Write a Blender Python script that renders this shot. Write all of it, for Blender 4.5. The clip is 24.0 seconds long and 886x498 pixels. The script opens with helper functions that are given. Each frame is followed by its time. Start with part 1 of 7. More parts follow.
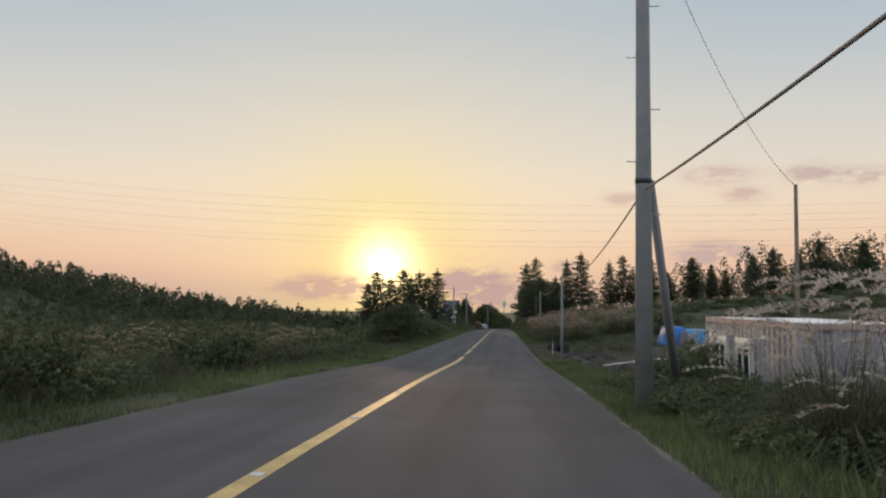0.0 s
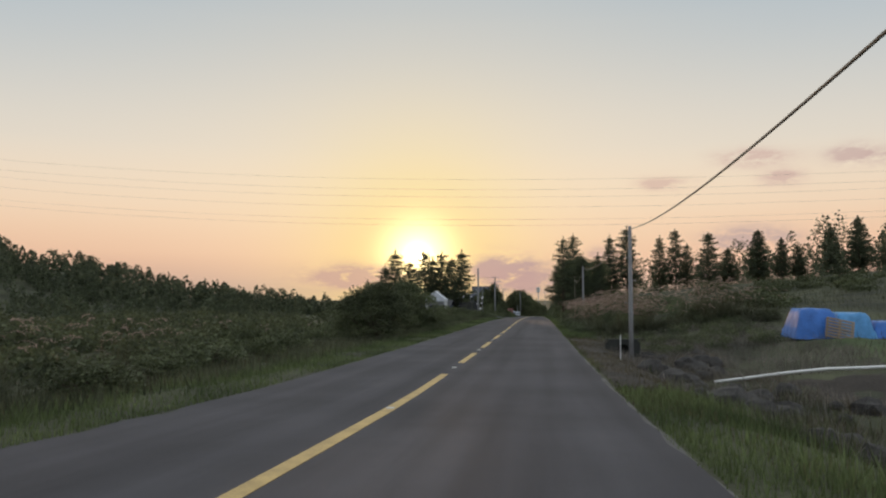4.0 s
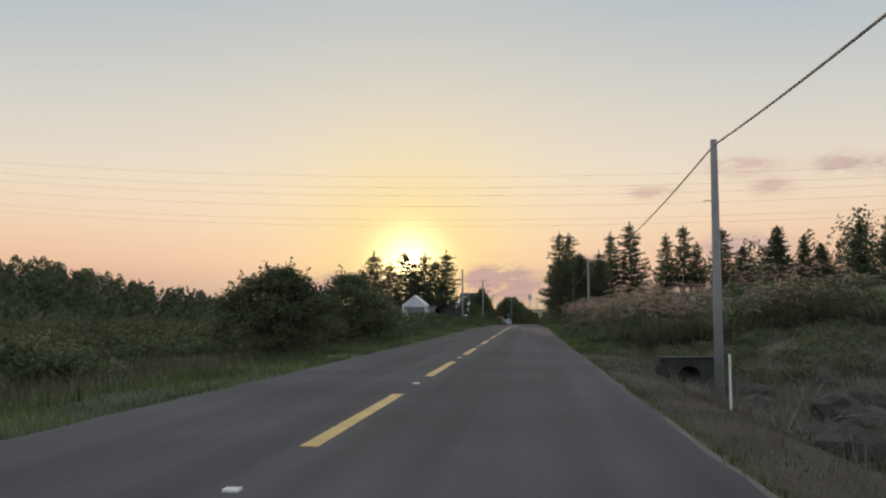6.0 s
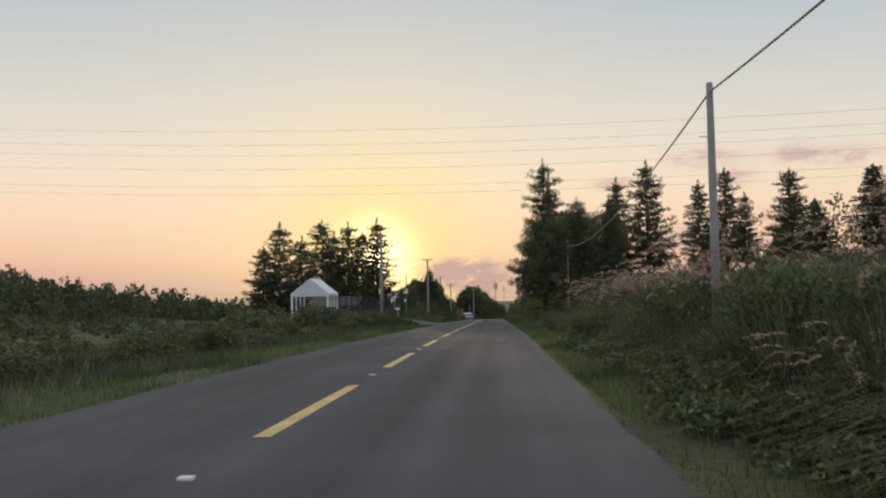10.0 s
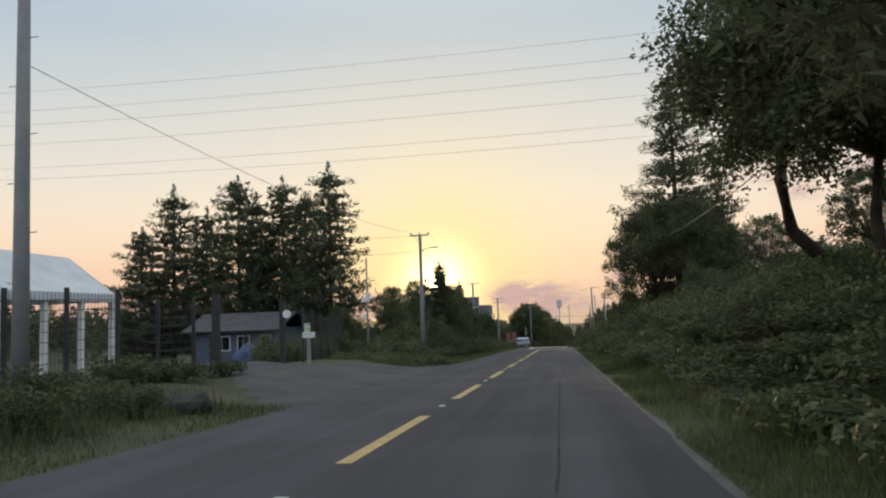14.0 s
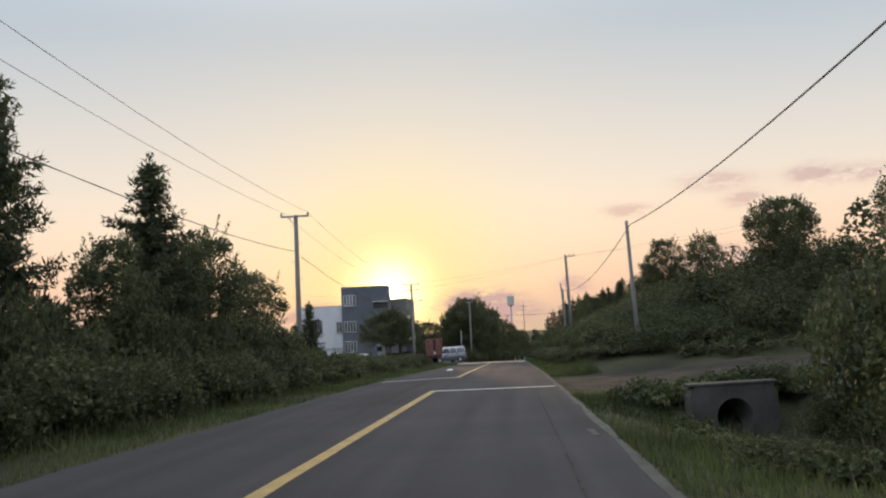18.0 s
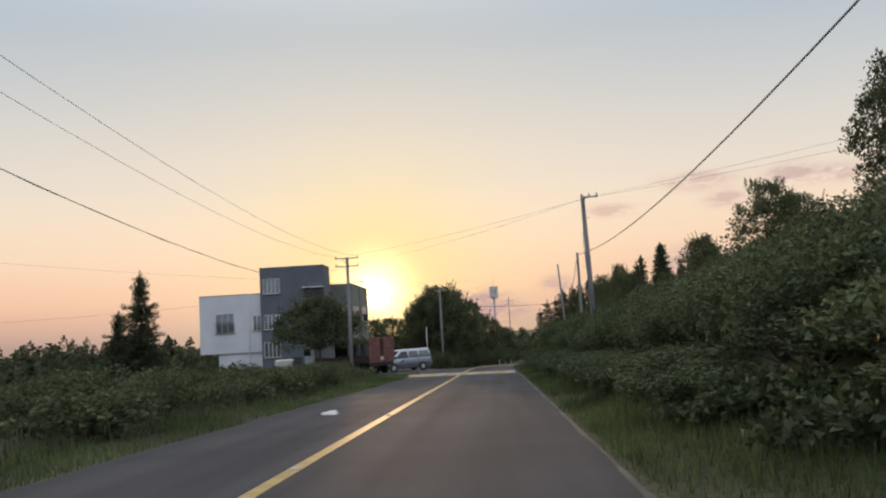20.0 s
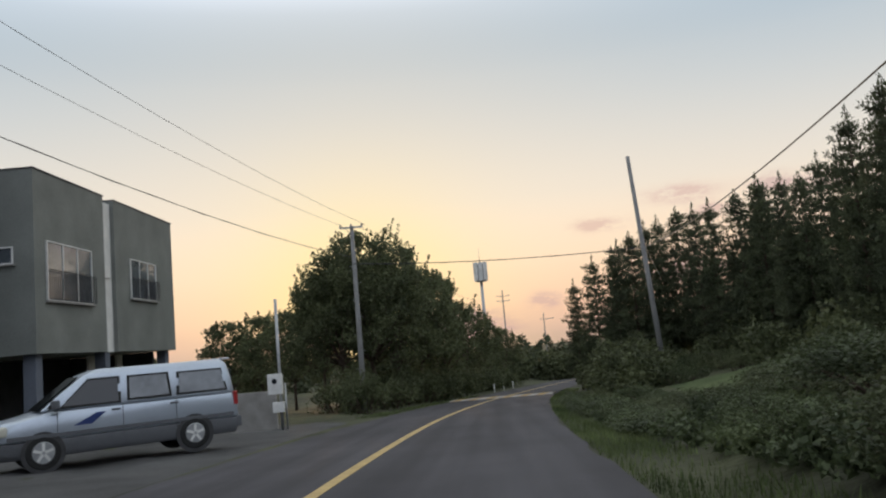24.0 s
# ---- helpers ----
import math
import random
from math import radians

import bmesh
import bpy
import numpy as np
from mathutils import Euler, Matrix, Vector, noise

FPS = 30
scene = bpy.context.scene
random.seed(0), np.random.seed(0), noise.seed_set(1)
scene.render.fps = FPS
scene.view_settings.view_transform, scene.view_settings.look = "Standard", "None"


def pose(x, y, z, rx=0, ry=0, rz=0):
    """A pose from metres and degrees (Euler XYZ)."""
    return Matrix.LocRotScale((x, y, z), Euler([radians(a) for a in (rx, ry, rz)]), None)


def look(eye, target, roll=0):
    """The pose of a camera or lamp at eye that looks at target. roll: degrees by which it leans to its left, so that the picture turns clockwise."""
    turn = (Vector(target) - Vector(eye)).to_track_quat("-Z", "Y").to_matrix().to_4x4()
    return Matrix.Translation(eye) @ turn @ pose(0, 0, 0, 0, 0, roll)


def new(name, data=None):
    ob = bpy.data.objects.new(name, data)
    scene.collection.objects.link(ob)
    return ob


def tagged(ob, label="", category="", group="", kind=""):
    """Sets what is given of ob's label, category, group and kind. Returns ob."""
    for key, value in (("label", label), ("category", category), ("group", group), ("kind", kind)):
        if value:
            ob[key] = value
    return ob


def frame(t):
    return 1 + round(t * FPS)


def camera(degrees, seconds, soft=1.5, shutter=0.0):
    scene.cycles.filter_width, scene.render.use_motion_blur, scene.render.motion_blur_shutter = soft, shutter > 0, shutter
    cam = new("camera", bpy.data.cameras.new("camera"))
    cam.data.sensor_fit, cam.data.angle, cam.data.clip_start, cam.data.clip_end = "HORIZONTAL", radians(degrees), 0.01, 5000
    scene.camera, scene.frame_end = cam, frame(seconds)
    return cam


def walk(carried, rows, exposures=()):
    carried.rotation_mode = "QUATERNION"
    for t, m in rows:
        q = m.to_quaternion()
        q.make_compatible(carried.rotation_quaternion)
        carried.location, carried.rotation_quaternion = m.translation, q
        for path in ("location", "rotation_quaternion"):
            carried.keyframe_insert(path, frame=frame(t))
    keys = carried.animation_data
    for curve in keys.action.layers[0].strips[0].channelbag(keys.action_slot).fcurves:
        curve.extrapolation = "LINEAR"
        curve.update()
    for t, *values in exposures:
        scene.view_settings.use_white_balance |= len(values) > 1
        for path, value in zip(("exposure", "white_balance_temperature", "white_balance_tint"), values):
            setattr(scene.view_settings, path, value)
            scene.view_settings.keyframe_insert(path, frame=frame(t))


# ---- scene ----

# ================= camera =================
PATH = [
    (0.0, 2.007, 0.000, -0.392, 93.78, -0.65, 4.36),
    (0.5, 2.018, 2.371, -0.457, 92.82, 0.06, 5.07),
    (1.0, 2.071, 4.728, -0.521, 91.65, 0.05, 6.04),
    (1.5, 2.116, 7.097, -0.605, 90.73, -0.16, 6.78),
    (2.0, 2.148, 9.510, -0.692, 90.61, 0.18, 7.37),
    (2.5, 2.208, 12.042, -0.784, 90.65, -0.15, 7.38),
    (3.0, 2.232, 14.784, -0.883, 92.30, -0.19, 7.19),
    (3.5, 2.250, 17.884, -0.995, 92.86, 0.05, 6.98),
    (5.5, 1.993, 32.348, -1.703, 93.42, -0.25, 6.27),
    (6.0, 2.049, 36.720, -1.871, 93.59, 0.20, 6.20),
    (6.5, 2.162, 41.452, -1.960, 93.64, 0.50, 6.03),
    (7.0, 2.221, 46.544, -2.055, 93.58, 0.54, 5.83),
    (7.5, 2.247, 52.006, -2.165, 93.63, 0.78, 5.35),
    (8.0, 2.224, 57.387, -2.284, 93.39, 0.84, 4.85),
    (8.5, 2.262, 63.065, -2.409, 93.10, 0.76, 4.29),
    (9.0, 2.318, 68.904, -2.532, 92.93, 0.83, 4.06),
    (9.5, 2.320, 74.817, -2.654, 92.91, 0.54, 3.90),
    (11.5, 2.352, 100.074, -3.149, 94.11, 3.03, 3.33),
    (12.0, 2.376, 106.645, -3.282, 94.23, 3.01, 3.42),
    (12.5, 2.391, 113.310, -3.436, 94.28, 2.76, 4.15),
    (13.0, 2.389, 120.111, -3.612, 94.44, 2.24, 5.79),
    (13.5, 2.341, 127.067, -3.798, 94.74, 1.85, 7.18),
    (14.0, 2.301, 134.029, -3.999, 94.91, 1.94, 8.32),
    (14.5, 2.323, 141.194, -4.207, 94.93, 2.74, 9.02),
    (15.0, 2.395, 148.430, -4.426, 95.08, 3.26, 9.50),
    (15.5, 2.444, 155.394, -4.636, 95.29, 3.31, 9.58),
    (16.0, 2.388, 162.191, -4.828, 95.62, 2.98, 9.29),
    (16.5, 2.392, 169.622, -5.037, 95.76, 2.99, 8.48),
    (17.0, 2.395, 177.314, -5.275, 95.59, 2.90, 6.89),
    (17.5, 2.383, 184.988, -5.513, 95.41, 2.88, 5.62),
    (18.0, 2.381, 192.631, -5.737, 95.43, 2.84, 4.96),
    (18.5, 2.363, 200.206, -5.959, 95.39, 2.79, 4.43),
    (20.5, 2.470, 230.005, -6.844, 95.44, 3.39, 3.69),
    (21.0, 2.482, 237.205, -7.123, 95.54, 3.69, 3.76),
    (21.5, 2.489, 244.434, -7.404, 95.86, 3.90, 3.83),
    (22.0, 2.546, 251.668, -7.693, 96.15, 4.03, 3.82),
    (23.0, 2.533, 266.208, -8.274, 96.61, 4.49, 3.69),
    (24.0, 2.180, 280.451, -8.849, 96.75, 4.93, 3.06),
]
cam = camera(58.3, 24.0, soft=2.15)
EXPOSURES = ((0.0, -0.14, 6450, 11), (3.5, -0.14, 6550, 11), (8.0, -0.11, 6650, 11), (12.0, 0.0, 6600, 12), (14.0, 0.03, 6400, 10), (15.0, 0.04, 6450, 10.5), (16.5, 0.05, 6650, 12), (18.5, 0.05, 6650, 14), (21.0, -0.09, 6600, 13), (23.0, -0.05, 6450, 11), (24.0, 0.04, 6600, 12))
walk(cam, [(r[0], pose(*r[1:])) for r in PATH], EXPOSURES)

# ================= world, sun =================
SUN = Vector((-0.150, 0.9877, 0.0425)).normalized()


def build_world():
    w = bpy.data.worlds.new("dusk_sky")
    scene.world = w
    w.use_nodes = True
    nt = w.node_tree
    nt.nodes.clear()
    N, L = nt.nodes.new, nt.links.new

    def math_(op, a, b=None, clamp=False):
        n = N("ShaderNodeMath")
        n.operation, n.use_clamp = op, clamp
        for i, v in enumerate((a, b)):
            if v is None:
                continue
            if isinstance(v, (int, float)):
                n.inputs[i].default_value = v
            else:
                L(v, n.inputs[i])
        return n.outputs[0]

    def mix(fac, a, b, kind="MIX"):
        n = N("ShaderNodeMixRGB")
        n.blend_type = kind
        for s, v in zip(n.inputs, (fac, a, b)):
            if isinstance(v, (int, float)):
                s.default_value = v
            elif isinstance(v, tuple):
                s.default_value = (*v, 1)
            else:
                L(v, s)
        return n.outputs[0]

    tc = N("ShaderNodeTexCoord").outputs["Generated"]
    nrm = N("ShaderNodeVectorMath")
    nrm.operation = "NORMALIZE"
    L(tc, nrm.inputs[0])
    way = nrm.outputs[0]
    sep = N("ShaderNodeSeparateXYZ")
    L(way, sep.inputs[0])
    z = sep.outputs[2]
    # elevation gradient
    ramp = N("ShaderNodeValToRGB")
    L(math_("ADD", math_("MULTIPLY", z, 2.0), 0.1, True), ramp.inputs[0])
    ramp.color_ramp.interpolation = "B_SPLINE"
    els = ramp.color_ramp.elements
    stops = ((0.0, SKY[0]), (0.10, SKY[1]), (0.135, SKY[2]), (0.19, SKY[3]), (0.30, SKY[4]), (0.45, SKY[5]), (0.74, SKY[6]), (0.90, SKY[6]), (1.0, SKY[7]))
    while len(els) < len(stops):
        els.new(0.5)
    for e, (p, c) in zip(els, stops):
        e.position, e.color = p, (*c, 1)
    # glow round the sun
    dot = N("ShaderNodeVectorMath")
    dot.operation = "DOT_PRODUCT"
    L(way, dot.inputs[0])
    dot.inputs[1].default_value = SUN
    d = math_("MAXIMUM", dot.outputs["Value"], 0.0)
    away = math_("SUBTRACT", 0.15, math_("MULTIPLY", dot.outputs["Value"], 1.1), True)
    wide = math_("POWER", d, 13.0)
    near = math_("POWER", d, 110.0)
    core = math_("POWER", d, 1500.0)
    disc = math_("POWER", d, 24000.0)
    # the sky turns cool and grey away from the sunset
    cool = mix(math_("ADD", math_("MULTIPLY", z, 1.6), 0.05, True), (0.50, 0.51, 0.58), (0.90, 1.02, 1.18))
    col = mix(away, ramp.outputs[0], cool)
    col = mix(math_("MULTIPLY", wide, 0.40), col, (1.04, 0.86, 0.60))
    col = mix(math_("MULTIPLY", near, 0.72), col, (1.0, 0.82, 0.30))
    col = mix(1.0, col, mix(core, (0, 0, 0), (2.0, 1.65, 0.85)), "ADD")
    col = mix(1.0, col, mix(disc, (0, 0, 0), (14.0, 11.0, 6.0)), "ADD")
    # small clouds
    flat = N("ShaderNodeMapping")
    flat.inputs["Scale"].default_value = (1.0, 1.0, 2.6)
    L(way, flat.inputs[0])
    noise_n = N("ShaderNodeTexNoise")
    L(flat.outputs[0], noise_n.inputs["Vector"])
    noise_n.inputs["Scale"].default_value, noise_n.inputs["Detail"].default_value, noise_n.inputs["Roughness"].default_value = 21.0, 8.0, 0.66
    puff = math_("MULTIPLY", math_("SUBTRACT", noise_n.outputs["Fac"], 0.36), 4.2, True)
    for az, el, wa, we, tint, dens in CLOUDS:
        c = Vector((math.sin(radians(az)) * math.cos(radians(el)), math.cos(radians(az)) * math.cos(radians(el)), math.sin(radians(el))))
        right = Vector((math.cos(radians(az)), -math.sin(radians(az)), 0))

        def axis(vec, size):
            n = N("ShaderNodeVectorMath")
            n.operation = "DOT_PRODUCT"
            L(way, n.inputs[0])
            n.inputs[1].default_value = vec
            return math_("DIVIDE", math_("SUBTRACT", n.outputs["Value"], vec.dot(c)), math.sin(radians(size)))

        up = right.cross(c)
        a, b = axis(right, wa), axis(up, we)
        r2 = math_("ADD", math_("MULTIPLY", a, a), math_("MULTIPLY", b, b))
        m = math_("MULTIPLY", math_("POWER", 2.718, math_("MULTIPLY", r2, -1.0)), math_("MULTIPLY", puff, 2.3))
        col = mix(math_("MULTIPLY", math_("MINIMUM", m, 1.0), dens), col, tint)
    sky = N("ShaderNodeTexSky")
    sky.sky_type, sky.sun_disc = "NISHITA", False
    sky.sun_elevation, sky.sun_rotation = math.asin(SUN.z), math.atan2(SUN.x, SUN.y)
    col = mix(0.004, col, sky.outputs[0], "ADD")
    bg = N("ShaderNodeBackground")
    L(col, bg.inputs[0])
    bg.inputs[1].default_value = 1.0
    L(bg.outputs[0], N("ShaderNodeOutputWorld").inputs[0])


SKY = ((0.10, 0.08, 0.07), (0.43, 0.30, 0.28), (0.58, 0.36, 0.30), (0.88, 0.53, 0.36), (0.95, 0.73, 0.52), (0.84, 0.78, 0.67), (0.435, 0.54, 0.62), (1.02, 1.17, 1.38))
CLOUDS = (
    (14.7, 8.85, 2.0, 0.55, (0.66, 0.46, 0.41), 0.70),
    (16.5, 7.45, 1.1, 0.50, (0.64, 0.44, 0.40), 0.70),
    (20.7, 8.65, 1.3, 0.60, (0.60, 0.43, 0.40), 0.75),
    (23.4, 8.35, 1.8, 0.50, (0.60, 0.43, 0.40), 0.70),
    (8.8, 7.4, 1.5, 0.45, (0.66, 0.45, 0.39), 0.65),
    (-2.2, 1.35, 2.3, 1.05, (0.47, 0.36, 0.37), 0.95),
    (-0.6, 0.7, 2.4, 0.8, (0.47, 0.35, 0.36), 0.85),
    (-12.8, 0.9, 3.6, 0.8, (0.50, 0.36, 0.35), 0.80),
    (4.5, 2.4, 1.0, 0.5, (0.52, 0.37, 0.37), 0.60),
    (14.5, 3.4, 2.4, 0.8, (0.50, 0.38, 0.39), 0.70),
)
build_world()
sun_data = bpy.data.lights.new("sun", "SUN")
sun_data.energy, sun_data.angle, sun_data.color = 0.9, radians(0.8), (1.0, 0.62, 0.34)
sun_ob = new("sun", sun_data)
sun_ob.matrix_world = look(SUN * 100, (0, 0, 0))

# ================= materials =================
def material(name, base, rough=0.8, vary=0.25, scale=4.0, fine=60.0, bump=0.3, metal=0.0, spec=0.3, tint=None, island=0.0, object_vary=0.0, depth=0.01, translucent=0.0):
    """A surface with variation at two scales, relief, and differences from piece to piece."""
    m = bpy.data.materials.new(name)
    m.use_nodes = True
    nt = m.node_tree
    N, L = nt.nodes.new, nt.links.new
    p = nt.nodes["Principled BSDF"]
    p.inputs["Roughness"].default_value, p.inputs["Metallic"].default_value = rough, metal
    p.inputs["Specular IOR Level"].default_value = spec
    tc = N("ShaderNodeTexCoord").outputs["Object"]
    geo = N("ShaderNodeNewGeometry")
    n1, n2 = N("ShaderNodeTexNoise"), N("ShaderNodeTexNoise")
    for n, s in ((n1, scale), (n2, fine)):
        L(geo.outputs["Position"] if island < 0 else tc, n.inputs["Vector"])
        n.inputs["Scale"].default_value, n.inputs["Detail"].default_value = s, 4.0
    dark = tuple(c * (1 - vary) for c in base)
    light = tuple(min(1, c * (1 + vary)) for c in (tint or base))
    r = N("ShaderNodeValToRGB")
    r.color_ramp.elements[0].position, r.color_ramp.elements[1].position = 0.3, 0.7
    r.color_ramp.elements[0].color, r.color_ramp.elements[1].color = (*dark, 1), (*light, 1)
    L(n1.outputs["Fac"], r.inputs[0])
    mul = N("ShaderNodeMixRGB")
    mul.blend_type, mul.inputs[0].default_value = "OVERLAY", 0.45
    L(r.outputs[0], mul.inputs[1])
    L(n2.outputs["Fac"], mul.inputs[2])
    out = mul.outputs[0]
    for src, amount in ((geo.outputs["Random Per Island"], island), (N("ShaderNodeObjectInfo").outputs["Random"], object_vary)):
        if amount > 0:
            hsv = N("ShaderNodeHueSaturation")
            mr = N("ShaderNodeMapRange")
            mr.inputs["To Min"].default_value, mr.inputs["To Max"].default_value = 1 - amount, 1 + amount
            L(src, mr.inputs["Value"])
            L(mr.outputs[0], hsv.inputs["Value"])
            L(out, hsv.inputs["Color"])
            out = hsv.outputs[0]
    L(out, p.inputs["Base Color"])
    if bump:
        b = N("ShaderNodeBump")
        b.inputs["Strength"].default_value, b.inputs["Distance"].default_value = bump, depth
        L(n2.outputs["Fac"], b.inputs["Height"])
        L(b.outputs[0], p.inputs["Normal"])
    if translucent:
        tr = N("ShaderNodeBsdfTranslucent")
        L(out, tr.inputs[0])
        ms = N("ShaderNodeMixShader")
        ms.inputs[0].default_value = translucent
        L(p.outputs[0], ms.inputs[1])
        L(tr.outputs[0], ms.inputs[2])
        L(ms.outputs[0], nt.nodes["Material Output"].inputs[0])
    return m


def asphalt_material():
    m = material("asphalt", (0.058, 0.056, 0.063), 0.9, 0.16, 0.35, 90.0, 0.5, spec=0.15, depth=0.006)
    nt = m.node_tree
    N, L = nt.nodes.new, nt.links.new
    p = nt.nodes["Principled BSDF"]
    src = p.inputs["Base Color"].links[0].from_socket
    # long wheel tracks and patches, worn along the road
    sep = N("ShaderNodeSeparateXYZ")
    tc = N("ShaderNodeTexCoord").outputs["Object"]
    L(tc, sep.inputs[0])
    mp = N("ShaderNodeMapping")
    mp.inputs["Scale"].default_value = (1.6, 0.03, 1)
    L(tc, mp.inputs[0])
    n = N("ShaderNodeTexNoise")
    n.inputs["Scale"].default_value, n.inputs["Detail"].default_value = 1.0, 3.0
    L(mp.outputs[0], n.inputs["Vector"])
    mx = N("ShaderNodeMixRGB")
    mx.blend_type, mx.inputs[0].default_value = "OVERLAY", 0.55
    L(src, mx.inputs[1])
    L(n.outputs["Fac"], mx.inputs[2])
    L(mx.outputs[0], p.inputs["Base Color"])
    return m


ASPHALT = asphalt_material()
SOIL = material("soil_and_grass", (0.028, 0.031, 0.017), 0.95, 0.45, 0.22, 7.0, 0.9, tint=(0.046, 0.050, 0.025), depth=0.06)
DIRT = material("bare_dirt", (0.034, 0.029, 0.024), 0.95, 0.55, 0.9, 25.0, 0.9, depth=0.03)
GRAVEL = material("gravel", (0.070, 0.069, 0.071), 0.95, 0.25, 0.6, 45.0, 1.0, depth=0.03)
HUMPWHITE = material("worn_hump_paint", (0.30, 0.29, 0.28), 0.75, 0.35, 2.0, 30.0, 0.4)
HUMPYELLOW = material("worn_yellow_hump_paint", (0.34, 0.225, 0.085), 0.75, 0.35, 2.0, 30.0, 0.4)
YELLOW = material("yellow_road_paint", (0.40, 0.28, 0.11), 0.6, 0.2, 3.0, 40.0, 0.3)
WHITE = material("white_road_paint", (0.48, 0.475, 0.46), 0.65, 0.2, 3.0, 40.0, 0.3)
CONCRETE = material("weathered_concrete", (0.27, 0.26, 0.245), 0.85, 0.2, 2.0, 40.0, 0.3)
POLE = material("spun_concrete_pole", (0.25, 0.25, 0.25), 0.8, 0.15, 1.5, 50.0, 0.2)
STEEL = material("galvanised_steel", (0.36, 0.37, 0.38), 0.5, 0.15, 5.0, 60.0, 0.1, metal=0.7)
DARKSTEEL = material("dark_painted_steel", (0.035, 0.035, 0.038), 0.6, 0.2, 5.0, 60.0, 0.1)
CABLE = material("black_cable_sheath", (0.05, 0.05, 0.052), 0.6, 0.2, 5.0, 60.0, 0.1)
PHONECABLE = material("weathered_cable_bundle", (0.26, 0.235, 0.205), 0.8, 0.25, 5.0, 60.0, 0.1)
BARK = material("brown_bark", (0.075, 0.055, 0.042), 0.95, 0.35, 3.0, 30.0, 1.0, depth=0.03)
NEEDLES = material("conifer_needles", (0.060, 0.072, 0.046), 0.8, 0.3, 0.5, 5.0, 0.0, tint=(0.080, 0.095, 0.052), island=0.3, object_vary=0.1, translucent=0.35)
LEAVES = material("broad_leaves", (0.074, 0.090, 0.046), 0.7, 0.3, 0.5, 5.0, 0.0, tint=(0.104, 0.118, 0.058), island=0.42, object_vary=0.2, translucent=0.34)
CREEPER = material("creeper_leaves", (0.054, 0.074, 0.036), 0.6, 0.35, 0.5, 5.0, 0.0, tint=(0.088, 0.108, 0.050), island=0.42, object_vary=0.15, translucent=0.3)
GRASS = material("verge_grass", (0.066, 0.097, 0.037), 0.8, 0.35, 0.3, 5.0, 0.0, tint=(0.106, 0.132, 0.054), island=0.4, translucent=0.4)
DRYGRASS = material("dry_grass", (0.072, 0.060, 0.035), 0.9, 0.35, 0.4, 5.0, 0.0, tint=(0.108, 0.090, 0.050), island=0.4, translucent=0.3)
PLUME = material("pampas_plumes", (0.29, 0.215, 0.175), 0.9, 0.25, 1.0, 10.0, 0.0, tint=(0.38, 0.29, 0.24), island=0.3, translucent=0.5)
PALEPLUME = material("pale_plumes", (0.46, 0.39, 0.33), 0.9, 0.2, 1.0, 10.0, 0.0, tint=(0.56, 0.49, 0.43), island=0.25, translucent=0.5)
REED = material("pampas_blades", (0.052, 0.064, 0.034), 0.8, 0.35, 0.6, 6.0, 0.0, tint=(0.090, 0.092, 0.054), island=0.4, translucent=0.3)

DEADGRASS = material("dead_grass", (0.085, 0.076, 0.066), 0.95, 0.35, 0.6, 6.0, 0.0, tint=(0.17, 0.15, 0.13), island=0.4, translucent=0.2)
RAIL = material("faded_red_rail", (0.42, 0.31, 0.28), 0.75, 0.25, 3.0, 30.0, 0.2)
MOSSY = material("mossy_concrete", (0.034, 0.036, 0.032), 0.9, 0.35, 2.0, 30.0, 0.5)
EDGE = material("crumbled_edge", (0.092, 0.089, 0.086), 0.9, 0.3, 1.5, 30.0, 0.5)
DARKSHEET = material("dark_blue_sheet", (0.03, 0.055, 0.12), 0.6, 0.2, 2.0, 20.0, 0.2)
DARKSOIL = material("dark_soil", (0.030, 0.024, 0.020), 0.95, 0.35, 0.8, 25.0, 1.0, depth=0.05)
LAWN = material("lawn_grass", (0.046, 0.070, 0.024), 0.95, 0.3, 0.4, 12.0, 0.9, tint=(0.064, 0.084, 0.032), depth=0.04)
GLASSY = material("pale_reflector", (0.6, 0.58, 0.5), 0.2, 0.05, 5.0, 60.0, 0.0, spec=0.6)
WOOD = material("weathered_wood", (0.22, 0.18, 0.14), 0.85, 0.25, 3.0, 40.0, 0.4)
STEELWIRE = material("aluminium_wire", (0.22, 0.22, 0.23), 0.6, 0.1, 3.0, 30.0, 0.0, metal=0.3)
PALE = material("off_white_paint", (0.66, 0.66, 0.64), 0.55, 0.12, 2.0, 30.0, 0.1)
CONTAINER = material("faded_white_corrugated_steel", (0.31, 0.295, 0.31), 0.6, 0.2, 1.3, 18.0, 0.1, tint=(0.36, 0.32, 0.31))
RUST = material("rusty_red_steel", (0.065, 0.040, 0.034), 0.85, 0.4, 2.5, 30.0, 0.4)
PINK = material("faded_pink_steel", (0.26, 0.125, 0.112), 0.8, 0.25, 2.0, 30.0, 0.2)
TARP = [material("blue_tarpaulin", (0.035, 0.13, 0.40), 0.5, 0.2, 2.0, 20.0, 0.2), material("pale_blue_tarpaulin", (0.07, 0.23, 0.45), 0.5, 0.2, 2.0, 20.0, 0.2)]
ROCK = material("dark_volcanic_rock", (0.045, 0.042, 0.040), 0.95, 0.4, 4.0, 30.0, 1.0, object_vary=0.3, depth=0.03)
CANVAS = material("white_canvas", (0.70, 0.72, 0.76), 0.7, 0.08, 1.2, 60.0, 0.1, translucent=0.3)
BLUEWALL = material("pale_blue_panels", (0.085, 0.10, 0.145), 0.7, 0.12, 1.5, 30.0, 0.1)
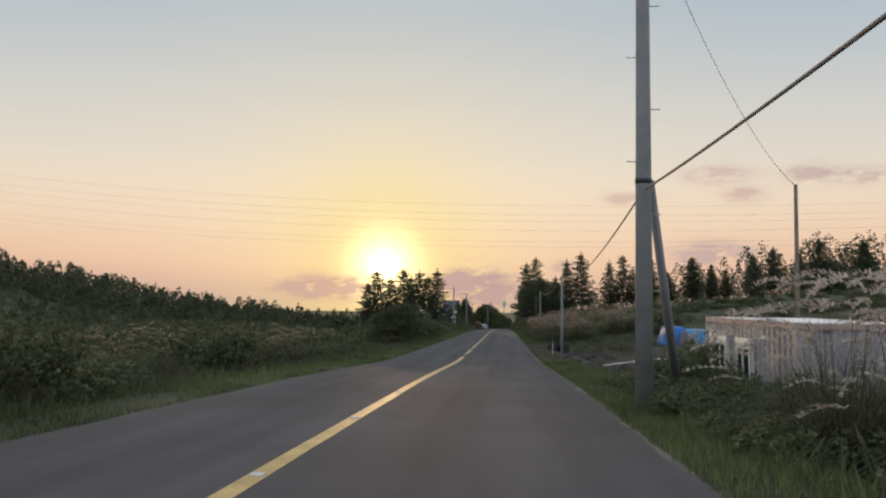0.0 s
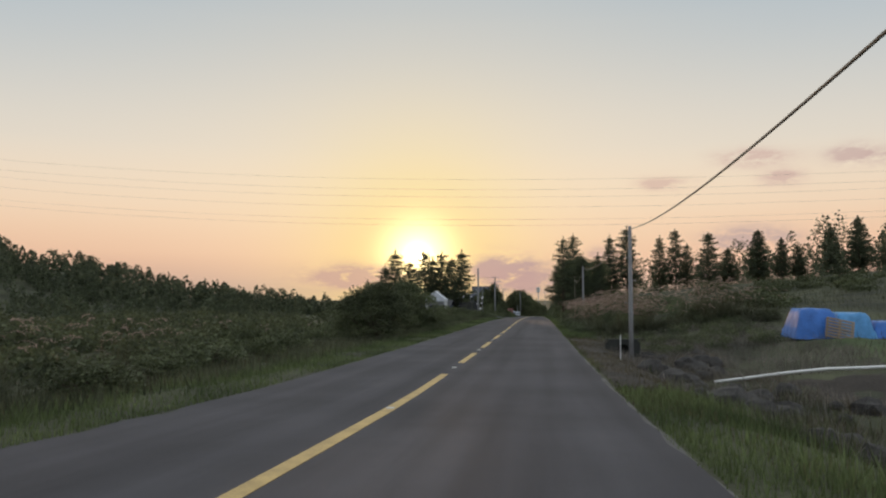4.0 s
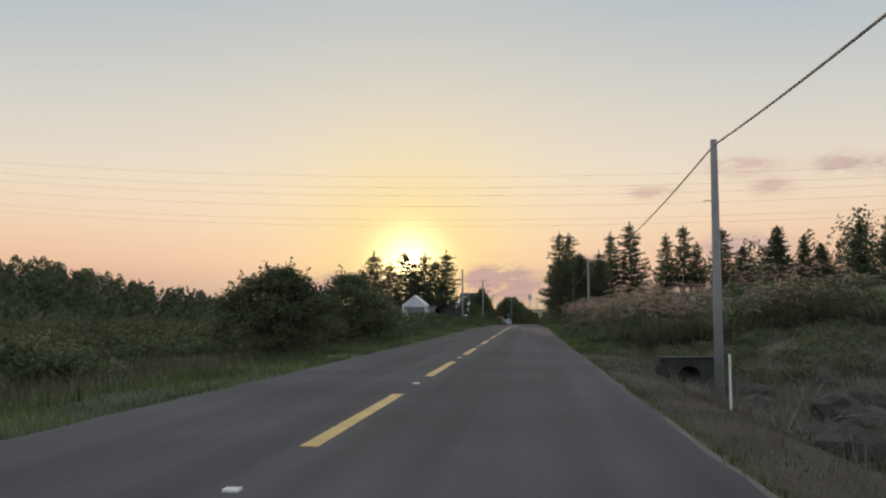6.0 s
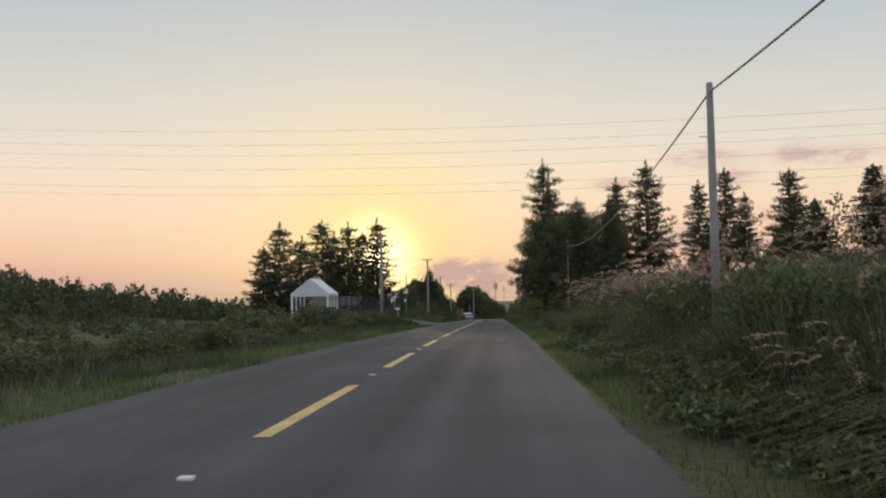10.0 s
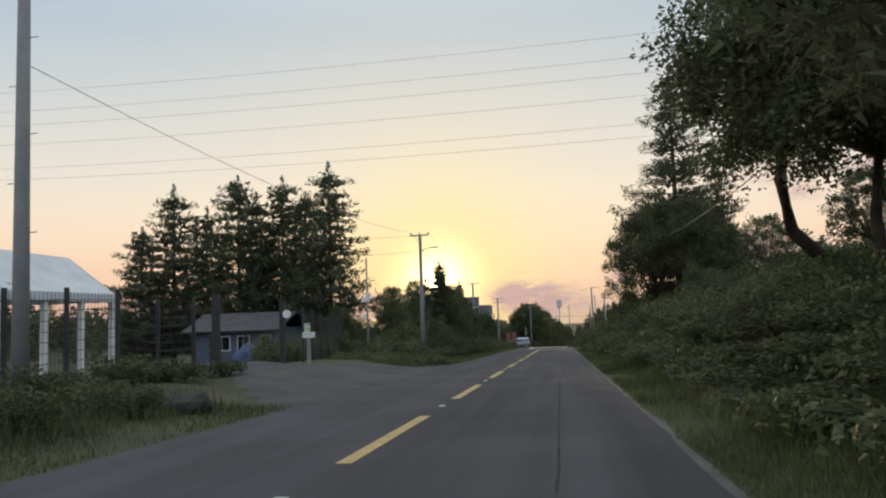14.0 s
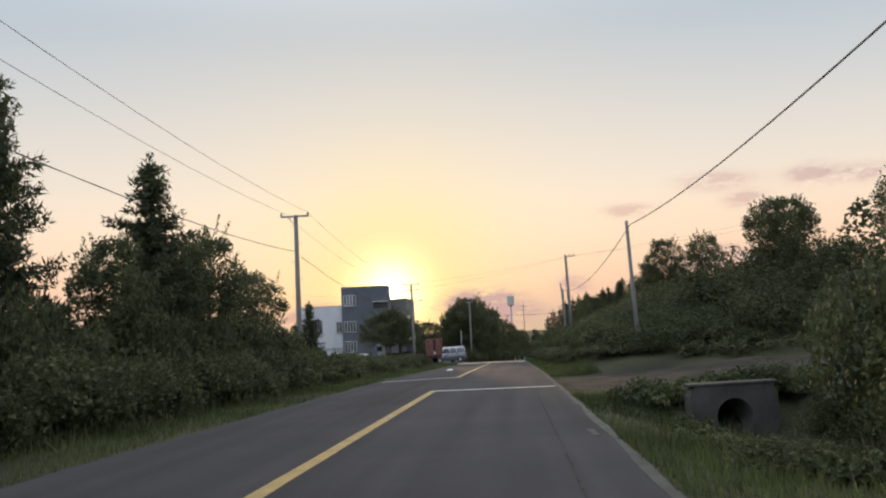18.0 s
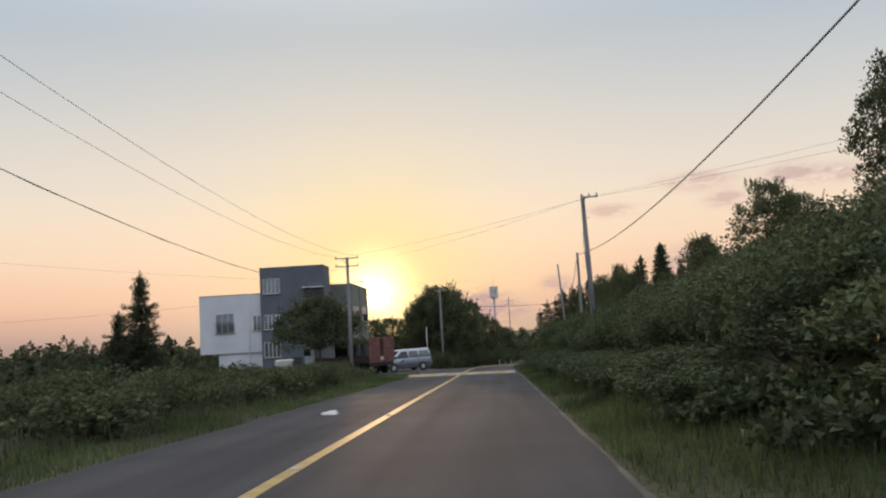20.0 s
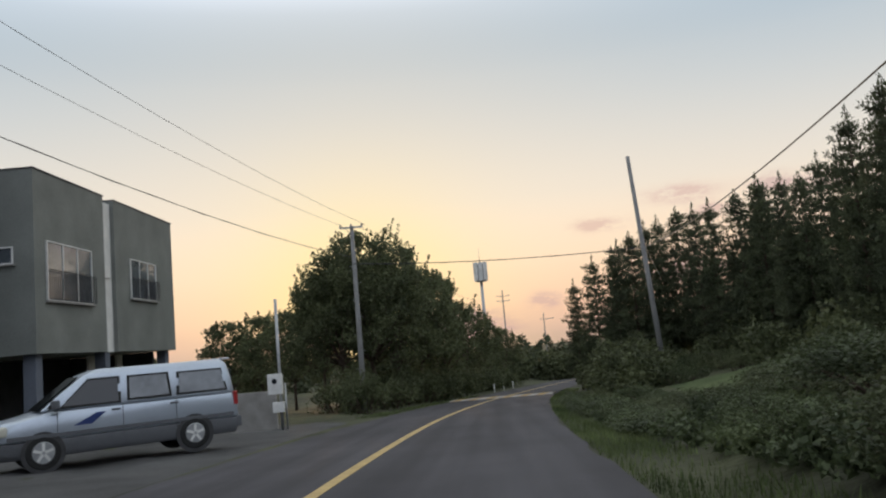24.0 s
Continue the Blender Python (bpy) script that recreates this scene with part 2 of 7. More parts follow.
# roofing and copings; on the undercroft's back walls this dark stands for shade
DARKROOF_AND_SHADE = material("dark_roofing_and_shade", (0.06, 0.06, 0.065), 0.8, 0.2, 1.5, 30.0, 0.3)
GREYWALL = material("blue_grey_render", (0.125, 0.14, 0.17), 0.85, 0.12, 0.7, 35.0, 0.25)
WINGWALL = material("grey_green_render", (0.19, 0.20, 0.185), 0.85, 0.14, 0.7, 35.0, 0.25)
WHITEWALL = material("white_render", (0.62, 0.65, 0.70), 0.85, 0.08, 0.6, 35.0, 0.2)
LIGHTGREEN = material("pale_green_board", (0.35, 0.52, 0.38), 0.6, 0.1, 3.0, 30.0, 0.0)
RUBBER = material("black_rubber", (0.022, 0.022, 0.022), 0.8, 0.2, 6.0, 60.0, 0.2)
SILVER = material("silver_car_paint", (0.42, 0.47, 0.54), 0.32, 0.05, 1.0, 90.0, 0.0, metal=0.55, spec=0.6)
VANTRIM = material("grey_plastic_trim", (0.11, 0.115, 0.125), 0.6, 0.1, 3.0, 60.0, 0.1)
GLASS = material("dark_tinted_glass", (0.015, 0.018, 0.022), 0.06, 0.1, 2.0, 20.0, 0.0, spec=0.8)
HOUSEGLASS = material("window_glass", (0.20, 0.23, 0.26), 0.05, 0.3, 0.6, 8.0, 0.0, metal=0.55, spec=0.6)
VANGLASS = material("van_window_glass", (0.17, 0.18, 0.19), 0.05, 0.08, 0.8, 4.0, 0.0, metal=0.5, spec=0.6)
REDPLASTIC = material("red_plastic", (0.35, 0.02, 0.02), 0.3, 0.1, 3.0, 30.0, 0.0, spec=0.6)
# cream that stands for bright sky seen through the van's rear window
SKYPANEL = material("cream_sky_through_window", (0.50, 0.46, 0.33), 0.8, 0.1, 3.0, 30.0, 0.0)
DECAL = material("dark_blue_decal", (0.03, 0.05, 0.16), 0.4, 0.1, 3.0, 30.0, 0.0)
# ================= mesh helpers =================
def part(name, data, mat, parent=None, label="", at=None):
    """Links a bmesh or a mesh as one object, under a thing or a part."""
    if isinstance(data, bmesh.types.BMesh):
        me = bpy.data.meshes.new(name)
        data.to_mesh(me)
        data.free()
    else:
        me = data
    if mat is not None and not me.materials:
        me.materials.append(mat)
    ob = new(name, me)
    if parent is not None:
        ob.parent = parent
    if at is not None:
        ob.matrix_basis = at
    if label:
        ob["label"] = label
    return ob


def thing(name, label, category, at=None, group="", kind=""):
    """An empty at the base of a thing, which carries its parts."""
    ob = new(name)
    ob.empty_display_size = 0.2
    if at is not None:
        ob.matrix_basis = at
    return tagged(ob, label, category, group, kind)


def box(bm, x0, x1, y0, y1, z0, z1, bevel=0.0, m=None):
    vs = [bm.verts.new((x, y, z)) for x in (x0, x1) for y in (y0, y1) for z in (z0, z1)]
    if m is not None:
        for v in vs:
            v.co = m @ v.co
    fs = [bm.faces.new([vs[i] for i in q]) for q in ((0, 1, 3, 2), (4, 6, 7, 5), (0, 4, 5, 1), (2, 3, 7, 6), (0, 2, 6, 4), (1, 5, 7, 3))]
    if bevel:
        bmesh.ops.bevel(bm, geom=list({e for f in fs for e in f.edges}), offset=bevel, segments=2, affect="EDGES", profile=0.6)
    return bm


def boxm(*a, **k):
    return box(bmesh.new(), *a, **k)


def tube(bm, points, radii, sides=8, cap=True):
    """A tapered tube through points."""
    rings = []
    n = len(points)
    pts = [Vector(p) for p in points]
    for i, p in enumerate(pts):
        d = (pts[min(i + 1, n - 1)] - pts[max(i - 1, 0)]).normalized()
        u = d.orthogonal().normalized() if abs(d.z) > 0.95 else Vector((0, 0, 1)).cross(d).normalized()
        v = d.cross(u)
        r = radii[i] if hasattr(radii, "__len__") else radii
        rings.append([bm.verts.new(p + (u * math.cos(a) + v * math.sin(a)) * r) for a in (2 * math.pi * k / sides for k in range(sides))])
    for a, b in zip(rings, rings[1:]):
        for k in range(sides):
            f = bm.faces.new((a[k], a[(k + 1) % sides], b[(k + 1) % sides], b[k]))
            f.smooth = True
    if cap:
        bm.faces.new(rings[0][::-1])
        bm.faces.new(rings[-1])
    return bm


def quads_mesh(name, verts, per=4):
    """A mesh of loose quads (or triangles) from an array of corners."""
    n = len(verts) // per
    me = bpy.data.meshes.new(name)
    me.vertices.add(n * per)
    me.vertices.foreach_set("co", np.asarray(verts, dtype=np.float32).ravel())
    me.loops.add(n * per)
    me.loops.foreach_set("vertex_index", np.arange(n * per, dtype=np.int32))
    me.polygons.add(n)
    me.polygons.foreach_set("loop_start", np.arange(0, n * per, per, dtype=np.int32))
    me.update(calc_edges=True)
    me.validate()
    return me


def leaf_quads(rng, centres, size, stretch=1.6, droop=0.0, corners=4):
    """Small folded leaves, one quad each, at the centres, turned at random."""
    n = len(centres)
    d = rng.normal(size=(n, 3))
    d[:, 2] = d[:, 2] * 0.7 - droop
    d /= np.linalg.norm(d, axis=1)[:, None]
    s = rng.normal(size=(n, 3))
    s -= (s * d).sum(1)[:, None] * d
    s /= np.linalg.norm(s, axis=1)[:, None]
    k = size * rng.uniform(0.6, 1.3, (n, 1))
    a, b = d * k * stretch, s * k * 0.5
    if corners == 3:
        out = np.stack([centres - a * 0.4 - b * 1.15, centres - a * 0.4 + b * 1.15, centres + a * 0.6], 1)
    else:
        out = np.stack([centres - a * 0.5, centres + b, centres + a * 0.5, centres - b], 1)
    return out.reshape(-1, 3)


# ================= ground =================
ROAD_Y = np.arange(-10, 425, 15.0)
ROAD_Z = np.array([-1.37, -1.78, -2.32, -3.02, -3.38, -3.70, -4.01, -4.30, -4.60, -4.99, -5.42, -5.87, -6.30, -6.76, -7.20, -7.61, -8.10, -8.68, -9.28, -9.87, -10.49, -11.2, -12.0, -12.8, -13.55, -14.2, -14.8, -15.4, -16.0])
FINE_Y = np.arange(-60.0, 440.0, 1.0)
FINE_Z = np.interp(FINE_Y, ROAD_Y, ROAD_Z) + 0.032 * np.minimum(0, FINE_Y + 10) * -1
FINE_Z = np.convolve(np.pad(FINE_Z, 6, mode="edge"), np.hanning(15)[1:-1] / np.hanning(15).sum(), mode="valid")
HALF_R, HALF_L = 3.62, 3.1


def road_z(y):
    near = np.interp(y, FINE_Y, FINE_Z)
    far = np.maximum(-62.0, -16.6 - (np.asarray(y) - 430.0) * 0.045)
    return np.where(np.asarray(y) > 430.0, far, near)


def road_x(y):
    return 0.0014 * np.maximum(0.0, np.minimum(np.asarray(y, dtype=float), 560.0) - 288.0) ** 2


# heights beside the road, relative to it: rows along the way, columns across
SIDE_X = np.array([-400, -190, -120, -60, -22, -12, -7, -4.3, -3.0, 3.5, 4.6, 7, 10, 14, 25, 60, 140, 400], dtype=float)
SIDE = (
    (-60, (0, -1, -3, -3.0, -1.2, -0.7, -0.3, -0.02, 0, 0, 0.05, -0.3, -0.9, -1.0, -0.8, 1.5, 10, 16)),
    (28, (0, -1, -3, -3.0, -1.2, -0.7, -0.3, -0.02, 0, 0, 0.0, -0.5, -0.9, -0.6, -0.2, 2.5, 11, 18)),
    (52, (2, 0, -3, -2.5, -1.0, -0.5, -0.3, -0.02, 0, 0, -0.1, -1.0, -0.5, 0.0, 0.6, 3.5, 12, 18)),
    (75, (6, 2, -3, -2.5, -1.0, -0.5, -0.3, -0.02, 0, 0, 0.0, 0.3, 0.8, 1.2, 2.0, 5.0, 13, 18)),
    (125, (12, 6, -2, -2.5, -1.0, -0.3, -0.2, -0.02, 0, 0, 0.05, 0.35, 1.2, 2.2, 3.6, 7.0, 14, 18)),
    (136, (14, 8, -2, -2.2, -0.8, 0.0, 0.0, -0.02, 0, 0, 0.05, 0.45, 1.5, 2.5, 3.9, 7.4, 14, 18)),
    (150, (16, 9, -1, -2.0, -0.5, 0.4, 0.3, 0.0, 0, 0, 0.1, 1.7, 2.8, 3.4, 4.6, 8.0, 14, 18)),
    (188, (20, 12, 1, -2.0, -0.2, 0.6, 0.5, 0.05, 0, 0, 0.1, 1.8, 3.0, 3.7, 5.0, 8.0, 14, 18)),
    (200, (24, 14, 2, -2.0, -0.6, 0.1, 0.0, -0.02, 0, 0, -0.1, 0.2, 2.2, 3.0, 4.6, 8.0, 14, 18)),
    (204, (24, 14, 2, -2.0, -0.6, 0.1, 0.0, -0.02, 0, 0, -0.25, -0.75, 1.2, 2.4, 4.4, 8.0, 14, 18)),
    (208.3, (25, 15, 2, -2.0, -0.6, 0.1, 0.0, -0.02, 0, 0, -0.25, -0.85, 0.6, 1.6, 4.0, 8.0, 14, 18)),
    (209.6, (25, 15, 2, -2.0, -0.6, 0.1, 0.0, -0.02, 0, 0, -0.08, 0.0, 0.2, 0.8, 3.4, 8.0, 14, 18)),
    (213, (26, 16, 3, -2.0, -0.6, 0.1, 0.0, -0.02, 0, 0, -0.05, 0.05, 0.2, 0.5, 1.6, 6.0, 14, 18)),
    (222, (28, 17, 3, -2.0, -0.6, 0.1, 0.0, -0.02, 0, 0, 0.0, 0.1, 0.3, 0.6, 1.6, 6.0, 14, 18)),
    (226, (29, 17, 3, -2.0, -0.6, 0.1, 0.0, -0.02, 0, 0, 0.1, 0.7, 1.4, 2.0, 3.6, 8.0, 14, 18)),
    (232, (30, 18, 3, -2.0, -0.6, 0.1, 0.0, -0.02, 0, 0, 0.15, 1.6, 2.6, 3.2, 5.0, 9.0, 15, 18)),
    (285, (36, 20, 4, -2.0, -0.4, 0.1, 0.0, 0.0, 0, 0, 0.1, 1.2, 2.2, 3.0, 5.0, 9.0, 15, 18)),
    (300, (36, 20, 4, -1.0, -0.1, 0.0, 0.0, 0.0, 0, 0, -0.2, -0.3, 0.2, 0.8, 3.0, 9.0, 15, 18)),
    (345, (32, 16, 3, -1.0, 0.0, 0.2, 0.1, 0.0, 0, 0, -0.1, 0.2, 1.0, 1.8, 4.0, 9.0, 14, 18)),
    (430, (20, 9, 1, 0, 0.5, 0.5, 0.3, 0.0, 0, 0, 0.0, 0.5, 1.2, 2.0, 4.0, 8.0, 12, 16)),
    (800, (4, 2, 1, 0, 0, 0, 0, 0, 0, 0, 0, 0, 0, 0, 1, 3, 4, 6)),
    (1400, (0,) * 18),
)
SIDE_Y = np.array([r[0] for r in SIDE], dtype=float)
SIDE_Z = np.array([r[1] for r in SIDE], dtype=float)


def ground_z(x, y):
    """The height of the ground at points (arrays or numbers)."""
    x, y = np.broadcast_arrays(np.asarray(x, dtype=float), np.asarray(y, dtype=float))
    xs = np.clip(x - road_x(y), -400, 400)
    i = np.clip(np.searchsorted(SIDE_Y, y) - 1, 0, len(SIDE_Y) - 2)
    u = np.clip((y - SIDE_Y[i]) / (SIDE_Y[i + 1] - SIDE_Y[i]), 0, 1)
    j = np.clip(np.searchsorted(SIDE_X, xs) - 1, 0, len(SIDE_X) - 2)
    v = np.clip((xs - SIDE_X[j]) / (SIDE_X[j + 1] - SIDE_X[j]), 0, 1)
    rel = (SIDE_Z[i, j] * (1 - u) + SIDE_Z[i + 1, j] * u) * (1 - v) + (SIDE_Z[i, j + 1] * (1 - u) + SIDE_Z[i + 1, j + 1] * u) * v
    bump = 0.10 * np.sin(x * 0.9 + y * 0.31) * np.sin(y * 0.7 - x * 0.2) + 0.05 * np.sin(x * 2.7 + 1.3) * np.sin(y * 2.1)
    off = np.maximum(xs - 4.2, -4.0 - xs)
    return road_z(y) + rel + bump * np.clip(off / 3.0, 0, 1)


def gz(x, y):
    return float(ground_z(x, y))


def build_ground():
    xs = np.concatenate([[-4500, -2500, -1400, -800, -500, -350, -250], np.arange(-200, -60, 10.0), np.arange(-60, -16, 2.0), np.arange(-16, -4.4, 0.6), [-4.3, -4.0, -3.6, -3.05, -2.5], [2.5, 3.0, 3.55, 4.0, 4.3], np.arange(4.6, 16, 0.6), np.arange(16, 60, 2.0), np.arange(60, 210, 10.0), [250, 350, 500, 800, 1400, 2500, 4500]])
    ys = np.concatenate([[-400, -200, -120, -80], np.arange(-60, 350, 1.5), np.arange(350, 480, 5.0), np.arange(480, 900, 30.0), [1000, 1200, 1500, 2000, 2800, 3600, 4600]])
    X, Y = np.meshgrid(xs, ys)
    X = X + np.clip(road_x(Y), 0, 80) * np.clip(1 - np.abs(X) / 400, 0, 1)
    Z = ground_z(X, Y)
    inner = (X - road_x(Y) > -2.9) & (X - road_x(Y) < 3.4) & (Y < 470)
    Z = Z - 0.12 * inner - 0.012
    nx, ny = len(xs), len(ys)
    V = np.stack([X, Y, Z], -1).reshape(-1, 3)
    I = np.arange(nx * ny).reshape(ny, nx)
    F = np.stack([I[:-1, :-1], I[:-1, 1:], I[1:, 1:], I[1:, :-1]], -1).reshape(-1, 4)
    me = bpy.data.meshes.new("ground")
    me.from_pydata(V.tolist(), [], F.tolist())
    me.polygons.foreach_set("use_smooth", [True] * len(me.polygons))
    tagged(part("ground", me, SOIL), "rough weedy ground with patches of bare soil", "ground", kind="structure")


def strip(name, x0, x1, y0, y1, lift, mat, step=1.0, jitter=0.0, parent=None, thick=0.05, skew=0.0, seed=1):
    """A slab laid along the road between two offsets from its middle."""
    rng = np.random.default_rng(seed)
    n = max(2, int(round((y1 - y0) / step)) + 1)
    bm = bmesh.new()
    rows = []
    for y in np.linspace(y0, y1, n):
        a, b = x0 + jitter * rng.normal() * 0.6, x1 + jitter * rng.normal() * 0.6
        xm = float(road_x(y))
        cols = (a, a, a + (b - a) * 0.25, (a + b) / 2, b - (b - a) * 0.25, b, b)
        r = []
        for i, x in enumerate(cols):
            yy = y + skew * (x - x0)
            z = float(road_z(yy)) + lift - (thick if i in (0, 6) else 0.0)
            r.append(bm.verts.new((x + xm, yy, z)))
        rows.append(r)
    for a, b in zip(rows, rows[1:]):
        for i in range(6):
            bm.faces.new((a[i], a[i + 1], b[i + 1], b[i]))
    bm.faces.new(rows[0][::-1])
    bm.faces.new(rows[-1])
    return part(name, bm, mat, parent)


build_ground()
road = tagged(strip("road", -HALF_L, HALF_R, -30, 470, 0.0, ASPHALT, 1.0, 0.06, thick=0.12), "worn grey asphalt two-lane country road", "road", kind="structure")

# ================= road markings =================
def marking(x0, x1, y0, y1, mat, label, group, name="road_marking", lift=0.006, jitter=0.004, skew=0.0):
    ob = strip(name, x0, x1, y0, y1, lift, mat, 1.0, jitter, thick=0.005, skew=skew, seed=int(y0 * 7) % 997 + 3)
    return tagged(ob, label, "road marking", group, "structure")


def centre_line(y0, y1):
    return marking(-0.09, 0.09, y0, y1, YELLOW, "worn yellow painted centre line on asphalt", "centre lines", "centre_line")


def road_stud(y):
    t = thing("road_stud", "small pale reflective stud set in the road", "road stud", pose(0.0, y, float(road_z(y))), "road studs")
    bm = boxm(-0.06, 0.06, -0.05, 0.05, -0.01, 0.022, 0.008)
    part("body", bm, WHITE, t)
    part("reflector", boxm(-0.045, 0.045, -0.056, -0.05, 0.004, 0.016), GLASSY, t)


centre_line(-30, 40.0)
for k in range(18):
    y = 44.0 + 8.93 * k
    if y < 194:
        centre_line(y, y + 5.1)
        road_stud(y - 1.9)
for y in (6.5, 10.8, 15.4, 20.0, 26.5, 33.0, 199.5, 207.5, 232.0, 240.0, 248.0, 256.0):
    road_stud(y)
centre_line(195.0, 215.8)
centre_line(226.1, 271.4)
centre_line(277.6, 331.6)
centre_line(335.8, 400)
marking(-0.05, 3.5, 215.5, 215.85, WHITE, "white painted stop line across the lane", "stop lines", "stop_line")
marking(-3.0, 0.05, 224.6, 224.9, WHITE, "white painted stop line across the lane", "stop lines", "stop_line", skew=0.55)
rk = random.Random(3)
for y, n in ((121.5, 1.6), (128.6, 1.9), (132.4, 0.7), (196.0, 1.1), (203.4, 0.8)):
    marking(3.36, 3.44, y, y + n, EDGE, "worn broken remains of a white edge line", "edge lines", "edge_line", 0.005, 0.03)
edge = tagged(strip("road_edge", 3.56, 3.66, 112, 268, 0.004, EDGE, 1.2, 0.03, thick=0.08, seed=8), "pale crumbling concrete strip along the asphalt", "kerb", kind="structure")
tagged(strip("road_edge", 3.54, 3.66, -20, 62, -0.004, EDGE, 1.2, 0.025, thick=0.08, seed=9), "pale crumbling strip along the asphalt", "kerb", kind="structure")


def speed_hump(y0, y1, x0, x1, skew=0.0):
    t = thing("speed_hump", "speed hump painted with white and yellow slanting stripes", "speed hump", None, "speed humps")
    n = 12

    def at(x, u, lift):
        y = y0 + (y1 - y0) * u + skew * x
        return (x + float(road_x(y)), y, float(road_z(y)) + 0.085 * math.sin(math.pi * u) ** 0.8 + lift)

    bm = bmesh.new()
    rows = [[bm.verts.new(at(x, i / n, 0.004)) for x in np.linspace(x0, x1, 9)] for i in range(n + 1)]
    for a, b in zip(rows, rows[1:]):
        for i in range(8):
            bm.faces.new((a[i], a[i + 1], b[i + 1], b[i]))
    part("hump", bm, HUMPWHITE, t)
    w, x = 0.52, x0 + 0.15
    while x + w + 0.3 < x1:
        bm = bmesh.new()
        rr = [[bm.verts.new(at(min(v + 0.9 * i / n, x1 - 0.01 * (x + w - v)), i / n, 0.009)) for v in (x, x + w)] for i in range(n + 1)]
        for a, b in zip(rr, rr[1:]):
            bm.faces.new((a[0], a[1], b[1], b[0]))
        part("yellow_stripe", bm, HUMPYELLOW, t)
        x += w * 2.1


speed_hump(271.6, 277.4, -3.55, 3.4, -0.33)
speed_hump(331.8, 335.6, -3.3, 3.4, -0.1)

# cracks and tar seams in the asphalt
CRACKS = ((2.22, 139.0, 160.0, 0.012), (2.34, 160.5, 178.0, 0.010), (2.9, 196.0, 214.0, 0.009))
for x, y0, y1, w in CRACKS:
    tagged(strip("road_crack", x - w, x + w, y0, y1, 0.004, ROCK, 0.5, 0.018, thick=0.004, seed=int(y0)), "long dark crack in the asphalt", "road crack", "road cracks", "structure")

# side lots: gravel drive, farm lane, parking
def lot(name, corners, mat, label, category, lift=0.02, n=26):
    """A paved patch that follows the ground between four corners."""
    a, b, c, d = (np.array(p, dtype=float) for p in corners)
    bm = bmesh.new()
    rows = []
    rng = np.random.default_rng(int(abs(a[1])) + 1)
    for i in range(n + 1):
        r = []
        for j in range(n + 1):
            u, v = i / n, j / n
            p = (a * (1 - u) + b * u) * (1 - v) + (d * (1 - u) + c * u) * v
            if i in (0, n) or j in (0, n):
                p = p + rng.uniform(-0.06, 0.06, 2)
            r.append(bm.verts.new((p[0], p[1], gz(*p) + lift - max(0.06 * max(0.0, 1 - min(i, n - i, n - j) / 3), (lift - 0.008) * max(0.0, 1 - j / 10)) - (0.05 if j == 0 else 0.0))))
        rows.append(r)
    for p, q in zip(rows, rows[1:]):
        for j in range(n):
            f = bm.faces.new((p[j], q[j], q[j + 1], p[j + 1]))
            f.smooth = True
    return tagged(part(name, bm, mat), label, category, kind="structure")


lot("driveway", ((-2.98, 148.5), (-2.98, 173.5), (-8.6, 167.6), (-8.4, 158.0)), GRAVEL, "pale gravel drive in front of the fence", "driveway", 0.045)
lot("yard", ((-8.3, 157.8), (-8.5, 168.2), (-19, 178.0), (-16, 160.0)), GRAVEL, "pale gravel yard behind the gate", "yard", 0.08)
lot("farm_lane", ((3.3, 211.0), (3.3, 221.5), (13.5, 221.8), (13, 216.5)), DIRT, "cracked dusty lane leading off the road", "lane", 0.03)
lot("parking", ((-3.0, 281.0), (-3.0, 312.0), (-12.4, 318.0), (-14.2, 289.5)), GRAVEL, "dusty paved parking area beside the road", "parking lot", 0.03)
lot("dirt_shoulder", ((3.7, 35.0), (3.7, 66.0), (6.6, 64.0), (6.8, 37.0)), DIRT, "bare brown dirt shoulder with dead grass", "shoulder", 0.02)
lot("field", ((9.0, 36.0), (9.0, 46.0), (30, 50.0), (30, 38.0)), DARKSOIL, "dark ploughed soil of a small field", "field", 0.03)
lot("lawn", ((13.0, 47.0), (13.0, 60.0), (34, 62.0), (34, 50.8)), LAWN, "mown green grass beside the field", "lawn", 0.03)
lot("clearing", ((8.4, 304.0), (9.8, 316.0), (15.5, 315.0), (14, 304.0)), LAWN, "small grassy clearing below the trees", "lawn", 0.05)


# ================= plants =================
def sprays(rng, centres, ways, length, width):
    """Thin pointed sprays of needles, one triangle each, set along the given ways."""
    n = len(centres)
    d = ways + rng.normal(size=(n, 3)) * 0.62
    d /= np.linalg.norm(d, axis=1)[:, None]
    s = np.cross(d, rng.normal(size=(n, 3)))
    s /= np.linalg.norm(s, axis=1)[:, None]
    k = rng.uniform(0.6, 1.3, (n, 1))
    a, b = d * length * k, s * width * k * 0.5
    return np.stack([centres - a * 0.35 - b, centres - a * 0.35 + b, centres + a * 0.65], 1).reshape(-1, 3)


